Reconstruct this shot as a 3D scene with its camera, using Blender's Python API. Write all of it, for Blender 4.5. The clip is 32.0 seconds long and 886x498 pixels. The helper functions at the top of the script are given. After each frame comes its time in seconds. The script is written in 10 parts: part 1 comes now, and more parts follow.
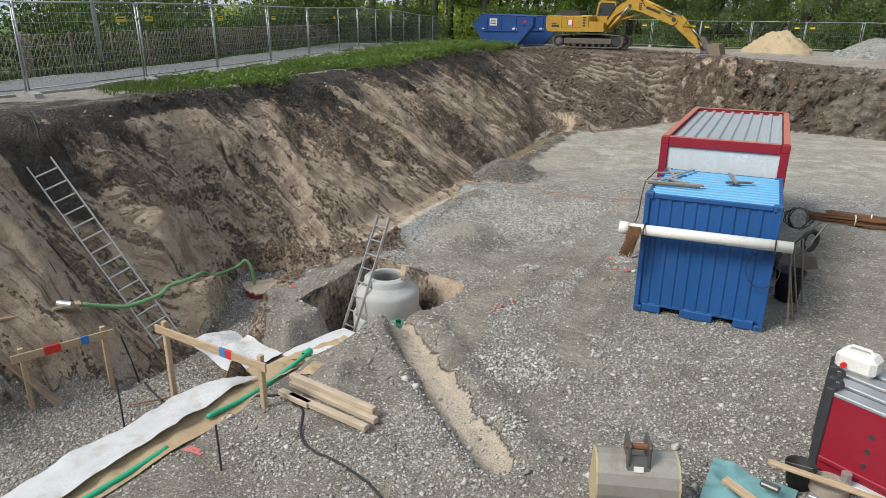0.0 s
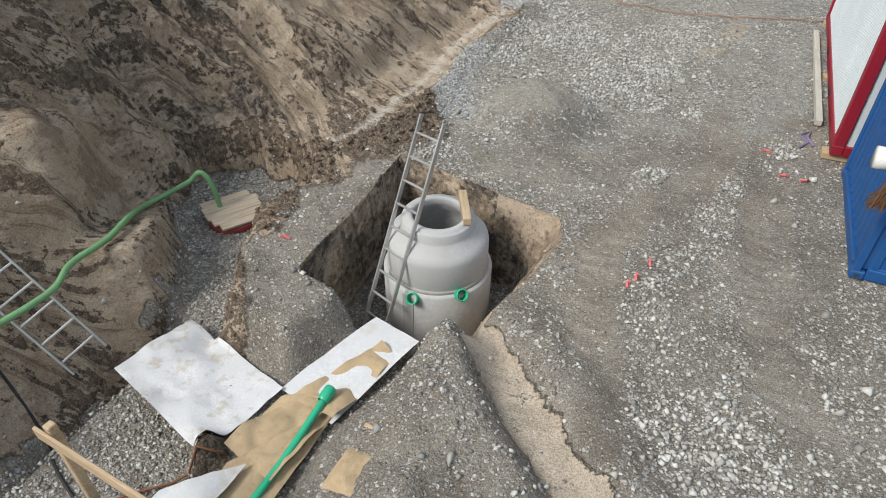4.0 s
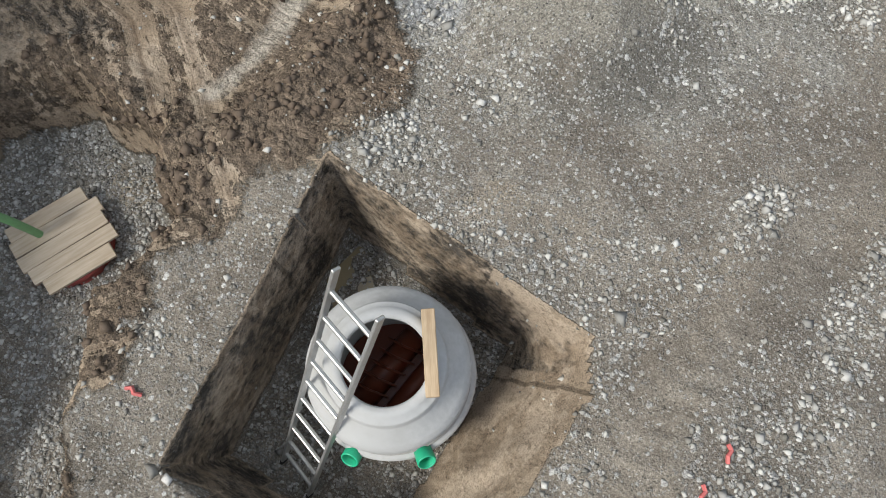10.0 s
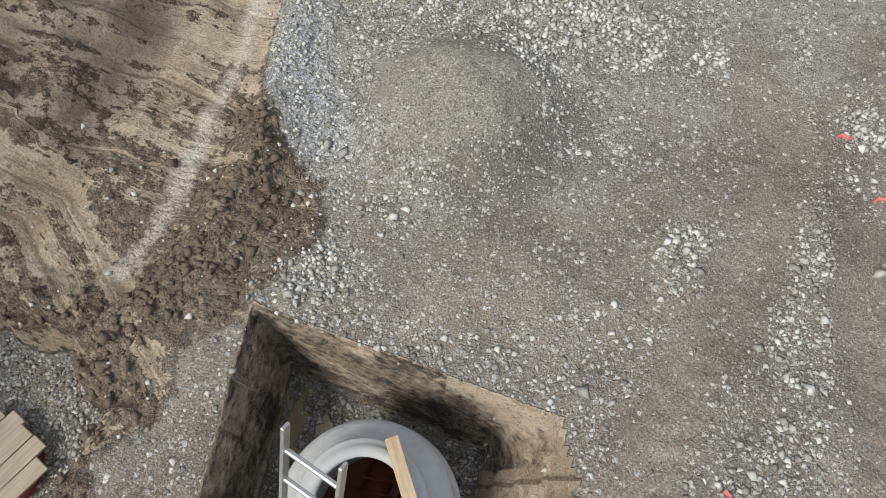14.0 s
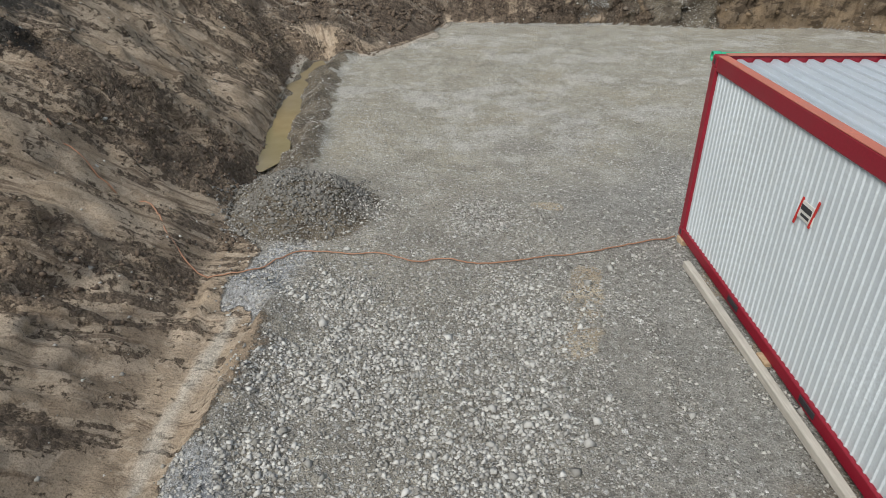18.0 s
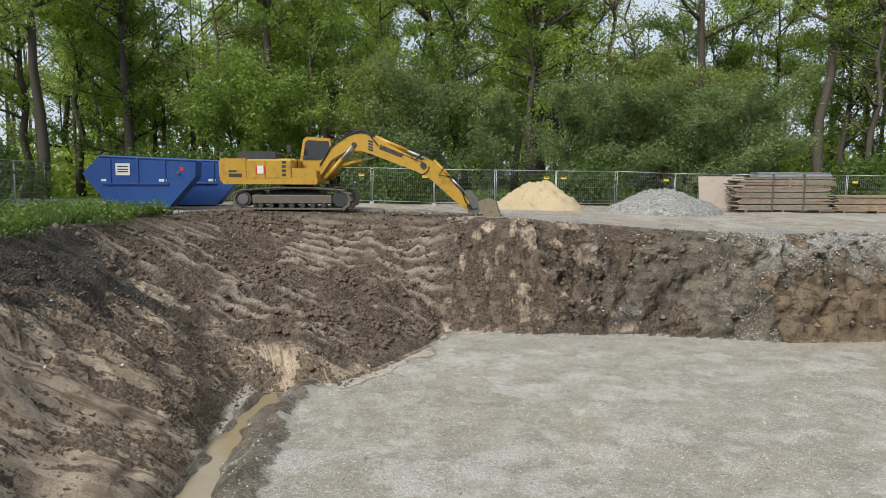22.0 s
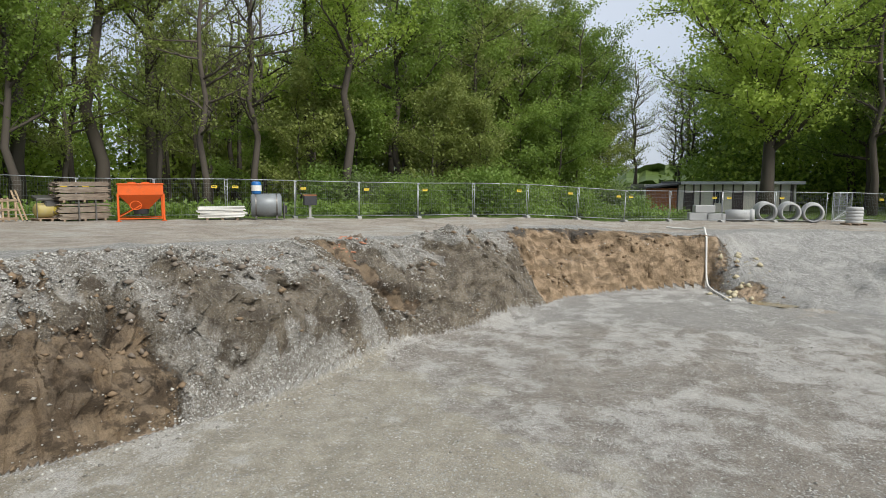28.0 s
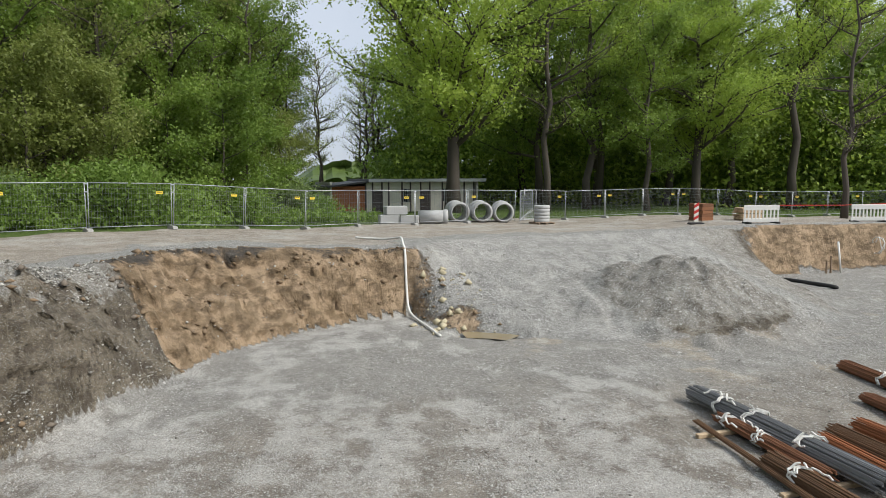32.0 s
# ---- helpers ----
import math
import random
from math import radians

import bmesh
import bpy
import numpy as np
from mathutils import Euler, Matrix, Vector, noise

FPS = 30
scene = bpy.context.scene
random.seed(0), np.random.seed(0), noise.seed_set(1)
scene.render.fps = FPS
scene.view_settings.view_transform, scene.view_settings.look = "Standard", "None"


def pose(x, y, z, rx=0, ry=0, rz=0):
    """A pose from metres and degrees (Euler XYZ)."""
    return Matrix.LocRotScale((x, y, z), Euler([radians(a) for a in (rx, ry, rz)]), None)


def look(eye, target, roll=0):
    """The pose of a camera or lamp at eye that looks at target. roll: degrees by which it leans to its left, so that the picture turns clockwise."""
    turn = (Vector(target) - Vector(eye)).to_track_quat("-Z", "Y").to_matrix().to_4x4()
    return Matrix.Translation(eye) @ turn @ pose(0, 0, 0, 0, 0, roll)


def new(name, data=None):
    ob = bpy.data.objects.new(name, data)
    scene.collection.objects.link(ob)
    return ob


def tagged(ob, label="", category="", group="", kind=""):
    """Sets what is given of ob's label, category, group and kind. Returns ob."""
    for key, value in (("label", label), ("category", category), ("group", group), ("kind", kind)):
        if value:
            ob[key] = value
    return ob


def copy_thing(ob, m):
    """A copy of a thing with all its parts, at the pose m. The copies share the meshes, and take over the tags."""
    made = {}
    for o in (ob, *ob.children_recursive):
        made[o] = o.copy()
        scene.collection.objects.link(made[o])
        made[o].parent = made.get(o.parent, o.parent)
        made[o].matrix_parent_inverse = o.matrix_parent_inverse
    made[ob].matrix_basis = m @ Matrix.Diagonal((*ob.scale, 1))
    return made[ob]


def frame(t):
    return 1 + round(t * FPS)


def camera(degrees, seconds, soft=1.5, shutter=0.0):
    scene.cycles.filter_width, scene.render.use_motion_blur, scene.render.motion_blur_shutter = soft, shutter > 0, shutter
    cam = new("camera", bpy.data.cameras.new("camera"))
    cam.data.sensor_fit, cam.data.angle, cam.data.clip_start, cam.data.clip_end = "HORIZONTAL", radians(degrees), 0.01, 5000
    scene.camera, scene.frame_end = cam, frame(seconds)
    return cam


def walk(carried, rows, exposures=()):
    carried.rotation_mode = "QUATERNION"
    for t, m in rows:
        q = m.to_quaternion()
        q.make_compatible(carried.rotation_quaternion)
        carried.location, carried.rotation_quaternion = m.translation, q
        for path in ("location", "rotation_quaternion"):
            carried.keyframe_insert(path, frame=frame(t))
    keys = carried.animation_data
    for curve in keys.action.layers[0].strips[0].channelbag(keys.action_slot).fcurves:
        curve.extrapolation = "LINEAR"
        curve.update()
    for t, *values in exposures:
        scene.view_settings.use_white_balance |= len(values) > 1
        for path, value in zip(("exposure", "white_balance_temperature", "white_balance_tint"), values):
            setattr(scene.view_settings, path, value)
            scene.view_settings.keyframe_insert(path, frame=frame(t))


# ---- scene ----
cam = camera(68.2, 32.0, soft=0.9)
METRES, EYE, TILT, LEAN, TURN = 41.65, 5.0, 0.0, 0.0, 26.7
ROWS = [
    (0.0, 0.0, 0.0, 0.0, 0.18, -18.77, -0.53),
    (0.5, -0.0038, 0.0186, 0.0001, 0.16, -21.16, -0.5),
    (1.0, -0.0078, 0.0368, 0.0002, 0.14, -23.5, -0.48),
    (1.5, -0.0121, 0.0539, 0.0001, 0.11, -25.69, -0.5),
    (2.0, -0.0161, 0.0716, -0.0001, 0.1, -27.95, -0.49),
    (2.5, -0.02, 0.0887, -0.0002, 0.06, -30.22, -0.49),
    (3.0, -0.0245, 0.1057, -0.0006, -0.43, -32.56, -0.47),
    (3.5, -0.0286, 0.1231, -0.0009, -1.48, -35.59, -0.46),
    (5.5, -0.0411, 0.1896, 0.0004, -3.04, -50.04, -0.47),
    (6.0, -0.0419, 0.2068, -0.0001, -3.3, -52.96, -0.46),
    (6.5, -0.036, 0.2213, -0.0002, -3.25, -56.51, -0.41),
    (7.0, -0.0254, 0.2325, 0.0002, -3.41, -59.81, -0.38),
    (7.5, -0.0213, 0.2364, -0.0004, -1.65, -61.3, -0.41),
    (8.0, -0.0204, 0.2378, -0.0008, -1.41, -61.61, -0.44),
    (8.5, -0.0199, 0.2432, -0.0011, -1.39, -62.21, -0.43),
    (9.0, -0.0194, 0.2549, -0.0012, -1.4, -65.45, -0.41),
    (9.5, -0.0185, 0.2705, -0.0009, -1.37, -69.34, -0.37),
    (10.0, -0.0179, 0.2814, -0.0007, -1.36, -73.53, -0.33),
    (10.5, -0.0179, 0.2842, -0.0011, -2.6, -77.58, -0.33),
    (11.0, -0.0179, 0.2842, -0.0012, -4.09, -81.25, -0.24),
    (11.5, -0.0179, 0.2837, -0.0012, -4.18, -83.16, -0.24),
    (12.0, -0.0178, 0.2834, -0.0012, -6.22, -83.32, -0.21),
    (12.5, -0.0177, 0.2833, -0.0011, -7.69, -80.74, -0.18),
    (13.0, -0.0173, 0.2835, -0.001, -8.77, -75.94, -0.14),
    (13.5, -0.0171, 0.2835, -0.0009, -12.49, -70.58, -0.12),
    (14.0, -0.0166, 0.2837, -0.0012, -16.76, -64.64, -0.07),
    (14.5, -0.0163, 0.2837, -0.0015, -20.54, -58.56, 0.0),
    (15.0, -0.0161, 0.2836, -0.0019, -23.35, -52.52, 0.04),
    (15.5, -0.016, 0.2835, -0.0021, -25.79, -46.48, 0.06),
    (17.5, -0.0087, 0.2981, -0.0031, -26.91, -31.06, -0.1),
    (18.0, -0.0033, 0.3085, -0.003, -26.9, -29.21, -0.11),
    (18.5, 0.003, 0.3209, -0.0028, -26.9, -25.55, -0.14),
    (19.0, 0.0107, 0.3353, -0.0029, -26.89, -21.67, -0.14),
    (19.5, 0.0191, 0.3511, -0.003, -26.88, -17.81, -0.15),
    (20.0, 0.0278, 0.3678, -0.0028, -26.89, -13.96, -0.17),
    (20.5, 0.0365, 0.3854, -0.003, -26.9, -10.12, -0.17),
    (21.0, 0.0458, 0.4027, -0.0028, -26.86, -6.71, -0.19),
    (21.5, 0.0561, 0.4215, -0.0027, -26.84, -5.85, -0.2),
    (22.0, 0.0671, 0.4411, -0.0023, -26.83, -5.88, -0.21),
    (22.5, 0.0787, 0.461, -0.002, -27.13, -5.91, -0.23),
    (23.0, 0.0909, 0.481, -0.0016, -29.83, -5.92, -0.22),
    (23.5, 0.1046, 0.5009, -0.0017, -33.87, -5.9, -0.2),
    (24.0, 0.1206, 0.5196, -0.0014, -39.8, -5.91, -0.17),
    (24.5, 0.1388, 0.5376, -0.0014, -46.19, -5.93, -0.16),
    (26.5, 0.232, 0.5849, -0.0017, -76.59, -5.85, -0.11),
    (27.0, 0.2586, 0.5885, -0.0016, -85.4, -5.87, -0.07),
    (27.5, 0.2855, 0.5878, -0.0015, -94.15, -5.89, -0.03),
    (28.0, 0.312, 0.5831, -0.0019, -102.52, -5.9, 0.04),
    (28.5, 0.3376, 0.5745, -0.0018, -109.79, -5.95, 0.09),
    (29.0, 0.3616, 0.5629, -0.0018, -116.95, -6.01, 0.12),
    (29.5, 0.3842, 0.5488, -0.0018, -123.17, -6.05, 0.18),
    (30.0, 0.4067, 0.5339, -0.0016, -125.09, -6.1, 0.17),
    (30.5, 0.429, 0.5184, -0.002, -125.18, -6.1, 0.18),
    (31.0, 0.4513, 0.5032, -0.0015, -125.67, -6.14, 0.16),
    (31.5, 0.4733, 0.4875, -0.0013, -127.21, -6.16, 0.18),
    (32.0, 0.4947, 0.4708, -0.0013, -129.0, -6.18, 0.2),
]
walk(cam, [(t, pose(0, 0, EYE, TILT, LEAN, TURN) @ pose(METRES * x, METRES * y, METRES * z, 90 + pitch, roll, yaw)) for t, x, y, z, yaw, pitch, roll in ROWS],
     [(0, 0.0), (3, 0.02), (7, 0.08), (14, 0.1), (15.5, 0.03), (17.2, -0.15), (18, -0.22), (19, -0.08), (20.2, 0.05), (24, 0.12), (27, 0.05), (32, 0.05)])

# ---- world and sun: thin bright overcast ----
SUN_AZ, SUN_EL = radians(216), radians(45)
world = bpy.data.worlds.new("overcast_sky")
scene.world = world
world.use_nodes = True
wt = world.node_tree
wt.nodes.clear()
w_sky = wt.nodes.new("ShaderNodeTexSky")
w_sky.sky_type, w_sky.sun_disc = "NISHITA", False
w_sky.sun_elevation, w_sky.sun_rotation = SUN_EL, SUN_AZ
w_sky.dust_density, w_sky.air_density = 2.0, 1.0
w_co = wt.nodes.new("ShaderNodeTexCoord")
w_no = wt.nodes.new("ShaderNodeTexNoise")
w_no.inputs["Scale"].default_value, w_no.inputs["Detail"].default_value = 2.2, 6.0
w_ra = wt.nodes.new("ShaderNodeValToRGB")
w_ra.color_ramp.elements[0].position, w_ra.color_ramp.elements[1].position = 0.3, 0.7
w_ra.color_ramp.elements[0].color = (0.6, 0.6, 0.6, 1)
w_mx = wt.nodes.new("ShaderNodeMix")
w_mx.data_type = "RGBA"
w_mx.inputs["B"].default_value = (6.6, 7.3, 8.4, 1)
w_bg = wt.nodes.new("ShaderNodeBackground")
w_bg.inputs["Strength"].default_value = 0.1
w_out = wt.nodes.new("ShaderNodeOutputWorld")
wt.links.new(w_co.outputs["Generated"], w_no.inputs["Vector"])
wt.links.new(w_no.outputs["Fac"], w_ra.inputs["Fac"])
wt.links.new(w_ra.outputs["Color"], w_mx.inputs["Factor"])
wt.links.new(w_sky.outputs["Color"], w_mx.inputs["A"])
wt.links.new(w_mx.outputs["Result"], w_bg.inputs["Color"])
wt.links.new(w_bg.outputs["Background"], w_out.inputs["Surface"])
sun_data = bpy.data.lights.new("sun", "SUN")
sun_data.energy, sun_data.angle, sun_data.color = 3.6, radians(20), (1.0, 0.965, 0.885)
sun = new("sun", sun_data)
sun.matrix_basis = look((math.sin(SUN_AZ) * math.cos(SUN_EL) * 50, math.cos(SUN_AZ) * math.cos(SUN_EL) * 50, math.sin(SUN_EL) * 50), (0, 0, 0))

# ---- lie of the land ----
def lattice(ix, iy, seed):
    h = (ix.astype(np.int64) * 374761393 + iy.astype(np.int64) * 668265263 + seed * 1442695041) & 0x7FFFFFFF
    h = ((h ^ (h >> 13)) * 1274126177) & 0x7FFFFFFF
    h = ((h ^ (h >> 16)) * 374761393) & 0x7FFFFFFF
    return (h & 0xFFFF) / 65535.0


def grain(x, y, seed=0):
    """Smooth value noise from 0 to 1."""
    ix, iy = np.floor(x), np.floor(y)
    u, v = x - ix, y - iy
    u, v = u * u * (3 - 2 * u), v * v * (3 - 2 * v)
    a, b = lattice(ix, iy, seed), lattice(ix + 1, iy, seed)
    c, d = lattice(ix, iy + 1, seed), lattice(ix + 1, iy + 1, seed)
    return (a * (1 - u) + b * u) * (1 - v) + (c * (1 - u) + d * u) * v


def fbm(x, y, octaves=4, seed=0):
    """Layered noise from about -1 to 1."""
    out, amp, tot = 0, 1.0, 0.0
    for k in range(octaves):
        out = out + amp * (grain(x * 2 ** k + 17.3 * k, y * 2 ** k - 9.1 * k, seed + k) * 2 - 1)
        tot += amp
        amp *= 0.5
    return out / tot * 1.6


def smooth(a, b, v):
    t = np.clip((v - a) / (b - a), 0, 1)
    return t * t * (3 - 2 * t)


def path_distance(x, y, pts, closed=False):
    """Distance to a line of points, and the length along it of the nearest place."""
    pts = [np.array(p, float) for p in pts]
    if closed:
        pts = pts + [pts[0]]
    best, along, run = np.full(np.shape(x), 1e9), np.zeros(np.shape(x)), 0.0
    for a, b in zip(pts, pts[1:]):
        d = b - a
        ln = math.hypot(d[0], d[1])
        t = np.clip(((x - a[0]) * d[0] + (y - a[1]) * d[1]) / (ln * ln), 0, 1)
        q = np.hypot(x - a[0] - t * d[0], y - a[1] - t * d[1])
        near = q < best
        best = np.where(near, q, best)
        along = np.where(near, run + t * ln, along)
        run += ln
    return best, along


def inside(x, y, pts):
    r = np.zeros(np.shape(x), bool)
    for (x0, y0), (x1, y1) in zip(pts, pts[1:] + pts[:1]):
        if y0 != y1:
            r ^= ((y0 > y) != (y1 > y)) & (x < (x1 - x0) * (y - y0) / (y1 - y0) + x0)
    return r


# foot and top edge of the banks round the dig, clockwise from the south-west
TOE = [(-10.2, -6), (-10.0, 1), (-9.9, 4.4), (-9.2, 6.0), (-9.0, 7.4), (-9.25, 8.7), (-9.9, 9.5), (-11.0, 10.8), (-10.4, 11.7),
       (-9.5, 12.6), (-9.3, 14), (-9.1, 17), (-9.3, 20), (-9.6, 24), (-10.2, 29), (-10.5, 33), (-8.3, 33.2), (-7.3, 34.4),
       (-6.1, 36.7), (-5.6, 38.6), (-2.7, 38.2), (0.8, 38.1), (5.0, 37.3), (8.5, 37.5), (10.8, 36.3), (12.7, 35.3),
       (14.1, 34.6), (16.3, 34.2), (17.4, 33.7), (19.8, 32.95), (22.5, 31.6), (25.5, 30.3), (27.3, 29.7), (28.5, 29.2), (30.5, 27.1), (31.9, 24.8), (32.6, 23.0), (30.2, 22.3),
       (28.4, 19.6), (27.4, 18.0), (27.0, 12.5), (28.5, 8.0), (33.5, 5.2), (38.0, 4.2), (38.4, -8), (22, -14), (-6, -14)]
CREST = [(-12.0, -8), (-12.0, 3), (-12.4, 7), (-12.6, 9.5), (-12.9, 11.5), (-13.2, 15), (-13.6, 20), (-14.2, 25), (-14.8, 31),
         (-15.2, 36), (-15.4, 39.4), (-14.4, 41.4), (-12, 42.2), (-9, 42.5), (-6, 42.2), (-2, 41.6), (1.5, 40.9), (4.5, 39.9), (8.5, 39.8),
         (11.5, 40.4), (13.5, 40.6), (15.5, 39.7), (17.2, 38.6), (21.0, 36.4), (25.0, 34.2), (28.3, 32.2), (31.4, 31.6),
         (33.0, 29.4), (33.4, 25.4), (33.3, 22.8), (36, 20.5), (37.8, 15), (38.6, 9), (38.9, 5.0), (39.3, 4.0), (39.4, -8),
         (24, -19), (-8, -18)]
RIM = [(-15.3, 9, 3.42), (-16.8, 20, 3.6), (-20, 30, 3.85), (-16, 42, 3.75), (-26, 20, 3.65), (-22, 36, 3.9), (0, 54, 3.52), (-12, 44, 3.8), (-18, 45, 3.8), (12, 51, 3.4), (18, 55, 3.32), (6, 41, 3.15), (-7, 44, 3.6),
       (28, 47, 3.05), (36.7, 36.4, 2.85), (29, 32, 2.72), (34.5, 23, 2.42), (46.8, 23.8, 2.25), (49, 13, 2.15),
       (40, 2, 2.45), (56, -16, 1.7), (56, 8, 1.95), (66, 20, 1.8), (-12, -8, 3.4), (40, 60, 3.0), (-20, 70, 3.6)]
HOLE_TOP = [(-7.72, 11.78), (-5.2, 11.32), (-5.05, 10.9), (-5.45, 9.0), (-6.6, 8.95), (-7.68, 9.12)]
HOLE_FOOT = [(-7.6, 11.62), (-5.72, 11.2), (-5.75, 10.8), (-6.0, 9.2), (-6.6, 9.12), (-7.6, 9.22)]
HOLE_Z = -1.35
TRENCH = [(-10.6, 10.8), (-9.95, 11.3), (-9.25, 11.2), (-8.85, 10.75), (-9.02, 9.85), (-8.65, 9.1), (-8.3, 8.4), (-7.8, 7.5), (-7.35, 6.6), (-7.2, 5.2),
          (-7.4, 3.0), (-7.9, -1), (-10.1, -1), (-9.8, 4.2), (-9.05, 6.2), (-8.85, 7.4), (-9.05, 8.6), (-9.6, 9.4), (-10.3, 9.9)]
GUTTER = [(-5.35, 9.0), (-4.75, 8.45), (-3.55, 7.3), (-2.45, 6.35)]
DITCH = [(-9.45, 22.9), (-9.5, 25), (-9.85, 29), (-10.0, 31), (-9.75, 33.2)]
RILL = [(-8.95, 11.9), (-8.8, 12.35), (-8.75, 12.95), (-8.7, 13.5), (-8.68, 14.4), (-8.76, 15.5), (-8.78, 16.6), (-8.68, 17.5), (-8.6, 18.4)]
# where the western loam ends on the floor: x at each y
LOAM_Y = [8, 11, 11.5, 12, 12.5, 13, 13.6, 14, 15, 16, 17, 18, 19, 20, 22]
LOAM_X = [-8.6, -8.25, -8.05, -7.75, -7.45, -7.5, -7.75, -8.3, -8.42, -8.38, -8.18, -8.1, -8.3, -8.6, -8.9]
# bands of coarse stone, of fine bluish chippings, of sand, and tyre ruts: points and half width
COARSE_BAND = [(-3.3, 13.1), (-3.4, 12.2), (-3.5, 11.6), (-3.78, 11.1), (-3.87, 10.6), (-3.92, 10.2), (-3.65, 9.7), (-3.4, 9.0)]
BLUISH = [[(-8.35, 15.8), (-8.1, 14.8), (-7.95, 14.0), (-7.65, 13.5)], [(-8.2, 19.9), (-8.55, 18.6)]]
SANDY = [([(-5.28, 11.12), (-5.12, 10.85), (-5.3, 10.4), (-5.4, 9.7)], 0.3), ([(-8.15, 11.35), (-7.9, 11.0), (-8.1, 10.45), (-7.95, 10.0)], 0.22), ([(-3.85, 19.35), (-4.05, 18.5), (-4.22, 17.7)], 0.22),
         ([(-4.2, 21.65), (-3.95, 21.6)], 0.16), ([(-5.1, 9.5), (-4.95, 9.1)], 0.35), ([(-4.6, 12.0), (-4.75, 10.4), (-4.6, 9.2)], 0.4), ([(-6.3, 11.9), (-5.6, 11.9)], 0.25)]
RUTS = [([(-3.62, 18.6), (-3.64, 17.4), (-3.78, 15.8), (-3.6, 15.0), (-3.5, 14.1), (-3.75, 12.9), (-4.4, 11.6), (-4.6, 10.9), (-4.45, 10.0), (-4.25, 9.2), (-4.0, 8.4)], 0.25),
        ([(-2.9, 19.0), (-2.75, 16.0), (-2.85, 13.0), (-2.7, 10.6), (-2.2, 8.8)], 0.25)]
# patches of coarser stone on the floor: x, y, radius
PATCHES = [(-3.0, 8.7, 1.1), (-2.4, 9.9, 0.7), (-1.2, 8.6, 1.6), (0.3, 7.2, 1.6), (-3.0, 6.3, 1.2), (-0.4, 10.4, 1.4), (1.6, 8.5, 1.6), (-5.6, 15.5, 0.95), (-5.1, 16.7, 0.9), (-6.6, 17.6, 1.1),
           (-7.5, 17.1, 0.8), (-7.7, 15.9, 0.6), (-4.95, 15.1, 0.5), (-4.8, 18.2, 0.8), (-6.3, 16.5, 0.6), (-7.2, 18.8, 0.7), (-2.9, 12.9, 0.5), (-2.8, 14.4, 0.4), (-7.35, 12.15, 0.45), (-4.3, 12.9, 0.35),
           (-5.1, 21.3, 0.8), (-4.1, 5.7, 0.5), (-4.85, 5.3, 0.5), (-1.6, 38.0, 1.3), (-4.0, 38.0, 0.9), (-8.3, 9.9, 0.3)]
# heaps of loose stone: x, y, radius, height, along-factor
HEAPS = [(-8.2, 21.6, 1.45, 0.5), (-6.4, 13.95, 1.2, 0.36), (29.6, 13.6, 3.6, 1.55), (14.2, 37.4, 2.6, 0.5), (19.0, 35.0, 3.2, 0.35),
         (24.6, 32.3, 2.6, 0.45)]


PIPE_BED = [(-6.38, 9.0), (-6.6, 8.3), (-6.75, 7.5), (-6.68, 6.6), (-6.7, 5.0), (-6.75, 1.5)]
HOSE = [(-10.12, 10.02, -0.05), (-10.29, 9.5, -0.1), (-9.84, 8.83, 0.27), (-9.64, 8.3, 0.35), (-9.62, 7.8, 0.38), (-9.48, 7.45, 0.36), (-9.52, 6.97, 0.36), (-9.58, 6.7, 0.4), (-9.78, 6.2, 0.6)]
HOSE_RUN = [0.0]
for p, q in zip(HOSE, HOSE[1:]):
    HOSE_RUN.append(HOSE_RUN[-1] + math.hypot(q[0] - p[0], q[1] - p[1]))


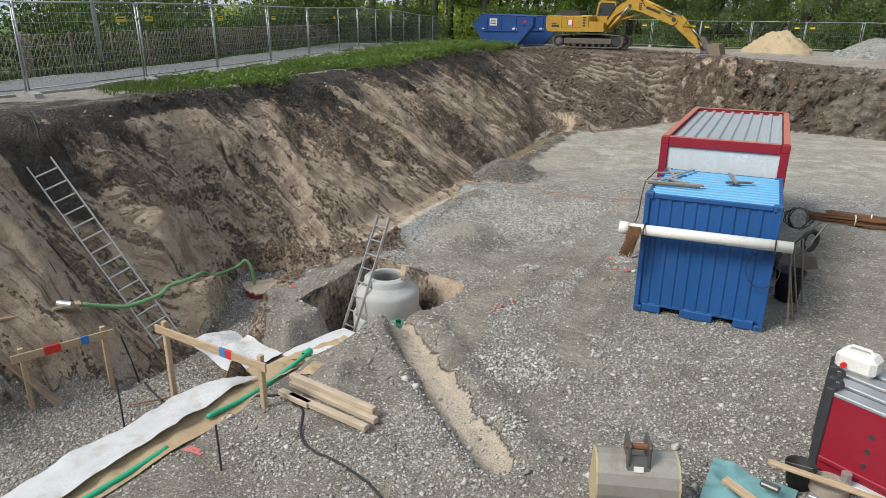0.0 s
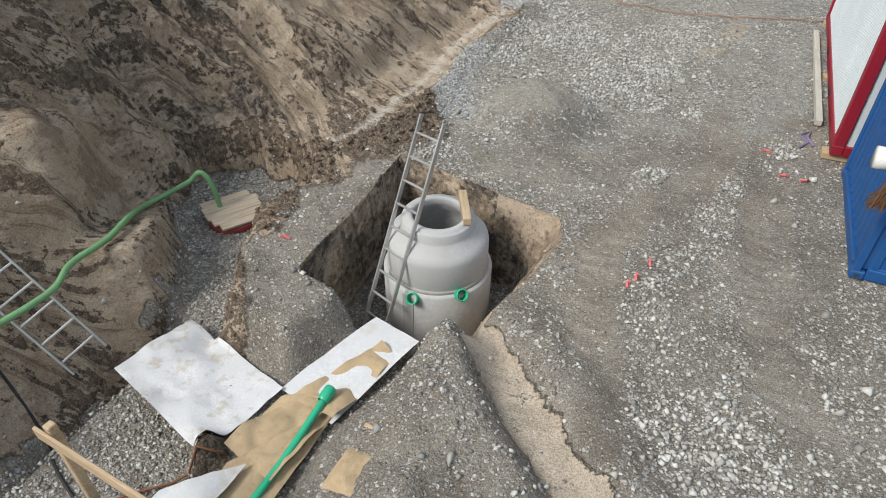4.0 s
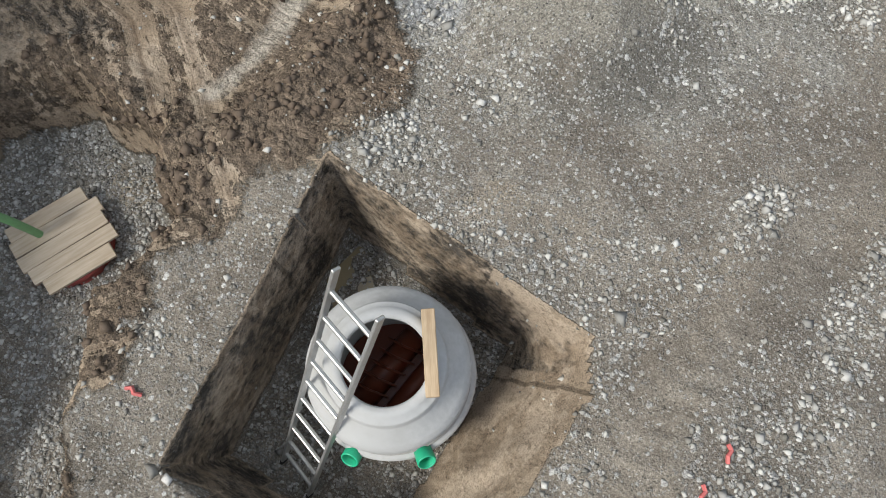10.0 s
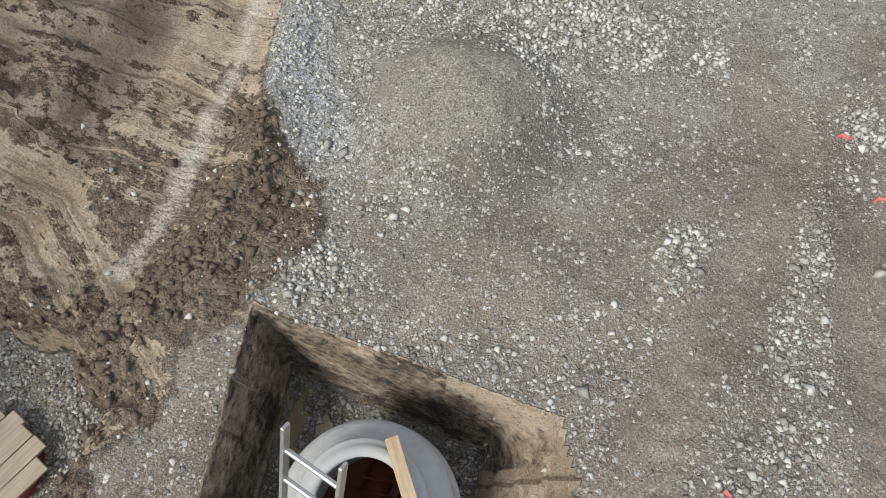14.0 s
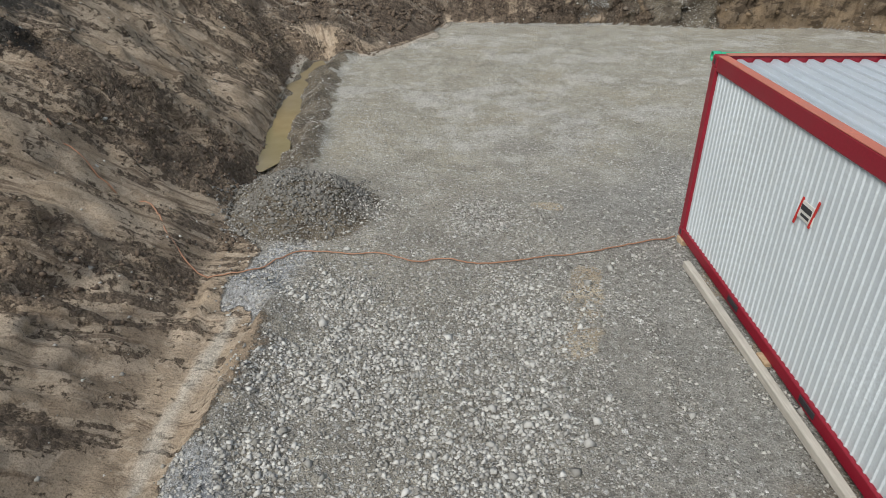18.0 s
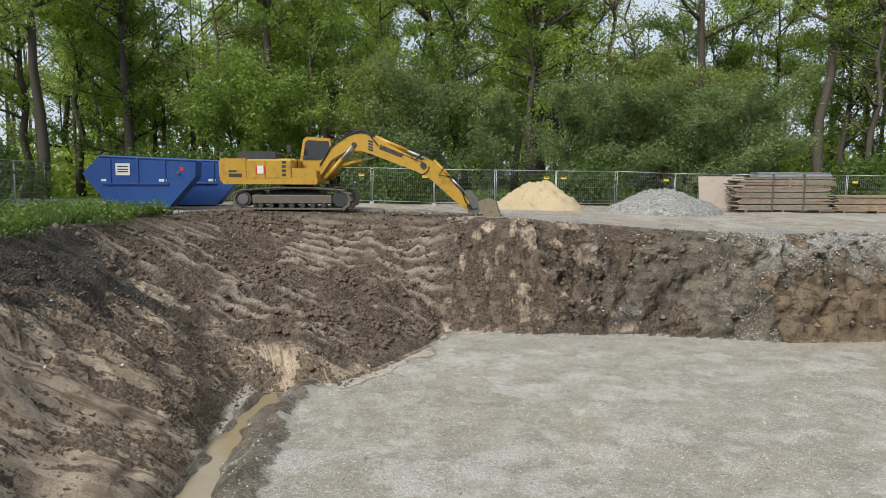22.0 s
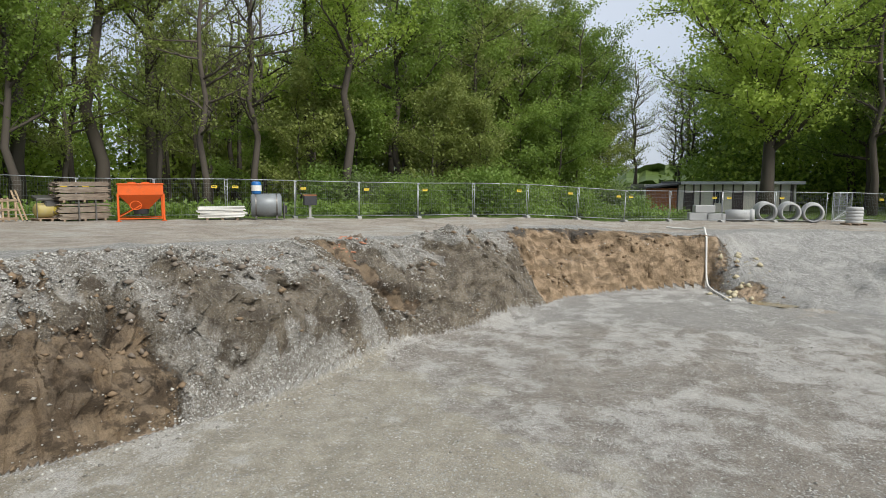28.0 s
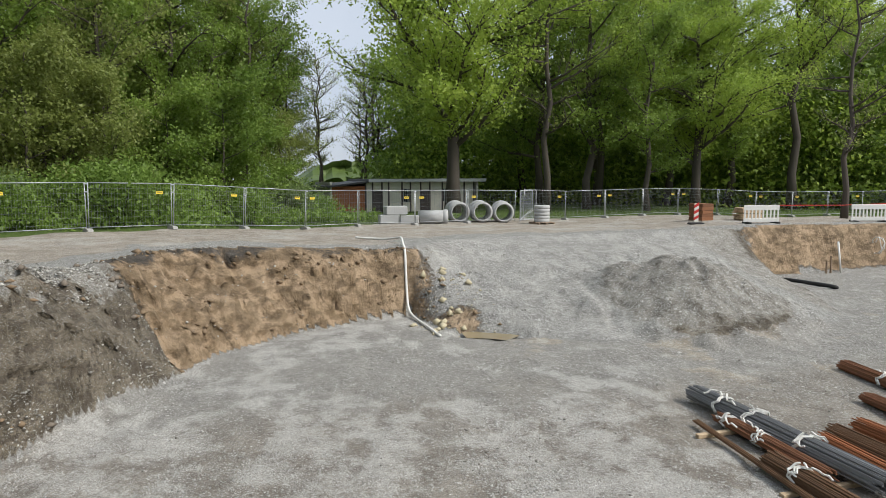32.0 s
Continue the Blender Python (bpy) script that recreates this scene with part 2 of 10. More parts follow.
def land(x, y, fine=True):
    """Height of the ground, and masks of what it is made of."""
    x, y = np.asarray(x, float), np.asarray(y, float)
    num, den = 0, 0
    for px, py, pz in RIM:
        w = 1 / ((x - px) ** 2 + (y - py) ** 2 + 16) ** 1.5
        num, den = num + w * pz, den + w
    rim = num / den
    wob = fbm(x * 0.5, y * 0.5, 3, 5) * 0.28 + fbm(x * 2.1, y * 2.1, 2, 8) * 0.07
    d_toe, along = path_distance(x, y, TOE, True)
    d_crest, _ = path_distance(x, y, CREST, True)
    in_toe, in_crest = inside(x, y, TOE), inside(x, y, CREST)
    span = np.maximum(d_toe + d_crest, 0.05)
    t = np.where(in_toe, 0, np.where(in_crest, np.clip(d_toe / span + wob / np.maximum(span, 0.8) * np.sin(np.pi * np.clip(d_toe / span, 0, 1)), 0, 1), 1))
    west = smooth(-4, -9, x) * smooth(38, 34, y)
    ramp = smooth(-4.5, -6.5, x) * smooth(33, 35, y)
    slip = smooth(24, 28, x) * smooth(24, 21, y) * smooth(3, 7, y)
    prof = np.where(t > 0, t + 0.22 * np.sin(np.pi * t) * t * (1 - west * 0.4) * (1 - slip) * (1 - ramp), 0)
    # the tipped north-eastern bank: a steep bitten face below, a loose stony slope above
    nick = smooth(3.2, 5.5, x) * smooth(29, 26, x) * (y > 26)
    edge_x = 26.8 + 1.7 * t
    mound = smooth(12.2, 14.0, x) * smooth(edge_x + 0.3, edge_x - 0.5, x) * (y > 26)
    bite = 0.17 * fbm(along * 0.33, t * 0.4, 3, 71) + 0.07 * fbm(along * 1.3, t * 0.8, 3, 72)
    cut = 0.34 + bite
    face = np.where(t < cut, 0.62 * smooth(0.06, 1.0, t / np.maximum(cut, 0.1)), 0.62 + 0.38 * np.clip((t - cut) / np.maximum(1 - cut, 0.2), 0, 1) ** 0.85)
    prof = prof + (face - prof) * nick * (1 - mound) * 0.85 * (t > 0) * (t < 1)
    dome = np.where(t < 1, 1 - (1 - t) ** 1.9, 1)
    steep = np.where(t < 0.17, 0.63 * smooth(-0.04, 0.19, t), 0.63 + 0.37 * np.clip((t - 0.17) / 0.83, 0, 1) ** 0.95)
    snout = smooth(13.0, 14.2, x) * smooth(18.5 + 0.6 * t, 17.5 + 0.6 * t, x)
    dome = dome + (steep - dome) * snout * (t < 1)
    prof = prof + (dome - prof) * mound * 0.9 * (t > 0)
    prof = np.clip(prof, 0, 1.02)
    u = along + 3.0 * t * west
    gully = fbm(u * 0.8, t * 1.1, 4, 21) * 0.26 + (np.abs(fbm(u * 2.1, t * 1.4, 3, 31)) - 0.3) * 0.2 + fbm(u * 5, t * 3, 2, 36) * 0.05 + fbm(x * 3.4, y * 3.4, 4, 33) * 0.075
    gully = gully + west * (np.abs(fbm(u * 2.6, t * 0.7, 3, 38)) * 0.22 - 0.08 + fbm(u * 7.0, t * 1.6, 2, 39) * 0.06)
    bump = np.sin(np.pi * np.clip(t, 0, 1)) ** 0.7 * smooth(0.0, 0.12, t)
    z = rim * prof + gully * bump * (1 - 0.75 * slip) * (1 - 0.55 * ramp)
    # crawler prints across the muddy ramp
    lane = ramp * bump * smooth(0.3, 0.5, grain(x * 0.4 + 3, y * 0.16, 44) + 0.25 * fbm(x * 1.3, y * 1.3, 3, 45))
    wave = np.sin((y + 0.06 * x + 0.07 * fbm(x * 0.8, y * 0.5, 2, 51)) * 2 * math.pi / 0.42)
    z = z + lane * (0.085 * np.sign(wave) * np.abs(wave) ** 0.6 * (0.3 + grain(x * 1.1, y * 2.7, 53))) + ramp * bump * fbm(x * 2.6, y * 2.6, 4, 57) * 0.1
    # churned clods where the bucket has worked
    xw = x + 1.6 * fbm(x * 0.5, y * 0.5, 3, 63)
    clod = smooth(-8.5, -6, xw) * smooth(0.5, -2.5, xw) * smooth(36.0, 38.5, y + 0.6 * fbm(x * 0.8, y * 0.8, 2, 64)) * smooth(44.5, 43, y) * smooth(0.0, 0.14, t)
    clod = np.maximum(clod, ramp * bump * smooth(0.1, 0.45, fbm(x * 0.45, y * 0.45, 3, 65) + 0.5 * smooth(-8.2, -6.4, x)))
    z = z + clod * bump * (np.abs(fbm(along * 1.7, t * 4.2, 4, 61)) * 0.32 - 0.12 + np.abs(fbm(along * 4.5, t * 11, 2, 62)) * 0.1)
    # overhung shelf and cut niches in the north-east bank
    rugged = smooth(-3, 1, x) * (y > 26)
    notch = np.exp(-((x - 19.6 - 0.5 * t) / 0.8) ** 2)
    lobes = mound * bump * smooth(1.0, 0.55, t) * (0.2 * np.exp(-((x - 15.8) / 2.0) ** 2) + 0.3 * np.exp(-((x - 24.0) / 2.4) ** 2) - 1.15 * notch * smooth(0.08, 0.3, t))
    fade = bump * smooth(1.0, 0.72, t) * smooth(0.0, 0.22, t)
    crag = (np.abs(fbm(along * 0.9, t * 2.6, 4, 73)) - 0.35) * 0.5 + fbm(along * 2.4, t * 6.5, 4, 74) * 0.2 - np.clip(np.abs(fbm(along * 1.2, t * 4.0, 3, 75)) - 0.5, 0, 1) * 0.6 + fbm(x * 5, y * 5 + t * 9, 3, 76) * 0.07
    z = z + lobes + rugged * fade * crag * (0.75 + 0.5 * nick * (1 - mound)) * (1 - 0.55 * mound * smooth(0.15, 0.3, t))
    spill = smooth(1.0, 0.0, np.abs(x - 12.9) / np.maximum(0.35 + 1.5 * (1 - t), 0.3)) * smooth(34.2, 35.2, y) * (y < 41)
    z = z + spill * 0.3 * bump
    # crumbling patches on the loam, in drawn-out flakes down the slope
    flake = fbm(u * 0.5, t * 1.7, 4, 141) + 0.55 * fbm(u * 1.9, t * 3.0, 4, 143) + 0.35 * fbm(u * 4.4, t * 9.0, 3, 145)
    crumble = np.clip(0.4 + 0.3 * flake - 0.1 * smooth(11.5, 8.5, y) + 0.11 * smooth(14, 16.5, y), 0.05, 0.95) * np.where((t > 0.0) & (t < 1), 1.0, 0.0) * west * (1 - ramp)
    z = z + smooth(0.35, 0.75, crumble) * smooth(0.0, 0.15, t) * (np.abs(fbm(x * 3.3, y * 3.3, 4, 147)) * 0.15 - 0.015)
    # the level floor, gently uneven, and the trafficked strip above
    lvl = np.where(in_toe, fbm(x * 0.35, y * 0.35, 3, 3) * 0.05 * smooth(0, 1.2, d_toe) + fbm(x * 2.6, y * 2.6, 3, 9) * 0.022 + np.abs(fbm(x * 7, y * 7, 2, 10)) * 0.014, 0)
    top = (1 - in_crest) * (fbm(x * 0.4, y * 0.4, 3, 13) * 0.06 * smooth(0, 1.5, d_crest) + fbm(x * 3, y * 3, 2, 15) * 0.012)
    z = z + lvl + top
    for hx, hy, hr, hh in HEAPS:
        r = np.hypot(x - hx, y - hy) / hr * (1 + 0.16 * fbm(x * 0.9 + hx, y * 0.9, 3, 77))
        cap = hh * (1.12 - np.sqrt(np.clip(r, 0, 1.2) ** 2 + 0.02)).clip(0) if hh > 1 else hh * smooth(1.0, 0.25, r)
        z = z + cap * (1 + 0.12 * fbm(x * 3, y * 3, 3, 79))
    # lumps of earth trodden about on the western floor
    lump = in_toe * smooth(-6.6, -8.2, x) * smooth(11, 12, y) * smooth(21, 18, y)
    z = z + lump * (np.abs(fbm(x * 3.1, y * 3.1, 3, 67)) * 0.09)
    # tyre and track prints on the floor
    rut = np.zeros(np.shape(x))
    for line, half in RUTS:
        d, s = path_distance(x, y, line)
        worn = smooth(half + 0.1, half - 0.04, d + 0.05 * fbm(x * 2.3, y * 2.3, 2, 81)) * in_toe * smooth(-0.5, 0.1, fbm(x * 0.8, y * 0.8, 3, 82))
        lug = np.sin((s + 0.55 * d + 0.03 * fbm(x * 3, y * 3, 2, 85)) * 2 * math.pi / 0.21)
        z = z + worn * (0.013 * lug * np.abs(lug) ** 0.3 - 0.014) + 0.008 * in_toe * smooth(0.12, 0.05, np.abs(d - half - 0.1))
        rut = np.maximum(rut, worn)
    d, s = path_distance(x, y, GUTTER)
    z = z - 0.14 * smooth(0.34, 0.14, d) + 0.1 * smooth(0.2, 0.45, d) * smooth(1.0, 0.5, d)
    d_ditch, _ = path_distance(x, y, DITCH)
    z = z + 0.16 * smooth(1.25, 0.85, d_ditch) * smooth(0.45, 0.75, d_ditch) * (x > -9.9) * (0.4 + grain(x * 1.6, y * 1.6, 84)) - 0.24 * smooth(0.6, 0.1, d_ditch + 0.2 * fbm(x * 1.2, y * 1.2, 2, 83))
    d_rill, _ = path_distance(x, y, RILL)
    z = z - 0.14 * smooth(0.6, 0.1, d_rill) + 0.12 * smooth(0.25, 0.5, d_rill) * smooth(1.0, 0.5, d_rill) * (x > -9.0)
    z = z - 0.16 * smooth(0.9, 0.2, path_distance(x, y, [(29.6, 21.5), (29.1, 20.5)])[0] + 0.15 * fbm(x * 2, y * 2, 2, 87))
    # low trench along the western foot
    d_tr, _ = path_distance(x, y, TRENCH, True)
    sd = np.where(inside(x, y, TRENCH), -d_tr, d_tr) + 0.12 * fbm(x * 2, y * 2, 3, 91)
    z = np.where(inside(x, y, TRENCH), np.minimum(z, 0), z)
    z = z - 0.66 * smooth(0.3, -0.05, sd) * smooth(1.5, 0.4, z)
    z = z + 0.09 * smooth(0.75, 0.35, sd) * smooth(0.05, 0.25, sd) * np.abs(fbm(x * 4, y * 4, 3, 93)) * (z < 0.6)
    # pipe bed under the fleece, with thrown-up gravel on its eastern side
    d_bed = np.minimum(path_distance(x, y, PIPE_BED)[0], path_distance(x, y, [(-8.3, 7.75), (-6.8, 7.5)])[0])
    low = np.interp(y, [2, 5, 7, 9], [-0.2, -0.32, -0.5, -0.5])
    z = z + smooth(0.7, 0.36, d_bed + 0.06 * fbm(x * 2, y * 2, 2, 95)) * (np.minimum(z, low) - z)
    z = z + 0.22 * np.exp(-(path_distance(x, y, [(-5.55, 8.75), (-5.4, 7.8), (-5.3, 7.0)])[0] / 0.34) ** 2) * (1 + 0.3 * fbm(x * 3, y * 3, 2, 96))
    # worn hollow in the bank where the long ladder leans
    line = -0.85 + (-9.17 - x) * 1.33
    z = z + smooth(1.5, 0.5, np.abs(y - 7.15)) * (x < -8.8) * (x > -11.9) * smooth(-11.9, -11.5, x) * (np.minimum(z, line) - z)
    d_h, s_h = path_distance(x, y, [(p[0], p[1]) for p in HOSE])
    hz = np.interp(s_h, HOSE_RUN, [p[2] for p in HOSE]) - 0.07
    z = z + smooth(0.6, 0.25, d_h) * (np.minimum(z, hz) - z)
    # the square pit of the shaft
    d_f, _ = path_distance(x, y, HOLE_FOOT, True)
    d_t, s_t = path_distance(x, y, HOLE_TOP, True)
    in_f, in_t = inside(x, y, HOLE_FOOT), inside(x, y, HOLE_TOP)
    wall = np.where(in_f, 0, np.where(in_t, d_f / np.maximum(d_f + d_t, 0.02), 1))
    rough = fbm(s_t * 3, wall * 3, 3, 97) * 0.08 * np.sin(np.pi * wall)
    floor = HOLE_Z + fbm(x * 3, y * 3, 3, 99) * 0.04
    z = np.where(in_t, floor + (z - floor) * np.clip(wall + rough, 0, 1), z)
    if not fine:
        return z
    # ---- what lies where
    st = fbm(u * 1.1, t * 1.2, 4, 121)
    bank = (t > 0.015) & (t < 0.999)
    sx, sy = np.where(bank & (west < 0.5), along, x), np.where(bank & (west < 0.5), z * 0.8 + y * 0.3, y)
    n1, n2 = fbm(sx * 0.7, sy * 0.7, 4, 101), fbm(sx * 2.4, sy * 2.4, 4, 105)
    loam = np.where(bank, 1.0, 0.0)
    off = x - np.interp(y, LOAM_Y, LOAM_X) + 0.2 * n2 + 0.1 * n1
    lowland = in_toe | (t <= 0.015)
    loam = np.maximum(loam, 0.97 * smooth(0.4, -0.35, off) * lowland * smooth(23, 20, y) * smooth(8, 11, y))
    loam = np.maximum(loam, 0.95 * smooth(0.6, 0.1, d_toe + 0.4 * n1) * lowland * smooth(-4, -7, x) * smooth(19, 21, y))
    crumble = np.maximum(crumble, lowland * loam * (y < 21) * np.clip(0.38 + 0.4 * smooth(-0.95, -0.4, off) * smooth(14.2, 13.4, y + 0.5 * n1) + 0.22 * n1, 0, 0.8))
    crumble = np.maximum(crumble, 0.68 * lowland * loam * (y >= 20))
    d_gut = path_distance(x, y, GUTTER)[0]
    loam = np.maximum(loam, 0.9 * smooth(0.3, 0.2, d_gut + 0.08 * n2))
    # tipped stony dirt on the northern and eastern banks, bare loam where it has broken away
    stony = smooth(-3.5, 1.0, x + n1 * 2.0 + n2 * 1.4) * smooth(edge_x + 0.5, edge_x - 0.4, x + 0.3 * n1) * (y > 26) * bank
    edge = cut + 0.1 + 0.16 * n2 + 0.14 * st + 0.26 * mound
    bare = smooth(edge + 0.08, edge - 0.06, t) * smooth(4.2, 5.4, x + 0.5 * n1) * (1 - 0.82 * smooth(12.6, 13.6, x + 0.4 * n2)) * (1 - spill)
    bare = np.maximum(bare, smooth(0.42, 0.6, st + 0.4 * n2) * 0.8 * (1 - spill) * (1 - mound))
    bare = np.maximum(bare, 0.95 * smooth(0.3, 0.6, notch + 0.3 * n2) * smooth(0.12, 0.25, t) * smooth(0.95, 0.8, t))
    loam = np.where(bank & (stony > 0), np.maximum(loam * (1 - stony), stony * bare), loam)
    grit = np.clip(np.maximum(stony, slip * bank), 0, 1)
    loam = loam * (1 - slip * (1 - 0.7 * smooth(1.7, 0.5, np.hypot(x - 30.4, y - 21.6) + 0.7 * n1)))
    gravel_top = 0.55 * stony * np.maximum(smooth(edge, edge + 0.25, t + 0.18 * n2) * smooth(3.5, 6.5, x + n1), spill)
    gravel_top = np.maximum(gravel_top, slip * 0.6)
    gravel_top = np.maximum(gravel_top, 0.7 * stony * mound * smooth(0.42, 0.62, t + 0.2 * n2 + 0.12 * n1 - 0.3 * notch + 0.12 * snout))
    gravel_top = np.maximum(gravel_top, 0.8 * stony * smooth(0.16, 0.05, t + 0.06 * n2) * smooth(5, 8, x) * smooth(17.5, 16, x))
    gravel_top = np.maximum(gravel_top, 0.9 * stony * np.exp(-((x - 17.7 - 0.5 * t) / 0.5) ** 2) * mound)
    foot = bank * slip * smooth(7, 9, y)
    gravel_top = np.maximum(gravel_top, 0.42 * foot)
    shore = smooth(1.3, 0.8, d_ditch + 0.2 * n2) * (x > -10.2) * in_toe
    grit, loam = np.maximum(grit, 0.85 * shore), loam * (1 - shore)
    for hx, hy, hr, hh in HEAPS[:3]:
        near = smooth(1.05, 0.75, np.hypot(x - hx, y - hy) / hr)
        loam = loam * (1 - near)
        grit = np.maximum(grit, (0.9 if hx > 0 or hx < -8 else 0.0) * near)
    grit = np.maximum(grit, 0.75 * bank * smooth(26.8, 28, x) * (1 - slip)) * (1 - 0.85 * foot * smooth(0.7, 1.0, np.hypot(x - 29.6, y - 13.6) / 3.6))
    deep = 0.7 + 0.08 * smooth(14, 22, y) - 0.28 * smooth(25, 33, y)
    soil = np.where(bank, west * smooth(deep - 0.16, deep + 0.2, t + 0.1 * st + 0.06 * n2 + 0.14 * fbm(u * 2.6, t * 0.7, 3, 38)), 0)
    soil = np.maximum(soil, np.where(bank, ramp * (0.8 + 0.2 * smooth(-0.5, 0.25, n1 * 0.5 + 0.5 * n2)), 0))
    soil = np.maximum(soil, np.where(bank, smooth(6.0, -2.5, x + 2.6 * n1) * smooth(34, 37, y) * (0.45 + 0.5 * smooth(-0.5, 0.35, n2 + 0.5 * n1)), 0))
    soil = np.maximum(soil, clod * 0.85 * bank * smooth(-0.6, 0.2, n2))
    soil = np.maximum(soil, smooth(0.74, 0.95, t + 0.16 * st) * bank * smooth(26.8, 28, x) * (1 - slip) * (0.75 - 0.6 * smooth(32, 35, x)))
    trodden = np.where(in_crest, 0, 1) * smooth(2.6, 1.0, d_crest + 0.8 * n1) * smooth(-16, -14.5, x) * smooth(-3.5, -6, x + n1) * (y > 40)
    soil = np.maximum(soil, 0.9 * trodden)
    soil = np.maximum(soil, 0.62 * np.where(in_crest, 0, 1) * (x < -11) * smooth(13.5, 11.5, y + n1) * smooth(2.8, 0.8, d_crest + 0.8 * n1 + 0.5 * n2))
    west_rim = np.where(in_crest, 0, 1) * smooth(-9, -11, x) * (x < -9) * smooth(10.5, 12, y + 0.6 * n1) * smooth(41, 39.2, y + 0.6 * n1)
    grass = west_rim * smooth(0.02, 0.25, d_crest)
    far = np.maximum.reduce([smooth(2.9, 3.4, np.interp(y, [-9, 5.85, 12.78, 20.15, 24.8, 30.1, 39.6, 50, 58], [-14.3, -15.0, -15.75, -17.4, -18.6, -20.3, -23.3, -25.6, -27.5]) - x), smooth(55.4, 56.6, y + 0.3 * n1 - 0.05 * (x + 20)) * (x < 21),
                             smooth(0.3, 1.2, (x - 28.5) * 0.79 + (y - 47.4) * 0.61 + 0.3 * n1) * (y > 22) * (x > 18),
                             smooth(0.3, 1.2, x - 47.3 - 0.5 * np.clip(23 - y, 0, 14) + 0.4 * n1) * (x > 44)])
    grass = np.maximum(grass, far)
    pale = np.where(in_toe, smooth(21, 27, y + 2 * n1) * smooth(0.9, 0.1, 0.5 + 0.45 * (x - 13.9 - 1.2 * (y - 29.3)) + 0.8 * n1 + 0.5 * n2), 0)
    pale = np.maximum(pale, smooth(0.11, 0.04, d_rill + 0.04 * n2))
    pale = np.maximum(pale, 0.5 * smooth(0.3, 0.2, d_gut + 0.1 * n2))
    pale = np.where(bank, 0, pale)
    # paler tone along the raised bars of the crawler prints
    ridge_tone = ramp * bank * np.clip(lane * 1.4, 0, 1) * smooth(-0.15, 0.5, wave) * smooth(0.46, 0.62, grain(x * 1.3 + 2, y * 2.4, 55) * 0.7 + 0.5 * grain(x * 0.5, y * 0.5, 56)) * 0.8
    pale = np.maximum(pale, ridge_tone)
    road = np.where(in_crest, 0, 1) * smooth(0.6, 2.2, d_crest + n1) * (1 - grass) * (1 - trodden)
    stone = np.clip(0.1 + 0.45 * fbm(x * 0.7, y * 0.7, 4, 111), 0, 0.45) * np.where(in_toe, 1, 0.4)
    stone = np.maximum(stone, in_toe * smooth(0.1, 0.4, off) * smooth(-2.4, -3.6, x) * smooth(14.3, 15.2, y) * smooth(21, 18.5, y) * np.clip(0.38 + 0.4 * n1 + 0.3 * n2, 0.1, 0.8))
    stone = np.maximum(stone, 0.62 * in_toe * smooth(0.46, 0.16, path_distance(x, y, COARSE_BAND)[0] + 0.12 * n2 + 0.1 * n1))
    for px, py, pr in PATCHES:
        q = np.hypot(x - px, y - py) / pr * (1 + 0.35 * n2 + 0.3 * n1)
        stone = np.maximum(stone, smooth(1.15, 0.35, q) * in_toe)
    stone = np.maximum(stone, smooth(0.45, 0.75, fbm(x * 0.3 + 4, y * 0.3, 4, 115)) * 0.9 * in_toe * smooth(-6, -1, x) * smooth(14, 20, y))
    fines = np.maximum(rut * 0.9, smooth(0.95, 0.6, np.hypot(x + 6.55, (y - 14.0) * 1.25) / 0.95 + 0.1 * n2) * in_toe)
    stone = np.where((x > -2) & (y < 12), np.clip(stone, 0.3, 0.5), stone) * (1 - fines)
    sandy = np.zeros(np.shape(x))
    for line, half in SANDY:
        sandy = np.maximum(sandy, smooth(half * 1.5, half * 0.6, path_distance(x, y, line)[0] + half * (0.5 * n2 + 0.35 * n1)))
    sandy = np.maximum(sandy * (1 - 0.6 * stone), 0.55 * smooth(0.25, 0.7, fbm(x * 0.6 + 9, y * 0.6, 4, 161)) * in_toe * smooth(23, 19, y) * (1 - stone))
    bluish = np.zeros(np.shape(x))
    for line in BLUISH:
        bluish = np.maximum(bluish, smooth(0.5, 0.2, path_distance(x, y, line)[0] + 0.14 * n2) * in_toe)
    # dark damp gravel on the heap's south-east flank, its shading painted in too
    wet = in_toe * smooth(1.25, 0.9, np.hypot(x + 6.4, (y - 13.95) * 1.2) / 1.15) * smooth(0.3, 0.75, ((x + 6.4) * 0.8 - (y - 13.95) * 0.75) / 1.0 + 0.15 * n2) * (1 - fines)
    stone, loam = np.maximum(stone, 0.75 * bluish), loam * (1 - bluish)
    cloud = fbm(x * 0.45 + y * 0.2, y * 0.85 - x * 0.3, 5, 165) + 0.6 * fbm(x * 1.9, y * 1.9, 4, 167)
    chalk = in_toe * smooth(20.5, 24, y + 0.4 * np.clip(x, 0, 12)) * smooth(-0.4, 0.9, cloud + 0.25 * smooth(0, 3, x - 13.9 - 1.2 * (y - 29.3)))
    chalk = np.maximum(chalk, in_toe * smooth(1.2, 0.2, np.abs(x - 13.6 - 1.2 * (y - 29.3)) - 0.6 + 0.8 * n1) * (x > 9) * 0.55)
    stone = np.where(bank, gravel_top, stone)
    stone = np.maximum(stone, 0.45 * smooth(1.05, 0.75, np.hypot(x - 29.6, y - 13.6) / 3.6))
    dark = np.where(in_toe, 1, 0) * smooth(0.1, 0.9, 0.5 + 0.45 * (x - 13.9 - 1.2 * (y - 29.3)) + 0.8 * n1 + 0.5 * n2)
    dark = np.maximum(dark, 0.1 * in_toe * smooth(3, 9, x + n1)) * (1 - 0.7 * smooth(21, 25, x + n1))
    # shade painted on the floor east of the containers
    container_shade = smooth(3.4, 1.2, x + 0.6 * n1) * (x > 0.2) * smooth(10, 13, y + n1) * smooth(23, 20, y)
    dark = np.maximum(dark, 0.8 * container_shade * in_toe)
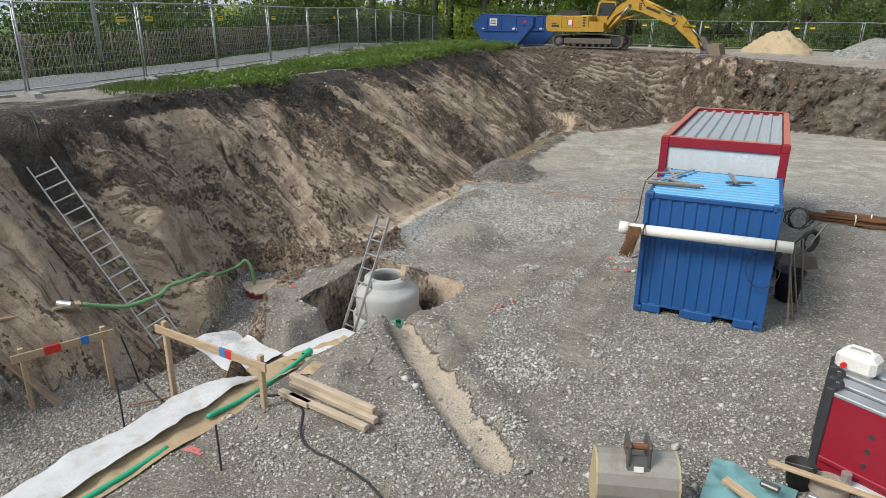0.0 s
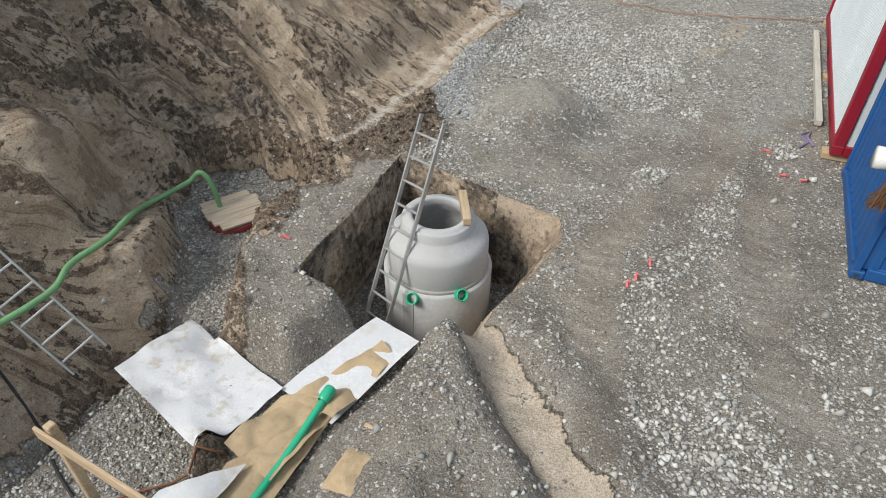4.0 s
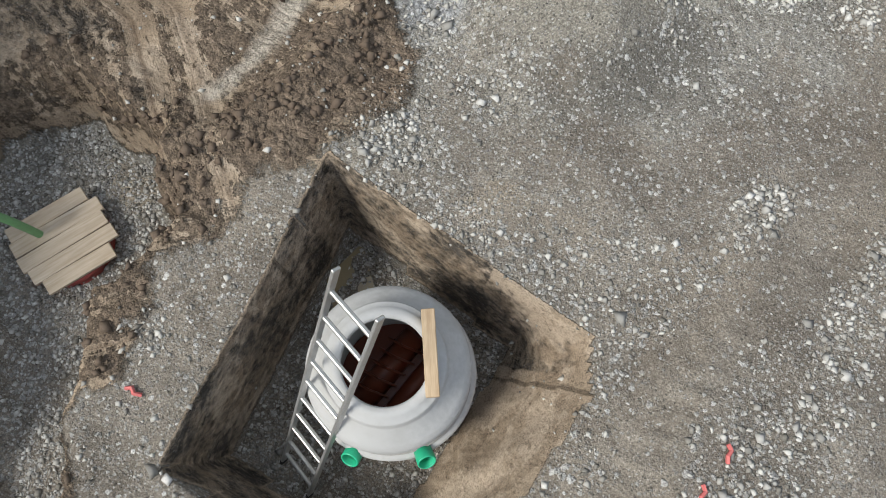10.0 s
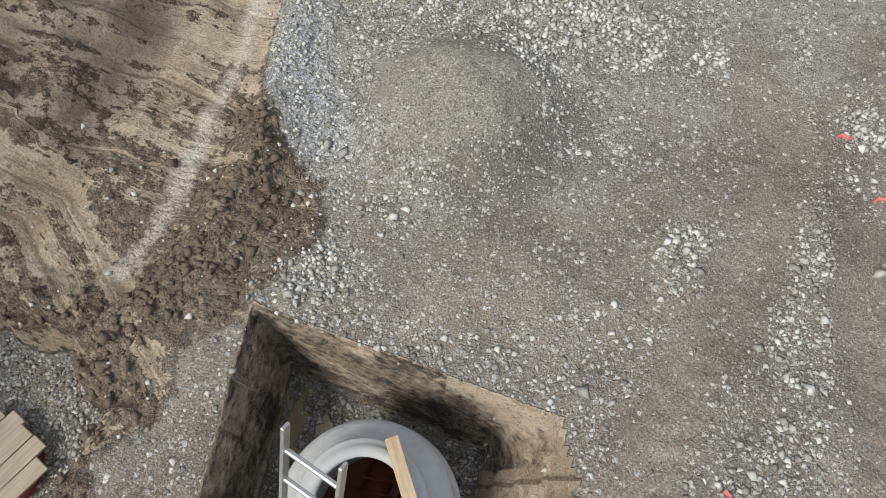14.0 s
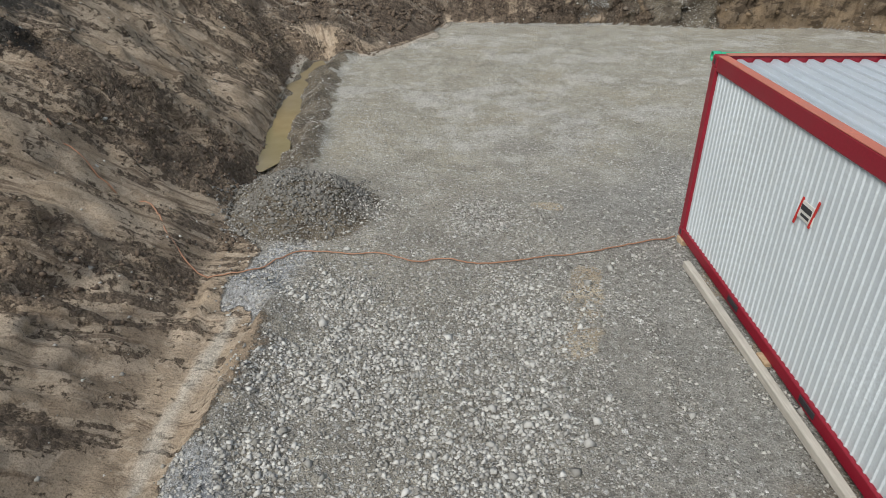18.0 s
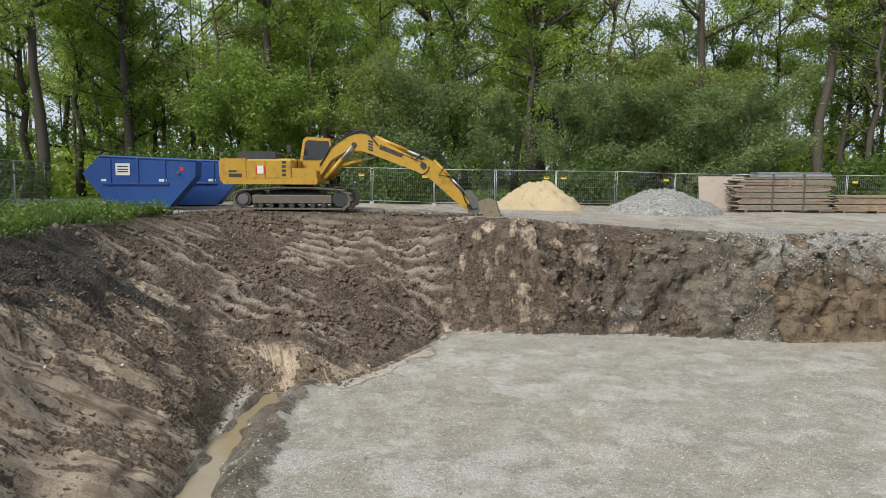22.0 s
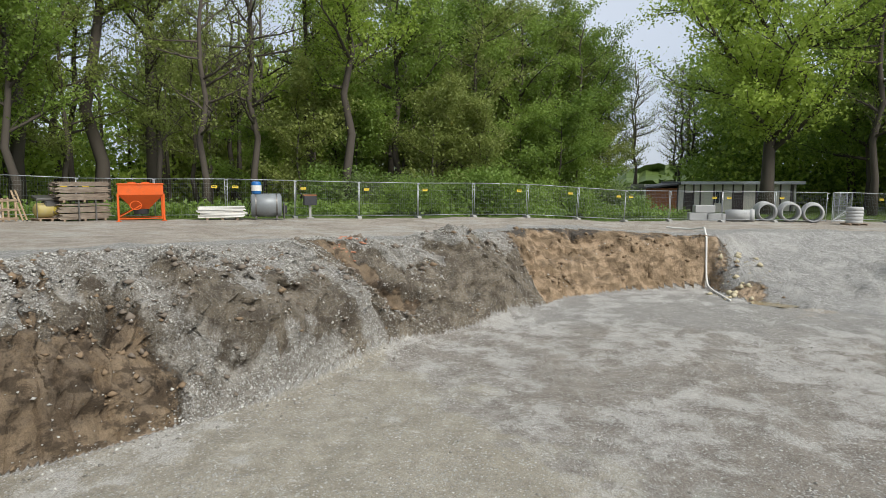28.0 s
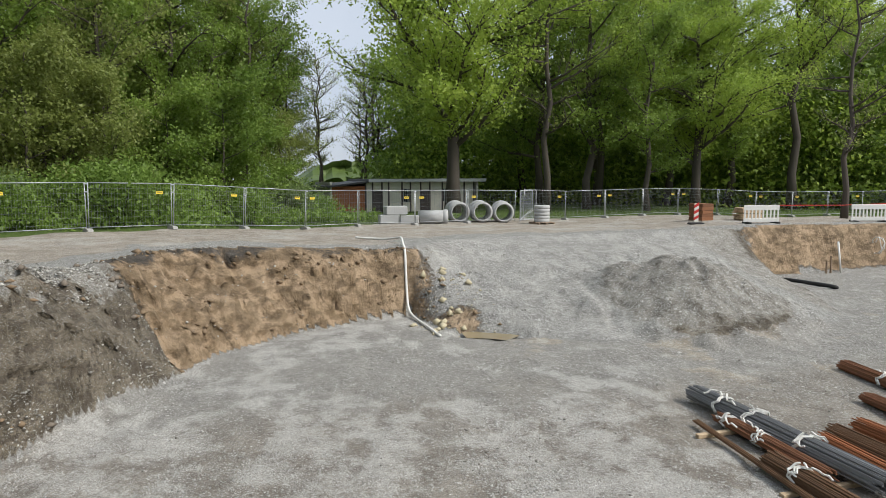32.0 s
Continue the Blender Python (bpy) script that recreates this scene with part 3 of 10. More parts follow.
    olive = in_toe * smooth(2, 8, x + 2 * n1) * (1 - dark * (dark > 0.4))
    soil = np.maximum(soil, 0.36 * smooth(2.6, 1.0, np.hypot(x + 10.6, y - 10.9) + 0.6 * n1) * (sd > 0))
    hole = np.where(in_t, 1.0, 0.0)
    loam = np.where(in_t, np.where(in_f, 0.0, 0.95), loam)
    stone = np.where(in_f & in_t, 0.55, stone)
    # darker tone on the pit's western and lower northern walls
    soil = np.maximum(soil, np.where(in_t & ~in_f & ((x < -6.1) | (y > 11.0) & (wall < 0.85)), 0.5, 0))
    grit = np.where(in_f & in_t, 0.25, grit)
    loam = np.maximum(loam, smooth(0.3, 0.2, d_rill))
    bed = smooth(0.1, -0.06, sd + 0.05 * n2) * (x > -11)
    berm = smooth(0.0, 0.14, sd) * smooth(0.62, 0.28, sd + 0.25 * n2) * in_toe
    loam = np.maximum(loam * (1 - bed), 0.72 * berm)
    crumble = np.maximum(crumble, 0.62 * berm)
    stone = np.maximum(stone * (1 - 0.7 * berm), 0.75 * bed * (y < 11.5))
    return z, dict(loam=loam, soil=soil, grass=grass, pale=pale, road=road, stone=stone, dark=dark, t=t, bank=bank * 1.0, hole=hole, u=u, grit=grit, olive=olive, floor=in_toe * 1.0, sandy=sandy, bluish=bluish, chalk=np.where(bank, 0.62 * foot, np.maximum(chalk, 0.5 * in_toe * smooth(20, 25, x) * smooth(-0.6, 0.5, cloud))), crumble=crumble, fines=np.where(bank, 0, fines), wet=np.where(bank, 0, wet))


def ground(x, y):
    return float(land(np.array([x]), np.array([y]), False)[0])


def bulge(x, y, z, mk):
    """How far lumps and overhangs push the face of a bank out towards the pit."""
    t, along = mk["t"], mk["u"]
    cx, cy = 8 - x, 24 - y
    ln = np.maximum(np.hypot(cx, cy), 0.1)
    tipped = smooth(-5, 0, x) * (y > 25) * smooth(0.02, 0.3, mk["grit"] + mk["loam"])
    west = smooth(-8, -9.5, x) * smooth(34, 31, y)
    size = (0.62 * tipped + (0.2 - 0.12 * smooth(4.5, 5.5, y) * smooth(10.5, 9.5, y) - 0.12 * smooth(18.2, 19, y) * smooth(21.6, 20.8, y)) * west) * mk["bank"] * (1 - smooth(24, 28, x) * smooth(24, 21, y))
    big = 1 - np.abs(fbm(along * 0.55, z * 1.0 + 3, 3, 151))
    mid = 1 - np.abs(fbm(along * 1.5, z * 2.4, 3, 153)) * 1.3
    fine = fbm(along * 4.2, z * 5.5, 3, 155)
    push = size * smooth(0.0, 0.16, t) * smooth(1.0, 0.86, t) * np.clip(0.55 * big + 0.55 * mid + 0.2 * fine - 0.35, -0.15, 1.2)
    return cx / ln * push, cy / ln * push


# ---- materials ----
def material(name):
    m = bpy.data.materials.new(name)
    m.use_nodes = True
    nt = m.node_tree
    return m, nt, nt.nodes["Principled BSDF"]


def node(nt, kind, **inputs):
    n = nt.nodes.new("ShaderNode" + kind)
    for key, v in inputs.items():
        n.inputs[key.replace("_", " ")].default_value = v
    return n


def texture(nt, kind, scale, detail=4.0, stretch=None, local=True):
    """A noise or Voronoi texture in metres, in object or in world space."""
    co = nt.nodes.new("ShaderNodeTexCoord") if local else nt.nodes.new("ShaderNodeNewGeometry")
    src = co.outputs["Object"] if local else co.outputs["Position"]
    if stretch:
        mp = nt.nodes.new("ShaderNodeMapping")
        mp.inputs["Scale"].default_value = stretch
        nt.links.new(src, mp.inputs["Vector"])
        src = mp.outputs["Vector"]
    n = nt.nodes.new("ShaderNodeTex" + kind)
    n.inputs["Scale"].default_value = scale
    if kind == "Noise":
        n.inputs["Detail"].default_value = detail
        n.inputs["Roughness"].default_value = 0.6
    nt.links.new(src, n.inputs["Vector"])
    return n


def ramp(nt, src, lo, hi, c0=(0, 0, 0, 1), c1=(1, 1, 1, 1)):
    r = nt.nodes.new("ShaderNodeMapRange")
    r.inputs["From Min"].default_value, r.inputs["From Max"].default_value = lo, hi
    r.inputs["To Min"].default_value, r.inputs["To Max"].default_value = (c0[0], c1[0]) if c0[0] == c0[1] == c0[2] and c1[0] == c1[1] == c1[2] else (0, 1)
    nt.links.new(src, r.inputs["Value"])
    if c0[0] == c0[1] == c0[2] and c1[0] == c1[1] == c1[2]:
        return r.outputs["Result"]
    return mix(nt, r.outputs["Result"], c0, c1)


def mix(nt, fac, a, b, blend="MIX"):
    n = nt.nodes.new("ShaderNodeMix")
    n.data_type, n.blend_type = "RGBA", blend
    for key, v in (("Factor", fac), ("A", a), ("B", b)):
        if isinstance(v, (int, float)):
            n.inputs[key].default_value = v
        elif isinstance(v, tuple):
            n.inputs[key].default_value = (*v[:3], 1)
        else:
            nt.links.new(v, n.inputs[key])
    return n.outputs["Result"]


def relief(nt, bsdf, src, strength=0.3, depth=0.01, before=None):
    b = nt.nodes.new("ShaderNodeBump")
    b.inputs["Strength"].default_value, b.inputs["Distance"].default_value = strength, depth
    nt.links.new(src, b.inputs["Height"])
    if before:
        nt.links.new(before, b.inputs["Normal"])
    nt.links.new(b.outputs["Normal"], bsdf.inputs["Normal"])
    return b.outputs["Normal"]


def shade(c, k):
    return tuple(min(1.0, v * k) for v in c[:3])


def plain(name, color, rough=0.6, metal=0.0, dirt=0.35, scale=6.0, dirt_color=(0.16, 0.13, 0.1), bump=0.15, stretch=None, vary=0.12):
    """Paint, plastic, metal, concrete: base tone with blotches, fine speckle and grime in patches."""
    m, nt, bs = material(name)
    big = texture(nt, "Noise", scale * 0.35, 5, stretch)
    fine = texture(nt, "Noise", scale * 9, 3, stretch)
    tone = mix(nt, ramp(nt, big.outputs["Fac"], 0.3, 0.7), shade(color, 1 - vary), shade(color, 1 + vary))
    tone = mix(nt, ramp(nt, fine.outputs["Fac"], 0.35, 0.65), shade(color, 0.9), tone, "MIX") if vary else tone
    mask = ramp(nt, texture(nt, "Noise", scale * 1.3, 6, stretch).outputs["Fac"], 0.52, 0.75, (0, 0, 0, 1), (dirt, dirt, dirt, 1))
    col = mix(nt, mask, tone, dirt_color)
    info = nt.nodes.new("ShaderNodeObjectInfo")
    col = mix(nt, 0.5, col, mix(nt, info.outputs["Random"], shade(color, 1 - vary), shade(color, 1 + vary)), "MIX") if vary > 0.2 else col
    nt.links.new(col, bs.inputs["Base Color"])
    nt.links.new(ramp(nt, big.outputs["Fac"], 0.2, 0.8, (rough * 0.8,) * 3 + (1,), (min(1, rough * 1.2),) * 3 + (1,)), bs.inputs["Roughness"])
    bs.inputs["Metallic"].default_value = metal
    relief(nt, bs, fine.outputs["Fac"], bump, 0.006)
    return m


def timber(name, light, dark, rough=0.75):
    """Sawn wood: long grain, knots of tone and weathering, each board its own shade."""
    m, nt, bs = material(name)
    long = texture(nt, "Noise", 5, 8, (0.6, 9, 9))
    fine = texture(nt, "Noise", 30, 4, (0.5, 8, 8))
    blot = texture(nt, "Noise", 3.5, 4)
    col = mix(nt, ramp(nt, long.outputs["Fac"], 0.35, 0.68), dark, light)
    col = mix(nt, ramp(nt, blot.outputs["Fac"], 0.45, 0.8, (0, 0, 0, 1), (0.5, 0.5, 0.5, 1)), col, shade(dark, 0.7))
    info = nt.nodes.new("ShaderNodeObjectInfo")
    isl = nt.nodes.new("ShaderNodeNewGeometry")
    both = mix(nt, 0.5, info.outputs["Random"], isl.outputs["Random Per Island"])
    col = mix(nt, ramp(nt, both, 0.1, 0.9, (0, 0, 0, 1), (0.5, 0.5, 0.5, 1)), col, shade(dark, 0.9))
    nt.links.new(col, bs.inputs["Base Color"])
    bs.inputs["Roughness"].default_value = rough
    relief(nt, bs, fine.outputs["Fac"], 0.35, 0.004)
    return m


def leafage(name, a, b, through_light=0.45, rough=0.55):
    """Leaves or grass: tone per leaf and per plant, light coming through."""
    m, nt, bs = material(name)
    geo = nt.nodes.new("ShaderNodeNewGeometry")
    info = nt.nodes.new("ShaderNodeObjectInfo")
    both = mix(nt, 0.4, geo.outputs["Random Per Island"], info.outputs["Random"])
    col = mix(nt, both, a, b)
    patch = texture(nt, "Noise", 0.35, 3, None, False)
    col = mix(nt, ramp(nt, patch.outputs["Fac"], 0.35, 0.7, (0, 0, 0, 1), (0.5, 0.5, 0.5, 1)), col, a)
    nt.links.new(col, bs.inputs["Base Color"])
    bs.inputs["Roughness"].default_value = rough
    tr = nt.nodes.new("ShaderNodeBsdfTranslucent")
    nt.links.new(col, tr.inputs["Color"])
    mx = nt.nodes.new("ShaderNodeMixShader")
    mx.inputs["Fac"].default_value = through_light
    out = nt.nodes["Material Output"]
    nt.links.new(bs.outputs["BSDF"], mx.inputs[1])
    nt.links.new(tr.outputs["BSDF"], mx.inputs[2])
    nt.links.new(mx.outputs["Shader"], out.inputs["Surface"])
    return m


def earth_material():
    """Ground of the dig: crushed stone, loam, dark topsoil, turf and rolled tracks, by the masks on the sheet."""
    m, nt, bs = material("earth")

    def mask(name):
        a = nt.nodes.new("ShaderNodeAttribute")
        a.attribute_name = name
        sp = nt.nodes.new("ShaderNodeSeparateColor")
        nt.links.new(a.outputs["Color"], sp.inputs["Color"])
        return sp.outputs

    def calc(op, a, b):
        n = nt.nodes.new("ShaderNodeMath")
        n.operation = op
        for i, v in enumerate((a, b)):
            if isinstance(v, (int, float)):
                n.inputs[i].default_value = v
            else:
                nt.links.new(v, n.inputs[i])
        return n.outputs[0]

    def times(a, b):
        return calc("MULTIPLY", a, b)

    def plus(a, b):
        return calc("ADD", a, b)

    def split(socket):
        n = nt.nodes.new("ShaderNodeSeparateColor")
        nt.links.new(socket, n.inputs["Color"])
        return n.outputs
    ma, mb, mc, md, me = mask("mask_a"), mask("mask_b"), mask("mask_c"), mask("mask_d"), mask("mask_e")
    mid = texture(nt, "Noise", 5, 6, None, False)
    dust = texture(nt, "Noise", 1.2, 14, None, False)
    dust.inputs["Roughness"].default_value = 0.74
    worn = texture(nt, "Noise", 0.55, 12, (1.0, 0.6, 1.0), False)
    worn.inputs["Roughness"].default_value = 0.66
    layer = texture(nt, "Noise", 1.5, 12, (1.0, 1.0, 2.2), False)
    layer.inputs["Roughness"].default_value = 0.66
    patch = texture(nt, "Noise", 1.8, 12, (1, 1, 1.3), False)
    patch.inputs["Distortion"].default_value, patch.inputs["Roughness"].default_value = 0.12, 0.62
    crumb = texture(nt, "Noise", 11, 8, None, False)
    crumb.inputs["Roughness"].default_value = 0.72
    fine = texture(nt, "Noise", 55, 4, None, False)
    fine.inputs["Roughness"].default_value = 0.75
    fall = nt.nodes.new("ShaderNodeAttribute")
    fall.attribute_name = "fall_line"

    def slope_noise(stretch, scale, detail, rough):
        down = nt.nodes.new("ShaderNodeVectorMath")
        down.operation = "MULTIPLY"
        down.inputs[1].default_value = stretch
        nt.links.new(fall.outputs["Vector"], down.inputs[0])
        n = nt.nodes.new("ShaderNodeTexNoise")
        n.inputs["Scale"].default_value, n.inputs["Detail"].default_value, n.inputs["Roughness"].default_value = scale, detail, rough
        nt.links.new(down.outputs["Vector"], n.inputs["Vector"])
        return n.outputs["Fac"]
    comb = slope_noise((3.2, 0.75, 1.0), 1.6, 9.0, 0.62)
    ragged = slope_noise((1.0, 1.0, 1.0), 1.7, 12.0, 0.72)

    def tone(src, lo, hi, c0, c1):
        return mix(nt, ramp(nt, src, lo, hi), c0, c1)

    def level(src, lo, hi, top):
        return ramp(nt, src, lo, hi, (0, 0, 0, 1), (top, top, top, 1))
    # broken stones of three sizes: uneven cells, each with its own tone, size and presence
    pos = nt.nodes.new("ShaderNodeNewGeometry").outputs["Position"]
    warp = texture(nt, "Noise", 30, 2, None, False)

    def cells(scale, bend):
        sc = nt.nodes.new("ShaderNodeVectorMath")
        sc.operation = "SCALE"
        sc.inputs["Scale"].default_value = bend / scale
        nt.links.new(warp.outputs["Color"], sc.inputs[0])
        ad = nt.nodes.new("ShaderNodeVectorMath")
        nt.links.new(pos, ad.inputs[0])
        nt.links.new(sc.outputs["Vector"], ad.inputs[1])
        v = nt.nodes.new("ShaderNodeTexVoronoi")
        v.inputs["Scale"].default_value = scale
        nt.links.new(ad.outputs["Vector"], v.inputs["Vector"])
        rnd = split(v.outputs["Color"])
        body = ramp(nt, calc("SUBTRACT", plus(0.28, times(rnd["Blue"], 0.3)), v.outputs["Distance"]), -0.03, 0.05)
        return rnd, body, v.outputs["Distance"]
    c1, b1, d1 = cells(50, 0.9)
    c2, b2, d2 = cells(26, 0.8)
    c3, b3, d3 = cells(15, 0.7)

    def present(rnd, body, share):
        """Where a stone lies: its cell is drawn with the given share."""
        return times(body, ramp(nt, plus(rnd["Green"], share), 0.98, 1.0))
    calm = calc("SUBTRACT", 1.0, times(me["Green"], 0.8))
    coarse = mb["Green"]
    s1 = present(c1, b1, times(0.62, plus(0.25, times(calm, 0.75))))
    s2 = present(c2, b2, times(calm, plus(0.27, times(coarse, 0.5))))
    s3 = present(c3, b3, times(calm, plus(0.03, times(coarse, 0.4))))
    chips = mix(nt, c1["Red"], (0.058, 0.055, 0.048), (0.575, 0.57, 0.54))
    stones = mix(nt, c2["Red"], (0.22, 0.21, 0.19), (0.66, 0.655, 0.63))
    rocks = mix(nt, c3["Red"], (0.27, 0.26, 0.24), (0.68, 0.675, 0.65))

    def strew(base, a=1.0, b=1.0, c=1.0):
        base = mix(nt, times(s1, 0.9 * a), base, chips)
        base = mix(nt, times(s2, b), base, stones)
        return mix(nt, times(s3, c), base, rocks) if c else base
    # crushed limestone in grey-brown fines
    fines = tone(dust.outputs["Fac"], 0.4, 0.6, (0.225, 0.202, 0.165), (0.38, 0.352, 0.295))
    fines = mix(nt, level(worn.outputs["Fac"], 0.48, 0.64, 0.5), fines, (0.37, 0.33, 0.255))
    fines = mix(nt, level(crumb.outputs["Fac"], 0.52, 0.58, 0.6), fines, (0.115, 0.102, 0.084))
    fines = mix(nt, level(fine.outputs["Fac"], 0.53, 0.62, 0.5), fines, (0.46, 0.43, 0.37))
    fines = mix(nt, times(me["Green"], 0.6), fines, tone(fine.outputs["Fac"], 0.38, 0.62, (0.2, 0.182, 0.15), (0.36, 0.333, 0.275)))
    spot = nt.nodes.new("ShaderNodeSeparateXYZ")
    nt.links.new(pos, spot.inputs["Vector"])
    fines = mix(nt, ramp(nt, spot.outputs["X"], -6.0, -1.5, (0.15, 0.15, 0.15, 1), (0.75, 0.75, 0.75, 1)), fines, tone(crumb.outputs["Fac"], 0.4, 0.6, (0.36, 0.36, 0.352), (0.19, 0.188, 0.18)))
    sand = tone(dust.outputs["Fac"], 0.4, 0.6, (0.35, 0.285, 0.205), (0.5, 0.425, 0.32))
    fines = mix(nt, ramp(nt, plus(md["Red"], times(plus(dust.outputs["Fac"], -0.5), 0.9)), 0.3, 0.62), fines, sand)
    # heap flank: dark gravel together with painted shading
    fines = mix(nt, times(me["Blue"], 0.75), fines, tone(crumb.outputs["Fac"], 0.4, 0.6, (0.09, 0.085, 0.074), (0.2, 0.187, 0.162)))
    # darker gaps between coarse stones, mixed into the fines
    fines = mix(nt, times(times(coarse, 0.5), ramp(nt, crumb.outputs["Fac"], 0.42, 0.56)), fines, (0.1, 0.09, 0.076))
    grav = strew(fines)
    grav = mix(nt, times(md["Green"], 0.55), grav, mix(nt, c2["Red"], (0.2, 0.215, 0.235), (0.56, 0.585, 0.62)))
    # pale rolled fines with dusty smears
    beige = tone(dust.outputs["Fac"], 0.4, 0.6, (0.31, 0.285, 0.225), (0.46, 0.432, 0.36))
    beige = mix(nt, level(worn.outputs["Fac"], 0.5, 0.6, 0.7), beige, (0.4, 0.357, 0.27))
    beige = mix(nt, level(fine.outputs["Fac"], 0.54, 0.64, 0.5), beige, (0.2, 0.182, 0.146))
    beige = mix(nt, times(mc["Red"], 0.7), beige, tone(dust.outputs["Fac"], 0.4, 0.6, (0.28, 0.246, 0.18), (0.42, 0.376, 0.288)))
    beige = strew(beige, 0.6, 1.0, 0.6)
    grav = mix(nt, times(mb["Red"], 0.85), grav, beige)
    # grey-brown floor under streaks of light stone dust, also the containers' painted shade
    damp_and_shade = tone(dust.outputs["Fac"], 0.4, 0.6, (0.175, 0.15, 0.122), (0.3, 0.265, 0.22))
    damp_and_shade = mix(nt, level(fine.outputs["Fac"], 0.54, 0.64, 0.4), damp_and_shade, (0.4, 0.38, 0.34))
    damp_and_shade = strew(damp_and_shade, 0.7, 0.9, 0.6)
    grav = mix(nt, times(mb["Blue"], 0.9), grav, damp_and_shade)
    chalk = tone(fine.outputs["Fac"], 0.36, 0.62, (0.36, 0.345, 0.315), (0.62, 0.605, 0.57))
    chalk = mix(nt, times(b2, level(c2["Green"], 0.3, 0.34, 0.85)), chalk, stones)
    veil = plus(times(md["Blue"], 0.75), plus(times(plus(dust.outputs["Fac"], -0.5), 2.6), plus(times(plus(crumb.outputs["Fac"], -0.5), 1.2), times(plus(fine.outputs["Fac"], -0.5), 1.5))))
    grav = mix(nt, ramp(nt, veil, 0.42, 0.85, (0, 0, 0, 1), (0.72, 0.72, 0.72, 1)), grav, chalk)
    # stony dirt of the tipped banks, loose gravel on their shoulders
    grit = tone(dust.outputs["Fac"], 0.4, 0.6, (0.085, 0.069, 0.048), (0.24, 0.203, 0.152))
    grit = mix(nt, times(s1, 0.65), grit, chips)
    grit = mix(nt, level(layer.outputs["Fac"], 0.52, 0.58, 0.65), grit, (0.085, 0.068, 0.052))
    grit = mix(nt, level(crumb.outputs["Fac"], 0.53, 0.58, 0.6), grit, (0.07, 0.057, 0.044))
    loose = tone(dust.outputs["Fac"], 0.4, 0.6, (0.19, 0.172, 0.145), (0.36, 0.337, 0.296))
    loose = mix(nt, level(crumb.outputs["Fac"], 0.52, 0.58, 0.65), loose, (0.11, 0.098, 0.08))
    loose = mix(nt, times(b1, level(c1["Green"], 0.3, 0.34, 0.8)), loose, chips)
    loose = mix(nt, times(b2, level(c2["Green"], 0.45, 0.49, 0.9)), loose, stones)
    loose = mix(nt, times(b3, level(c3["Green"], 0.6, 0.64, 0.85)), loose, rocks)
    grit = mix(nt, ramp(nt, plus(times(dust.outputs["Fac"], 0.9), mb["Green"]), 0.8, 0.98), grit, loose)
    # loam: smooth pale smears with tooth marks, dark crumbling flakes
    clay = tone(dust.outputs["Fac"], 0.4, 0.6, (0.29, 0.224, 0.16), (0.46, 0.366, 0.268))
    clay = mix(nt, level(patch.outputs["Fac"], 0.48, 0.53, 0.75), clay, (0.53, 0.432, 0.33))
    clay = mix(nt, level(comb, 0.55, 0.59, 0.55), clay, (0.55, 0.452, 0.346))
    clay = mix(nt, ramp(nt, comb, 0.38, 0.43, (0.75, 0.75, 0.75, 1), (0, 0, 0, 1)), clay, (0.16, 0.115, 0.08))
    clay = mix(nt, level(crumb.outputs["Fac"], 0.57, 0.62, 0.55), clay, (0.13, 0.093, 0.064))
    clay = mix(nt, level(fine.outputs["Fac"], 0.52, 0.64, 0.3), clay, (0.17, 0.122, 0.086))
    lumps = mix(nt, c3["Red"], (0.1, 0.076, 0.056), (0.27, 0.206, 0.15))
    lumps = mix(nt, level(crumb.outputs["Fac"], 0.47, 0.58, 0.6), lumps, (0.06, 0.046, 0.035))
    lumps = mix(nt, level(fine.outputs["Fac"], 0.54, 0.64, 0.5), lumps, (0.25, 0.19, 0.14))
    flakes = ramp(nt, plus(me["Red"], plus(times(plus(ragged, -0.5), 2.6), plus(times(plus(comb, -0.5), 2.4), plus(times(plus(patch.outputs["Fac"], -0.5), 1.2), times(plus(crumb.outputs["Fac"], -0.5), 1.6))))), 0.49, 0.57)
    clay = mix(nt, times(flakes, 0.92), clay, lumps)
    # the eastern cut shows a browner, duller loam, with shaded cavities painted in
    clay = mix(nt, times(mc["Blue"], 0.75), clay, tone(dust.outputs["Fac"], 0.4, 0.6, (0.055, 0.038, 0.023), (0.185, 0.13, 0.075)))
    clay = mix(nt, times(times(mc["Blue"], 0.8), ramp(nt, layer.outputs["Fac"], 0.5, 0.57)), clay, (0.06, 0.044, 0.03))
    # ochre subsoil in the clean cut of the far corner
    ochre = tone(patch.outputs["Fac"], 0.42, 0.58, (0.17, 0.115, 0.062), (0.44, 0.31, 0.19))
    ochre = mix(nt, level(layer.outputs["Fac"], 0.54, 0.6, 0.6), ochre, (0.1, 0.068, 0.04))
    clay = mix(nt, times(ramp(nt, spot.outputs["X"], 22.0, 26.5), 0.55), clay, ochre)
    wash = tone(mid.outputs["Fac"], 0.3, 0.7, (0.46, 0.405, 0.335), (0.6, 0.545, 0.465))
    clay = mix(nt, mb["Red"], clay, wash)
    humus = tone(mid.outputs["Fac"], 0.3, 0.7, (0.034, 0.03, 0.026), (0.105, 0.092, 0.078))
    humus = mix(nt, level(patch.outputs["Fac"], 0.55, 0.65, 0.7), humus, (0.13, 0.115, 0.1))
    humus = mix(nt, times(b1, level(c1["Red"], 0.86, 0.93, 0.6)), humus, (0.26, 0.25, 0.23))
    mud = tone(crumb.outputs["Fac"], 0.4, 0.6, (0.024, 0.018, 0.014), (0.092, 0.069, 0.052))
    mud = mix(nt, times(0.6, c3["Red"]), mud, lumps)
    mud = mix(nt, level(patch.outputs["Fac"], 0.53, 0.58, 0.55), mud, (0.2, 0.156, 0.117))
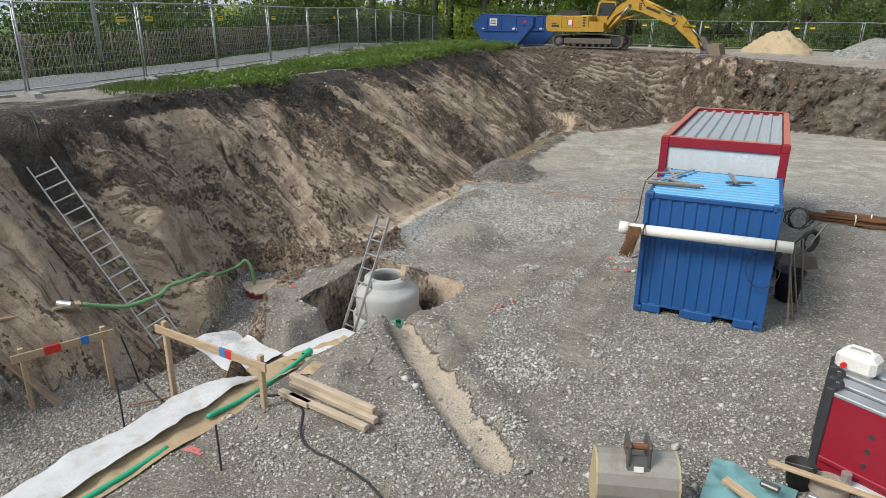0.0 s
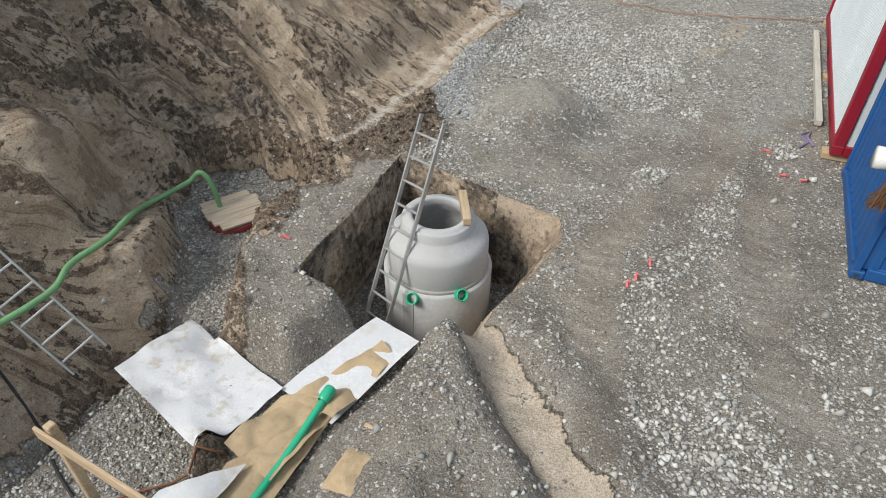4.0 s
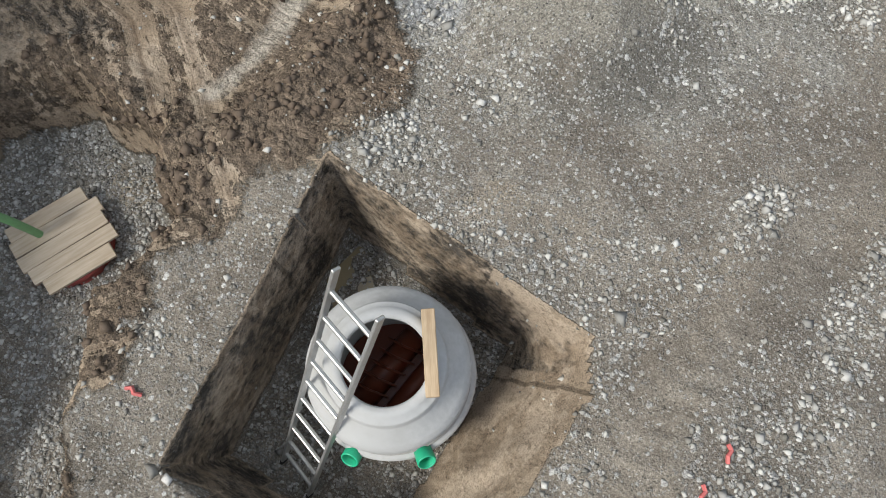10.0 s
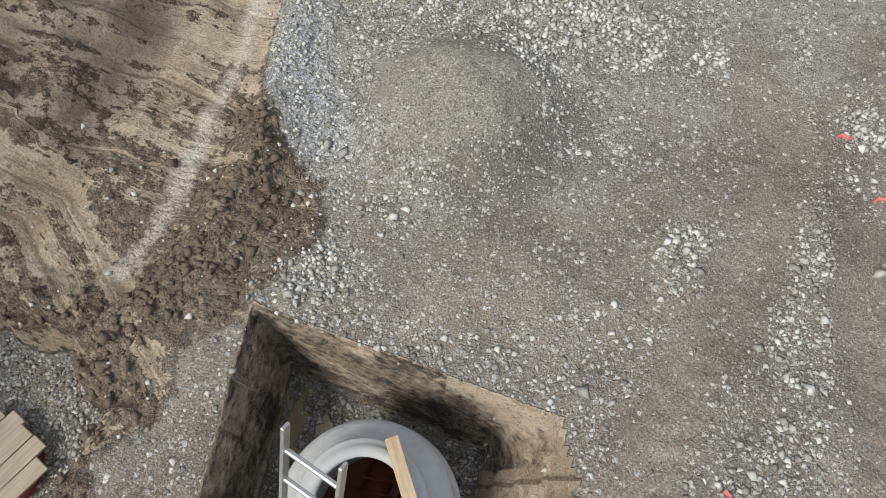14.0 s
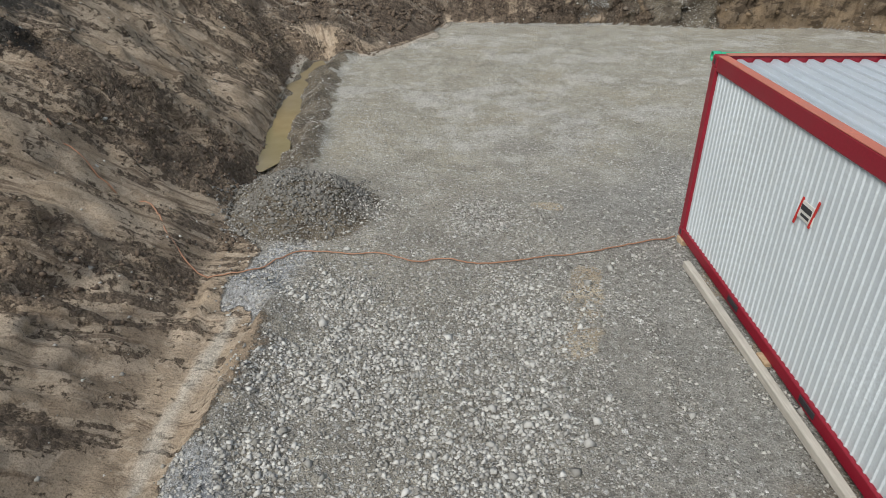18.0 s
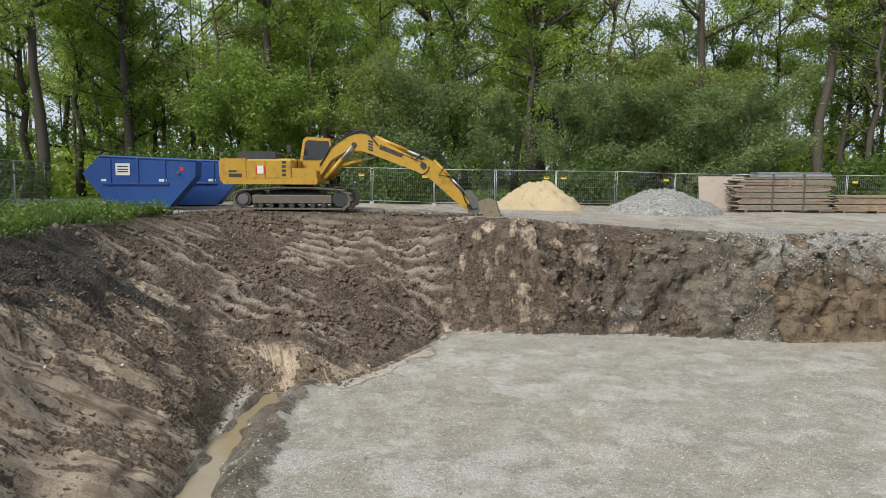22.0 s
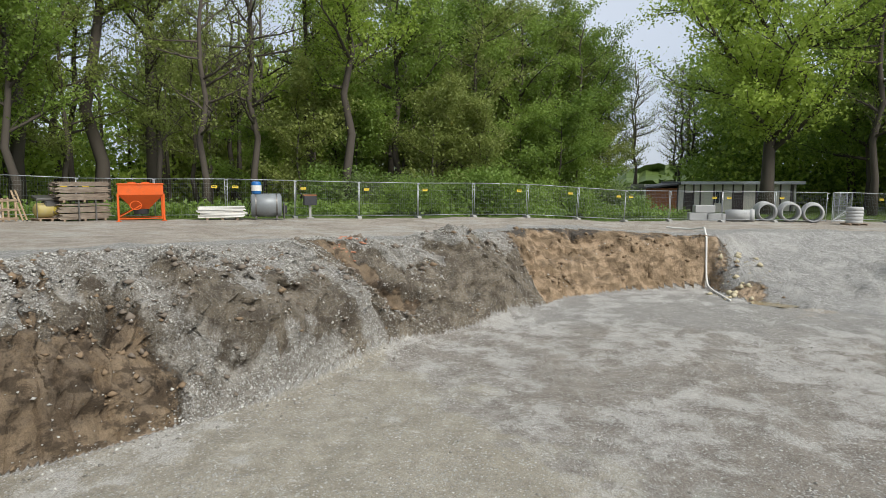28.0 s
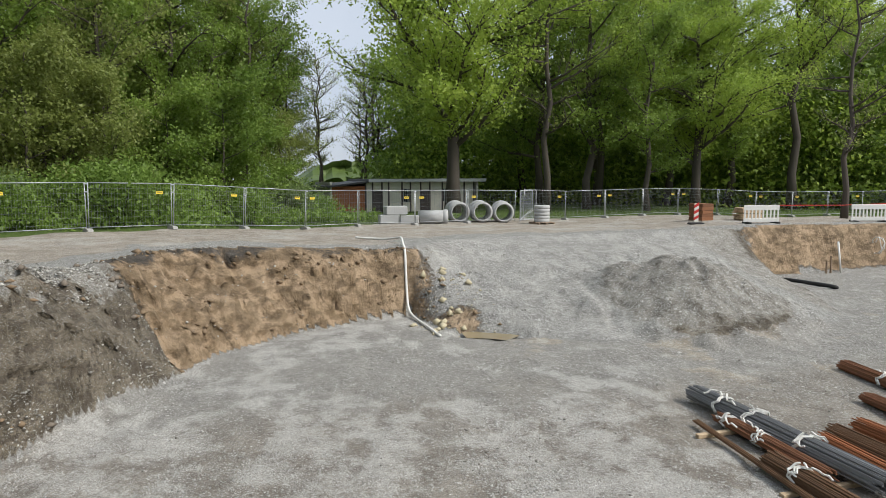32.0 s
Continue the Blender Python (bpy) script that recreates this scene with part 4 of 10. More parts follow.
    mud = mix(nt, times(mb["Red"], 0.8), mud, tone(crumb.outputs["Fac"], 0.35, 0.62, (0.28, 0.225, 0.172), (0.5, 0.43, 0.35)))
    humus = mix(nt, mc["Red"], humus, mud)
    turf = tone(mid.outputs["Fac"], 0.3, 0.7, (0.05, 0.09, 0.02), (0.135, 0.205, 0.045))
    turf = mix(nt, level(fine.outputs["Fac"], 0.5, 0.75, 1.0), turf, (0.12, 0.115, 0.05))
    track = tone(dust.outputs["Fac"], 0.4, 0.6, (0.27, 0.232, 0.19), (0.42, 0.373, 0.318))
    track = mix(nt, level(worn.outputs["Fac"], 0.5, 0.62, 0.7), track, (0.47, 0.452, 0.415))
    track = mix(nt, times(s1, 0.6), track, chips)

    def broken(src, wide=0.45):
        """The mask with a ragged edge."""
        soft = 0.08 if wide < 0.9 else 0.14
        rag = plus(times(plus(dust.outputs["Fac"], -0.5), wide * 1.8), plus(times(plus(crumb.outputs["Fac"], -0.5), 0.8), times(plus(fine.outputs["Fac"], -0.5), 0.5)))
        return ramp(nt, plus(rag, src), 0.49 - soft, 0.49 + soft)
    col = mix(nt, broken(mc["Green"]), grav, track)
    col = mix(nt, broken(mc["Blue"], 0.6), col, grit)
    loamy = broken(ma["Red"], 0.7)
    col = mix(nt, loamy, col, clay)
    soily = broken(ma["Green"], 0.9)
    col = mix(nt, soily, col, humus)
    col = mix(nt, broken(ma["Blue"]), col, turf)
    # faint uneven tone over all of it
    col = mix(nt, 1.0, col, ramp(nt, fine.outputs["Fac"], 0.35, 0.65, (0.6, 0.6, 0.6, 1), (1.42, 1.42, 1.42, 1)), "MULTIPLY")
    nt.links.new(col, bs.inputs["Base Color"])
    nt.links.new(ramp(nt, mid.outputs["Fac"], 0.3, 0.7, (0.75, 0.75, 0.75, 1), (0.98, 0.98, 0.98, 1)), bs.inputs["Roughness"])
    bs.inputs["Specular IOR Level"].default_value = 0.25
    # relief in metres
    stony = calc("SUBTRACT", 1.0, loamy)
    high = plus(times(s1, 0.006), plus(times(times(s2, calc("SUBTRACT", 0.75, d2)), 0.022), times(times(s3, calc("SUBTRACT", 0.75, d3)), 0.045)))
    high = times(high, stony)
    soft_ = plus(times(crumb.outputs["Fac"], plus(0.035, times(mc["Blue"], 0.035))), plus(times(fine.outputs["Fac"], 0.011), times(dust.outputs["Fac"], 0.1)))
    earth = plus(times(comb, 0.09), plus(times(patch.outputs["Fac"], 0.04), plus(times(flakes, 0.035), times(times(flakes, calc("SUBTRACT", 0.6, d3)), 0.05))))
    high = plus(plus(high, soft_), times(earth, loamy))
    high = plus(high, times(times(soily, calc("SUBTRACT", 0.6, d3)), 0.045))
    relief(nt, bs, high, 1.0, 1.0)
    return m


EARTH = earth_material()
CONCRETE = plain("concrete", (0.46, 0.463, 0.458), 0.85, 0, 0.4, 2.2, (0.27, 0.255, 0.23), 0.2, None, 0.16)
CONCRETE_OLD = plain("weathered_concrete", (0.36, 0.355, 0.34), 0.9, 0, 0.4, 4, (0.22, 0.2, 0.17), 0.3)
ALU = plain("aluminium", (0.55, 0.55, 0.54), 0.45, 0.75, 0.3, 8, (0.25, 0.22, 0.19), 0.1)
GALV = plain("galvanised_steel", (0.45, 0.47, 0.49), 0.5, 0.6, 0.15, 10, (0.3, 0.3, 0.3), 0.05)
BUCKET_STEEL = plain("scraped_brown_bucket_steel", (0.22, 0.175, 0.125), 0.6, 0.2, 0.8, 4, (0.11, 0.08, 0.055), 0.4)
WORN_STEEL = plain("worn_muddy_steel", (0.33, 0.28, 0.22), 0.65, 0.15, 0.7, 5, (0.16, 0.11, 0.075), 0.3)
STEEL = plain("dull_steel", (0.2, 0.195, 0.185), 0.5, 0.8, 0.5, 7, (0.14, 0.09, 0.06), 0.15)
RUST = plain("rusty_steel", (0.22, 0.095, 0.045), 0.85, 0.1, 0.5, 14, (0.08, 0.042, 0.027), 0.3, None, 0.5)
RUST_BRIGHT = plain("bright_rusty_steel", (0.28, 0.1, 0.037), 0.85, 0.1, 0.5, 14, (0.14, 0.05, 0.025), 0.3, None, 0.4)
RUST_DARK = plain("dark_rusty_steel", (0.15, 0.082, 0.042), 0.85, 0.1, 0.5, 14, (0.26, 0.1, 0.04), 0.3, None, 0.4)
GREY_BAR = plain("grey_bar_steel", (0.19, 0.193, 0.2), 0.6, 0.5, 0.3, 14, (0.12, 0.08, 0.06), 0.2, None, 0.25)
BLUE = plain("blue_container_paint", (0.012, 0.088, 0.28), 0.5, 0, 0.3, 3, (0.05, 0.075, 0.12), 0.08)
# container roof, a much paler blue than its walls
BLUE_ROOF = plain("pale_blue_roof", (0.12, 0.38, 0.62), 0.45, 0, 0.45, 4, (0.3, 0.38, 0.42), 0.08)
BLUE_SKIP = plain("blue_skip_paint", (0.013, 0.07, 0.27), 0.5, 0, 0.4, 3, (0.1, 0.09, 0.09), 0.1)
RED = plain("red_frame_paint", (0.27, 0.01, 0.026), 0.45, 0, 0.2, 4, (0.14, 0.03, 0.03), 0.05)
RED_PALE = plain("sun_faded_red_paint", (0.5, 0.16, 0.11), 0.6, 0, 0.4, 5, (0.3, 0.22, 0.2), 0.08)
WHITE = plain("white_sheet_metal", (0.6, 0.655, 0.69), 0.45, 0, 0.12, 3, (0.45, 0.43, 0.38), 0.03)
WHITE_PLASTIC = plain("white_plastic", (0.75, 0.74, 0.7), 0.5, 0, 0.3, 5, (0.4, 0.37, 0.32), 0.05)
FLEECE = plain("white_fleece", (0.6, 0.61, 0.62), 0.9, 0, 0.7, 3.0, (0.4, 0.33, 0.23), 0.2)
ROOF_METAL = plain("wet_grey_roof", (0.5, 0.55, 0.6), 0.35, 0.2, 0.75, 1.3, (0.5, 0.52, 0.55), 0.05, (1, 0.35, 1))
YELLOW = plain("yellow_machine_paint", (0.47, 0.275, 0.03), 0.45, 0, 0.85, 4, (0.2, 0.125, 0.045), 0.12)
TRACK_MUD = plain("mud_caked_track_steel", (0.13, 0.115, 0.09), 0.85, 0.1, 0.8, 5, (0.2, 0.165, 0.125), 0.5)
BLACK = plain("black_rubber", (0.02, 0.02, 0.021), 0.7, 0, 0.4, 9, (0.08, 0.07, 0.06), 0.2)
DARK = plain("dark_paint", (0.035, 0.037, 0.042), 0.5, 0, 0.4, 6, (0.09, 0.08, 0.07), 0.1)
GREEN_PIPE = plain("green_plastic_pipe", (0.025, 0.42, 0.23), 0.35, 0, 0.2, 8, (0.12, 0.14, 0.09), 0.04)
GREEN_HOSE = plain("green_hose", (0.17, 0.36, 0.16), 0.5, 0, 0.4, 10, (0.15, 0.13, 0.09), 0.3)
BROWN_PIPE = plain("brown_plastic_pipe", (0.17, 0.035, 0.015), 0.35, 0, 0.3, 6, (0.08, 0.05, 0.04), 0.05)
ORANGE = plain("orange_paint", (0.75, 0.12, 0.015), 0.45, 0, 0.35, 4, (0.3, 0.1, 0.05), 0.06)
ORANGE_CABLE = plain("orange_cable", (0.38, 0.2, 0.12), 0.6, 0, 0.3, 12, (0.3, 0.2, 0.14), 0.05)
SIGNAL_RED = plain("signal_red", (0.6, 0.03, 0.025), 0.5, 0, 0.25, 9, (0.3, 0.1, 0.08), 0.05)
YELLOW_SIGN = plain("yellow_plate", (0.75, 0.55, 0.05), 0.5, 0, 0.1, 9, (0.4, 0.3, 0.1), 0.02)
TEAL = plain("teal_tarpaulin", (0.16, 0.34, 0.35), 0.5, 0, 0.4, 6, (0.3, 0.36, 0.33), 0.1)
SAND_PALE = plain("yellow_sand", (0.45, 0.355, 0.225), 0.95, 0, 0.8, 5, (0.33, 0.245, 0.145), 1.0)
SAND = plain("building_sand", (0.46, 0.345, 0.21), 0.95, 0, 0.75, 11, (0.31, 0.22, 0.13), 1.0, None, 0.18)
WOOD = timber("pale_sawn_wood", (0.62, 0.49, 0.33), (0.4, 0.28, 0.17))
WOOD_GREY = timber("grey_weathered_wood", (0.42, 0.36, 0.29), (0.17, 0.13, 0.095))
WOOD_OLD = timber("muddy_plank_wood", (0.46, 0.35, 0.24), (0.2, 0.14, 0.095))
WOOD_RED = timber("stained_timber_wall", (0.3, 0.1, 0.045), (0.17, 0.05, 0.025))
BARK = plain("bark", (0.075, 0.062, 0.05), 0.95, 0, 0.5, 5, (0.05, 0.06, 0.035), 0.8, (1, 1, 0.25), 0.3)
TWIGS = plain("dry_twigs", (0.17, 0.085, 0.04), 0.9, 0, 0.3, 14, (0.09, 0.05, 0.03), 0.3, None, 0.35)
PINE = timber("sun_bleached_pine", (0.66, 0.57, 0.45), (0.43, 0.34, 0.24))
WOOD_PALE = timber("bleached_wood", (0.6, 0.56, 0.5), (0.42, 0.39, 0.34))
LEAF_LIGHT = leafage("young_beech_leaves", (0.25, 0.37, 0.05), (0.5, 0.6, 0.12), 0.5)
LEAF_DARK = leafage("deep_green_leaves", (0.13, 0.215, 0.035), (0.33, 0.445, 0.085), 0.5)
LEAF_GREY = leafage("willow_leaves", (0.14, 0.2, 0.07), (0.29, 0.375, 0.145), 0.5)
LEAF_OLIVE = leafage("budding_olive_leaves", (0.19, 0.24, 0.055), (0.38, 0.425, 0.125), 0.5)
GRASS = leafage("grass_blades", (0.06, 0.105, 0.02), (0.16, 0.225, 0.055), 0.35)
SHRUB = leafage("shrub_leaves", (0.14, 0.23, 0.04), (0.32, 0.45, 0.1), 0.5)

# shrub leaves again, darkened: shade under the trees put into the colour
SHRUB_SHADE = leafage("shaded_shrub_leaves", (0.06, 0.11, 0.022), (0.17, 0.26, 0.055), 0.4)
HEDGE = leafage("dark_hedge_leaves", (0.035, 0.075, 0.012), (0.11, 0.19, 0.03), 0.3)


def glass_material():
    m, nt, bs = material("dark_window_glass")
    bs.inputs["Base Color"].default_value = (0.03, 0.035, 0.04, 1)
    bs.inputs["Roughness"].default_value = 0.06
    return m


def water_material():
    m, nt, bs = material("muddy_water")
    n = texture(nt, "Noise", 2.5, 3)
    nt.links.new(mix(nt, n.outputs["Fac"], (0.22, 0.175, 0.1), (0.3, 0.25, 0.155)), bs.inputs["Base Color"])
    bs.inputs["Roughness"].default_value = 0.08
    relief(nt, bs, texture(nt, "Noise", 12, 2).outputs["Fac"], 0.04, 0.01)
    return m


def stone_material(name, dark, light):
    m, nt, bs = material(name)
    geo = nt.nodes.new("ShaderNodeNewGeometry")
    col = mix(nt, ramp(nt, geo.outputs["Random Per Island"], 0.0, 1.0), dark, light)
    fine = texture(nt, "Noise", 60, 3, None, False)
    col = mix(nt, ramp(nt, fine.outputs["Fac"], 0.4, 0.7, (0, 0, 0, 1), (0.35, 0.35, 0.35, 1)), col, (0.3, 0.28, 0.24))
    nt.links.new(col, bs.inputs["Base Color"])
    bs.inputs["Roughness"].default_value = 0.9
    return m


GLASS, WATER = glass_material(), water_material()
STONE = stone_material("crushed_stone", (0.14, 0.13, 0.11), (0.6, 0.588, 0.55))
PALE_STONE = stone_material("pale_crushed_stone", (0.2, 0.194, 0.178), (0.62, 0.612, 0.585))


# ---- mesh helpers ----
class Shape:
    """Gathers vertices and faces; m is the pose in which the next pieces are added."""

    def __init__(self):
        self.v, self.f, self.m = [], [], Matrix.Identity(4)

    def add(self, verts, faces):
        k = len(self.v)
        self.v += [tuple(self.m @ Vector(p)) for p in verts]
        self.f += [tuple(i + k for i in f) for f in faces]
        return self

    def convex(self, verts, faces):
        c = sum((Vector(p) for p in verts), Vector()) / len(verts)
        out = []
        for f in faces:
            a, b, d = (Vector(verts[f[i]]) for i in (0, 1, 2))
            mid = sum((Vector(verts[i]) for i in f), Vector()) / len(f)
            out.append(tuple(reversed(f)) if (b - a).cross(d - a).dot(mid - c) < 0 else tuple(f))
        return self.add(verts, out)

    def box(self, c, s, ch=0.0, rot=(0, 0, 0)):
        """A block of size s round c, its edges chamfered by ch."""
        keep = self.m
        self.m = keep @ pose(*c, *rot)
        h = [v / 2 for v in s]
        ch = min(ch, min(h) * 0.6)
        sg = [(a, b, d) for a in (-1, 1) for b in (-1, 1) for d in (-1, 1)]
        if ch <= 0:
            vs = [tuple(g[i] * h[i] for i in range(3)) for g in sg]
            fs = [(0, 1, 3, 2), (4, 5, 7, 6), (0, 1, 5, 4), (2, 3, 7, 6), (0, 2, 6, 4), (1, 3, 7, 5)]
        else:
            vs = [tuple(g[i] * (h[i] - (0 if i == ax else ch)) for i in range(3)) for g in sg for ax in range(3)]
            quad = [(0, 1, 3, 2), (4, 5, 7, 6), (0, 1, 5, 4), (2, 3, 7, 6), (0, 2, 6, 4), (1, 3, 7, 5)]
            fs = [tuple(k * 3 + ax for k in q) for q, ax in zip(quad, (0, 0, 1, 1, 2, 2))]
            for a in range(8):
                for b in range(a + 1, 8):
                    df = [i for i in range(3) if sg[a][i] != sg[b][i]]
                    if len(df) == 1:
                        p, q = [i for i in range(3) if i != df[0]]
                        fs.append((a * 3 + p, a * 3 + q, b * 3 + q, b * 3 + p))
            fs += [(k * 3, k * 3 + 1, k * 3 + 2) for k in range(8)]
        self.convex(vs, fs)
        self.m = keep
        return self

    def tube(self, pts, r, n=8, cap=True):
        """A round bar along a line of points; r one radius or one a point."""
        pts = [Vector(p) for p in pts]
        rs = r if isinstance(r, (list, tuple)) else [r] * len(pts)
        side = None
        vs, fs = [], []
        for i, p in enumerate(pts):
            d = (pts[min(i + 1, len(pts) - 1)] - pts[max(i - 1, 0)]).normalized()
            if side is None:
                side = d.orthogonal().normalized()
            side = (side - d * side.dot(d))
            side = side.normalized() if side.length > 1e-6 else d.orthogonal().normalized()
            up = d.cross(side)
            for k in range(n):
                a = 2 * math.pi * k / n
                vs.append(tuple(p + (side * math.cos(a) + up * math.sin(a)) * rs[i]))
        for i in range(len(pts) - 1):
            for k in range(n):
                a, b = i * n + k, i * n + (k + 1) % n
                fs.append((a, b, b + n, a + n))
        if cap:
            fs.append(tuple(reversed(range(n))))
            fs.append(tuple(range((len(pts) - 1) * n, len(pts) * n)))
        return self.add(vs, fs)

    def lathe(self, prof, n=32, closed=False):
        """Turned form round z: a profile of (radius, height)."""
        vs = [(r * math.cos(2 * math.pi * k / n), r * math.sin(2 * math.pi * k / n), z) for r, z in prof for k in range(n)]
        fs = []
        rows = len(prof)
        for i in range(rows if closed else rows - 1):
            for k in range(n):
                a, b = i * n + k, i * n + (k + 1) % n
                c, d = ((i + 1) % rows) * n + (k + 1) % n, ((i + 1) % rows) * n + k
                fs.append((a, b, c, d))
        return self.add(vs, fs)

    def prism(self, outline, depth, axis="y"):
        """A flat outline (u, v) drawn in x and z (or in the plane named) and given thickness along the axis."""
        def put(u, v, w):
            return {"y": (u, w, v), "x": (w, u, v), "z": (u, v, w)}[axis]
        n = len(outline)
        vs = [put(u, v, -depth / 2) for u, v in outline] + [put(u, v, depth / 2) for u, v in outline]
        area = sum(outline[i][0] * outline[(i + 1) % n][1] - outline[(i + 1) % n][0] * outline[i][1] for i in range(n))
        order = list(range(n)) if (area > 0) == (axis != "y") else list(reversed(range(n)))
        fs = [tuple(reversed(order)), tuple(i + n for i in order)]
        for a, b in zip(order, order[1:] + order[:1]):
            fs.append((a, b, b + n, a + n))
        return self.add(vs, fs)

    def sheet(self, rows, thick=0.0):
        """A surface through rows of points."""
        n, k = len(rows), len(rows[0])
        vs = [p for r in rows for p in r]
        fs = [(i * k + j, i * k + j + 1, (i + 1) * k + j + 1, (i + 1) * k + j) for i in range(n - 1) for j in range(k - 1)]
        return self.add(vs, fs)

    def mesh(self, name, mat, smooth_faces=False):
        me = bpy.data.meshes.new(name)
        me.from_pydata(self.v, [], self.f)
        me.materials.append(mat)
        if smooth_faces:
            me.polygons.foreach_set("use_smooth", [True] * len(me.polygons))
        me.update()
        return me


def thing(name, label, category, m=None, group="", kind=""):
    """An Empty at the base of a thing; its parts hang under it."""
    ob = new(name)
    ob.empty_display_size = 0.2
    if m is not None:
        ob.matrix_basis = m
    return tagged(ob, label, category, group, kind)


def part(name, shape, mat, parent=None, label="", smooth_faces=False):
    me = shape if isinstance(shape, bpy.types.Mesh) else shape.mesh(name, mat, smooth_faces)
    ob = new(name, me)
    if parent is not None:
        ob.parent = parent
    if label:
        ob["label"] = label
    return ob


def single(name, shape, mat, label, category, m=None, group="", kind="", smooth_faces=False):
    """A thing that is one mesh."""
    ob = part(name, shape, mat, None, "", smooth_faces)
    if m is not None:
        ob.matrix_basis = m
    return tagged(ob, label, category, group, kind)


def bulk_mesh(name, verts, faces, mat):
    """A mesh from arrays of vertices and of equal-sided faces."""
    me = bpy.data.meshes.new(name)
    nf, k = faces.shape
    me.vertices.add(len(verts))
    me.vertices.foreach_set("co", np.ascontiguousarray(verts, dtype=np.float32).ravel())
    me.loops.add(nf * k)
    me.loops.foreach_set("vertex_index", np.ascontiguousarray(faces, dtype=np.int32).ravel())
    me.polygons.add(nf)
    me.polygons.foreach_set("loop_start", np.arange(0, nf * k, k, dtype=np.int32))
    me.materials.append(mat)
    me.update(calc_edges=True)
    return me


# ---- ground: one sheet to the horizon, fine where the camera passes ----
def steps(*spans):
    out = []
    for a, b, s in spans:
        out += list(np.arange(a, b - 1e-6, s))
    return np.array(out)


GX = steps((-900, -300, 200), (-300, -60, 40), (-60, -20, 4), (-20, -15, 0.6), (-15, -11, 0.12), (-11, -7.9, 0.08), (-7.9, -4.9, 0.04), (-4.9, -2.3, 0.06), (-2.3, 0, 0.1),
           (0, 14, 0.13), (14, 36, 0.17), (36, 42, 0.3), (42, 60, 0.9), (60, 100, 5), (100, 300, 40), (300, 901, 200))
GY = steps((-900, -300, 200), (-300, -30, 45), (-30, -2, 1.4), (-2, 3, 0.25), (3, 8.7, 0.08), (8.7, 12.1, 0.04), (12.1, 20, 0.075), (20, 24, 0.1), (24, 28, 0.13), (28, 34, 0.09), (34, 42, 0.07), (42, 43, 0.12), (43, 44, 0.2),
           (44, 58, 0.45), (58, 100, 5), (100, 300, 40), (300, 901, 200))
gxx, gyy = np.meshgrid(GX, GY)
# the grid bends so that its lines follow the walls of the shaft's pit
SQ = (-7.7, -5.25, 9.06, 11.54)
qu, qv = np.clip((gxx - SQ[0]) / (SQ[1] - SQ[0]), 0, 1), np.clip((gyy - SQ[2]) / (SQ[3] - SQ[2]), 0, 1)
away = np.hypot(np.maximum(np.maximum(SQ[0] - gxx, gxx - SQ[1]), 0), np.maximum(np.maximum(SQ[2] - gyy, gyy - SQ[3]), 0))
hold = smooth(2.2, 0.0, away)
corner = ((HOLE_TOP[5], 0, 0), (HOLE_TOP[3], 1, 0), (HOLE_TOP[0], 0, 1), (HOLE_TOP[1], 1, 1))
sx_ = sum((c[0] - SQ[a]) * (qu if a else 1 - qu) * (qv if b else 1 - qv) for c, a, b in corner)
sy_ = sum((c[1] - SQ[2 + b]) * (qu if a else 1 - qu) * (qv if b else 1 - qv) for c, a, b in corner)
gxx, gyy = gxx + sx_ * hold, gyy + sy_ * hold
gz, gmask = land(gxx.ravel(), gyy.ravel())
bx_, by_ = bulge(gxx.ravel(), gyy.ravel(), gz, gmask)
gxx, gyy = gxx + bx_.reshape(gxx.shape), gyy + by_.reshape(gyy.shape)
nx, ny = len(GX), len(GY)
gi = np.arange(nx * ny).reshape(ny, nx)
gfaces = np.stack([gi[:-1, :-1], gi[:-1, 1:], gi[1:, 1:], gi[1:, :-1]], -1).reshape(-1, 4)
ground_mesh = bulk_mesh("ground", np.stack([gxx.ravel(), gyy.ravel(), gz], 1), gfaces, EARTH)
mudmask = np.where(gmask["floor"] > 0, gmask["olive"], smooth(33, 35, gyy.ravel()))
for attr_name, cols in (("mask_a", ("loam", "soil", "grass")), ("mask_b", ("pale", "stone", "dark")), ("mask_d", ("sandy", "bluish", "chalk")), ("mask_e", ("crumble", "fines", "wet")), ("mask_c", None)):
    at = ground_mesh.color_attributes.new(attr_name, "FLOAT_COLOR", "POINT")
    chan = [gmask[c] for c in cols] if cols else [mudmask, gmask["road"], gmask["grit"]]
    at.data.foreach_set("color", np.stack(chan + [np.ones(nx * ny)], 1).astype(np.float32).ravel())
at = ground_mesh.attributes.new("fall_line", "FLOAT_VECTOR", "POINT")
at.data.foreach_set("vector", np.stack([gmask["u"], gmask["t"] * 1.6, gz * 0.0], 1).astype(np.float32).ravel())
ground_mesh.polygons.foreach_set("use_smooth", [True] * len(ground_mesh.polygons))
tagged(new("ground", ground_mesh), "excavated building pit with grey crushed stone floor and loam banks", "ground", kind="structure")


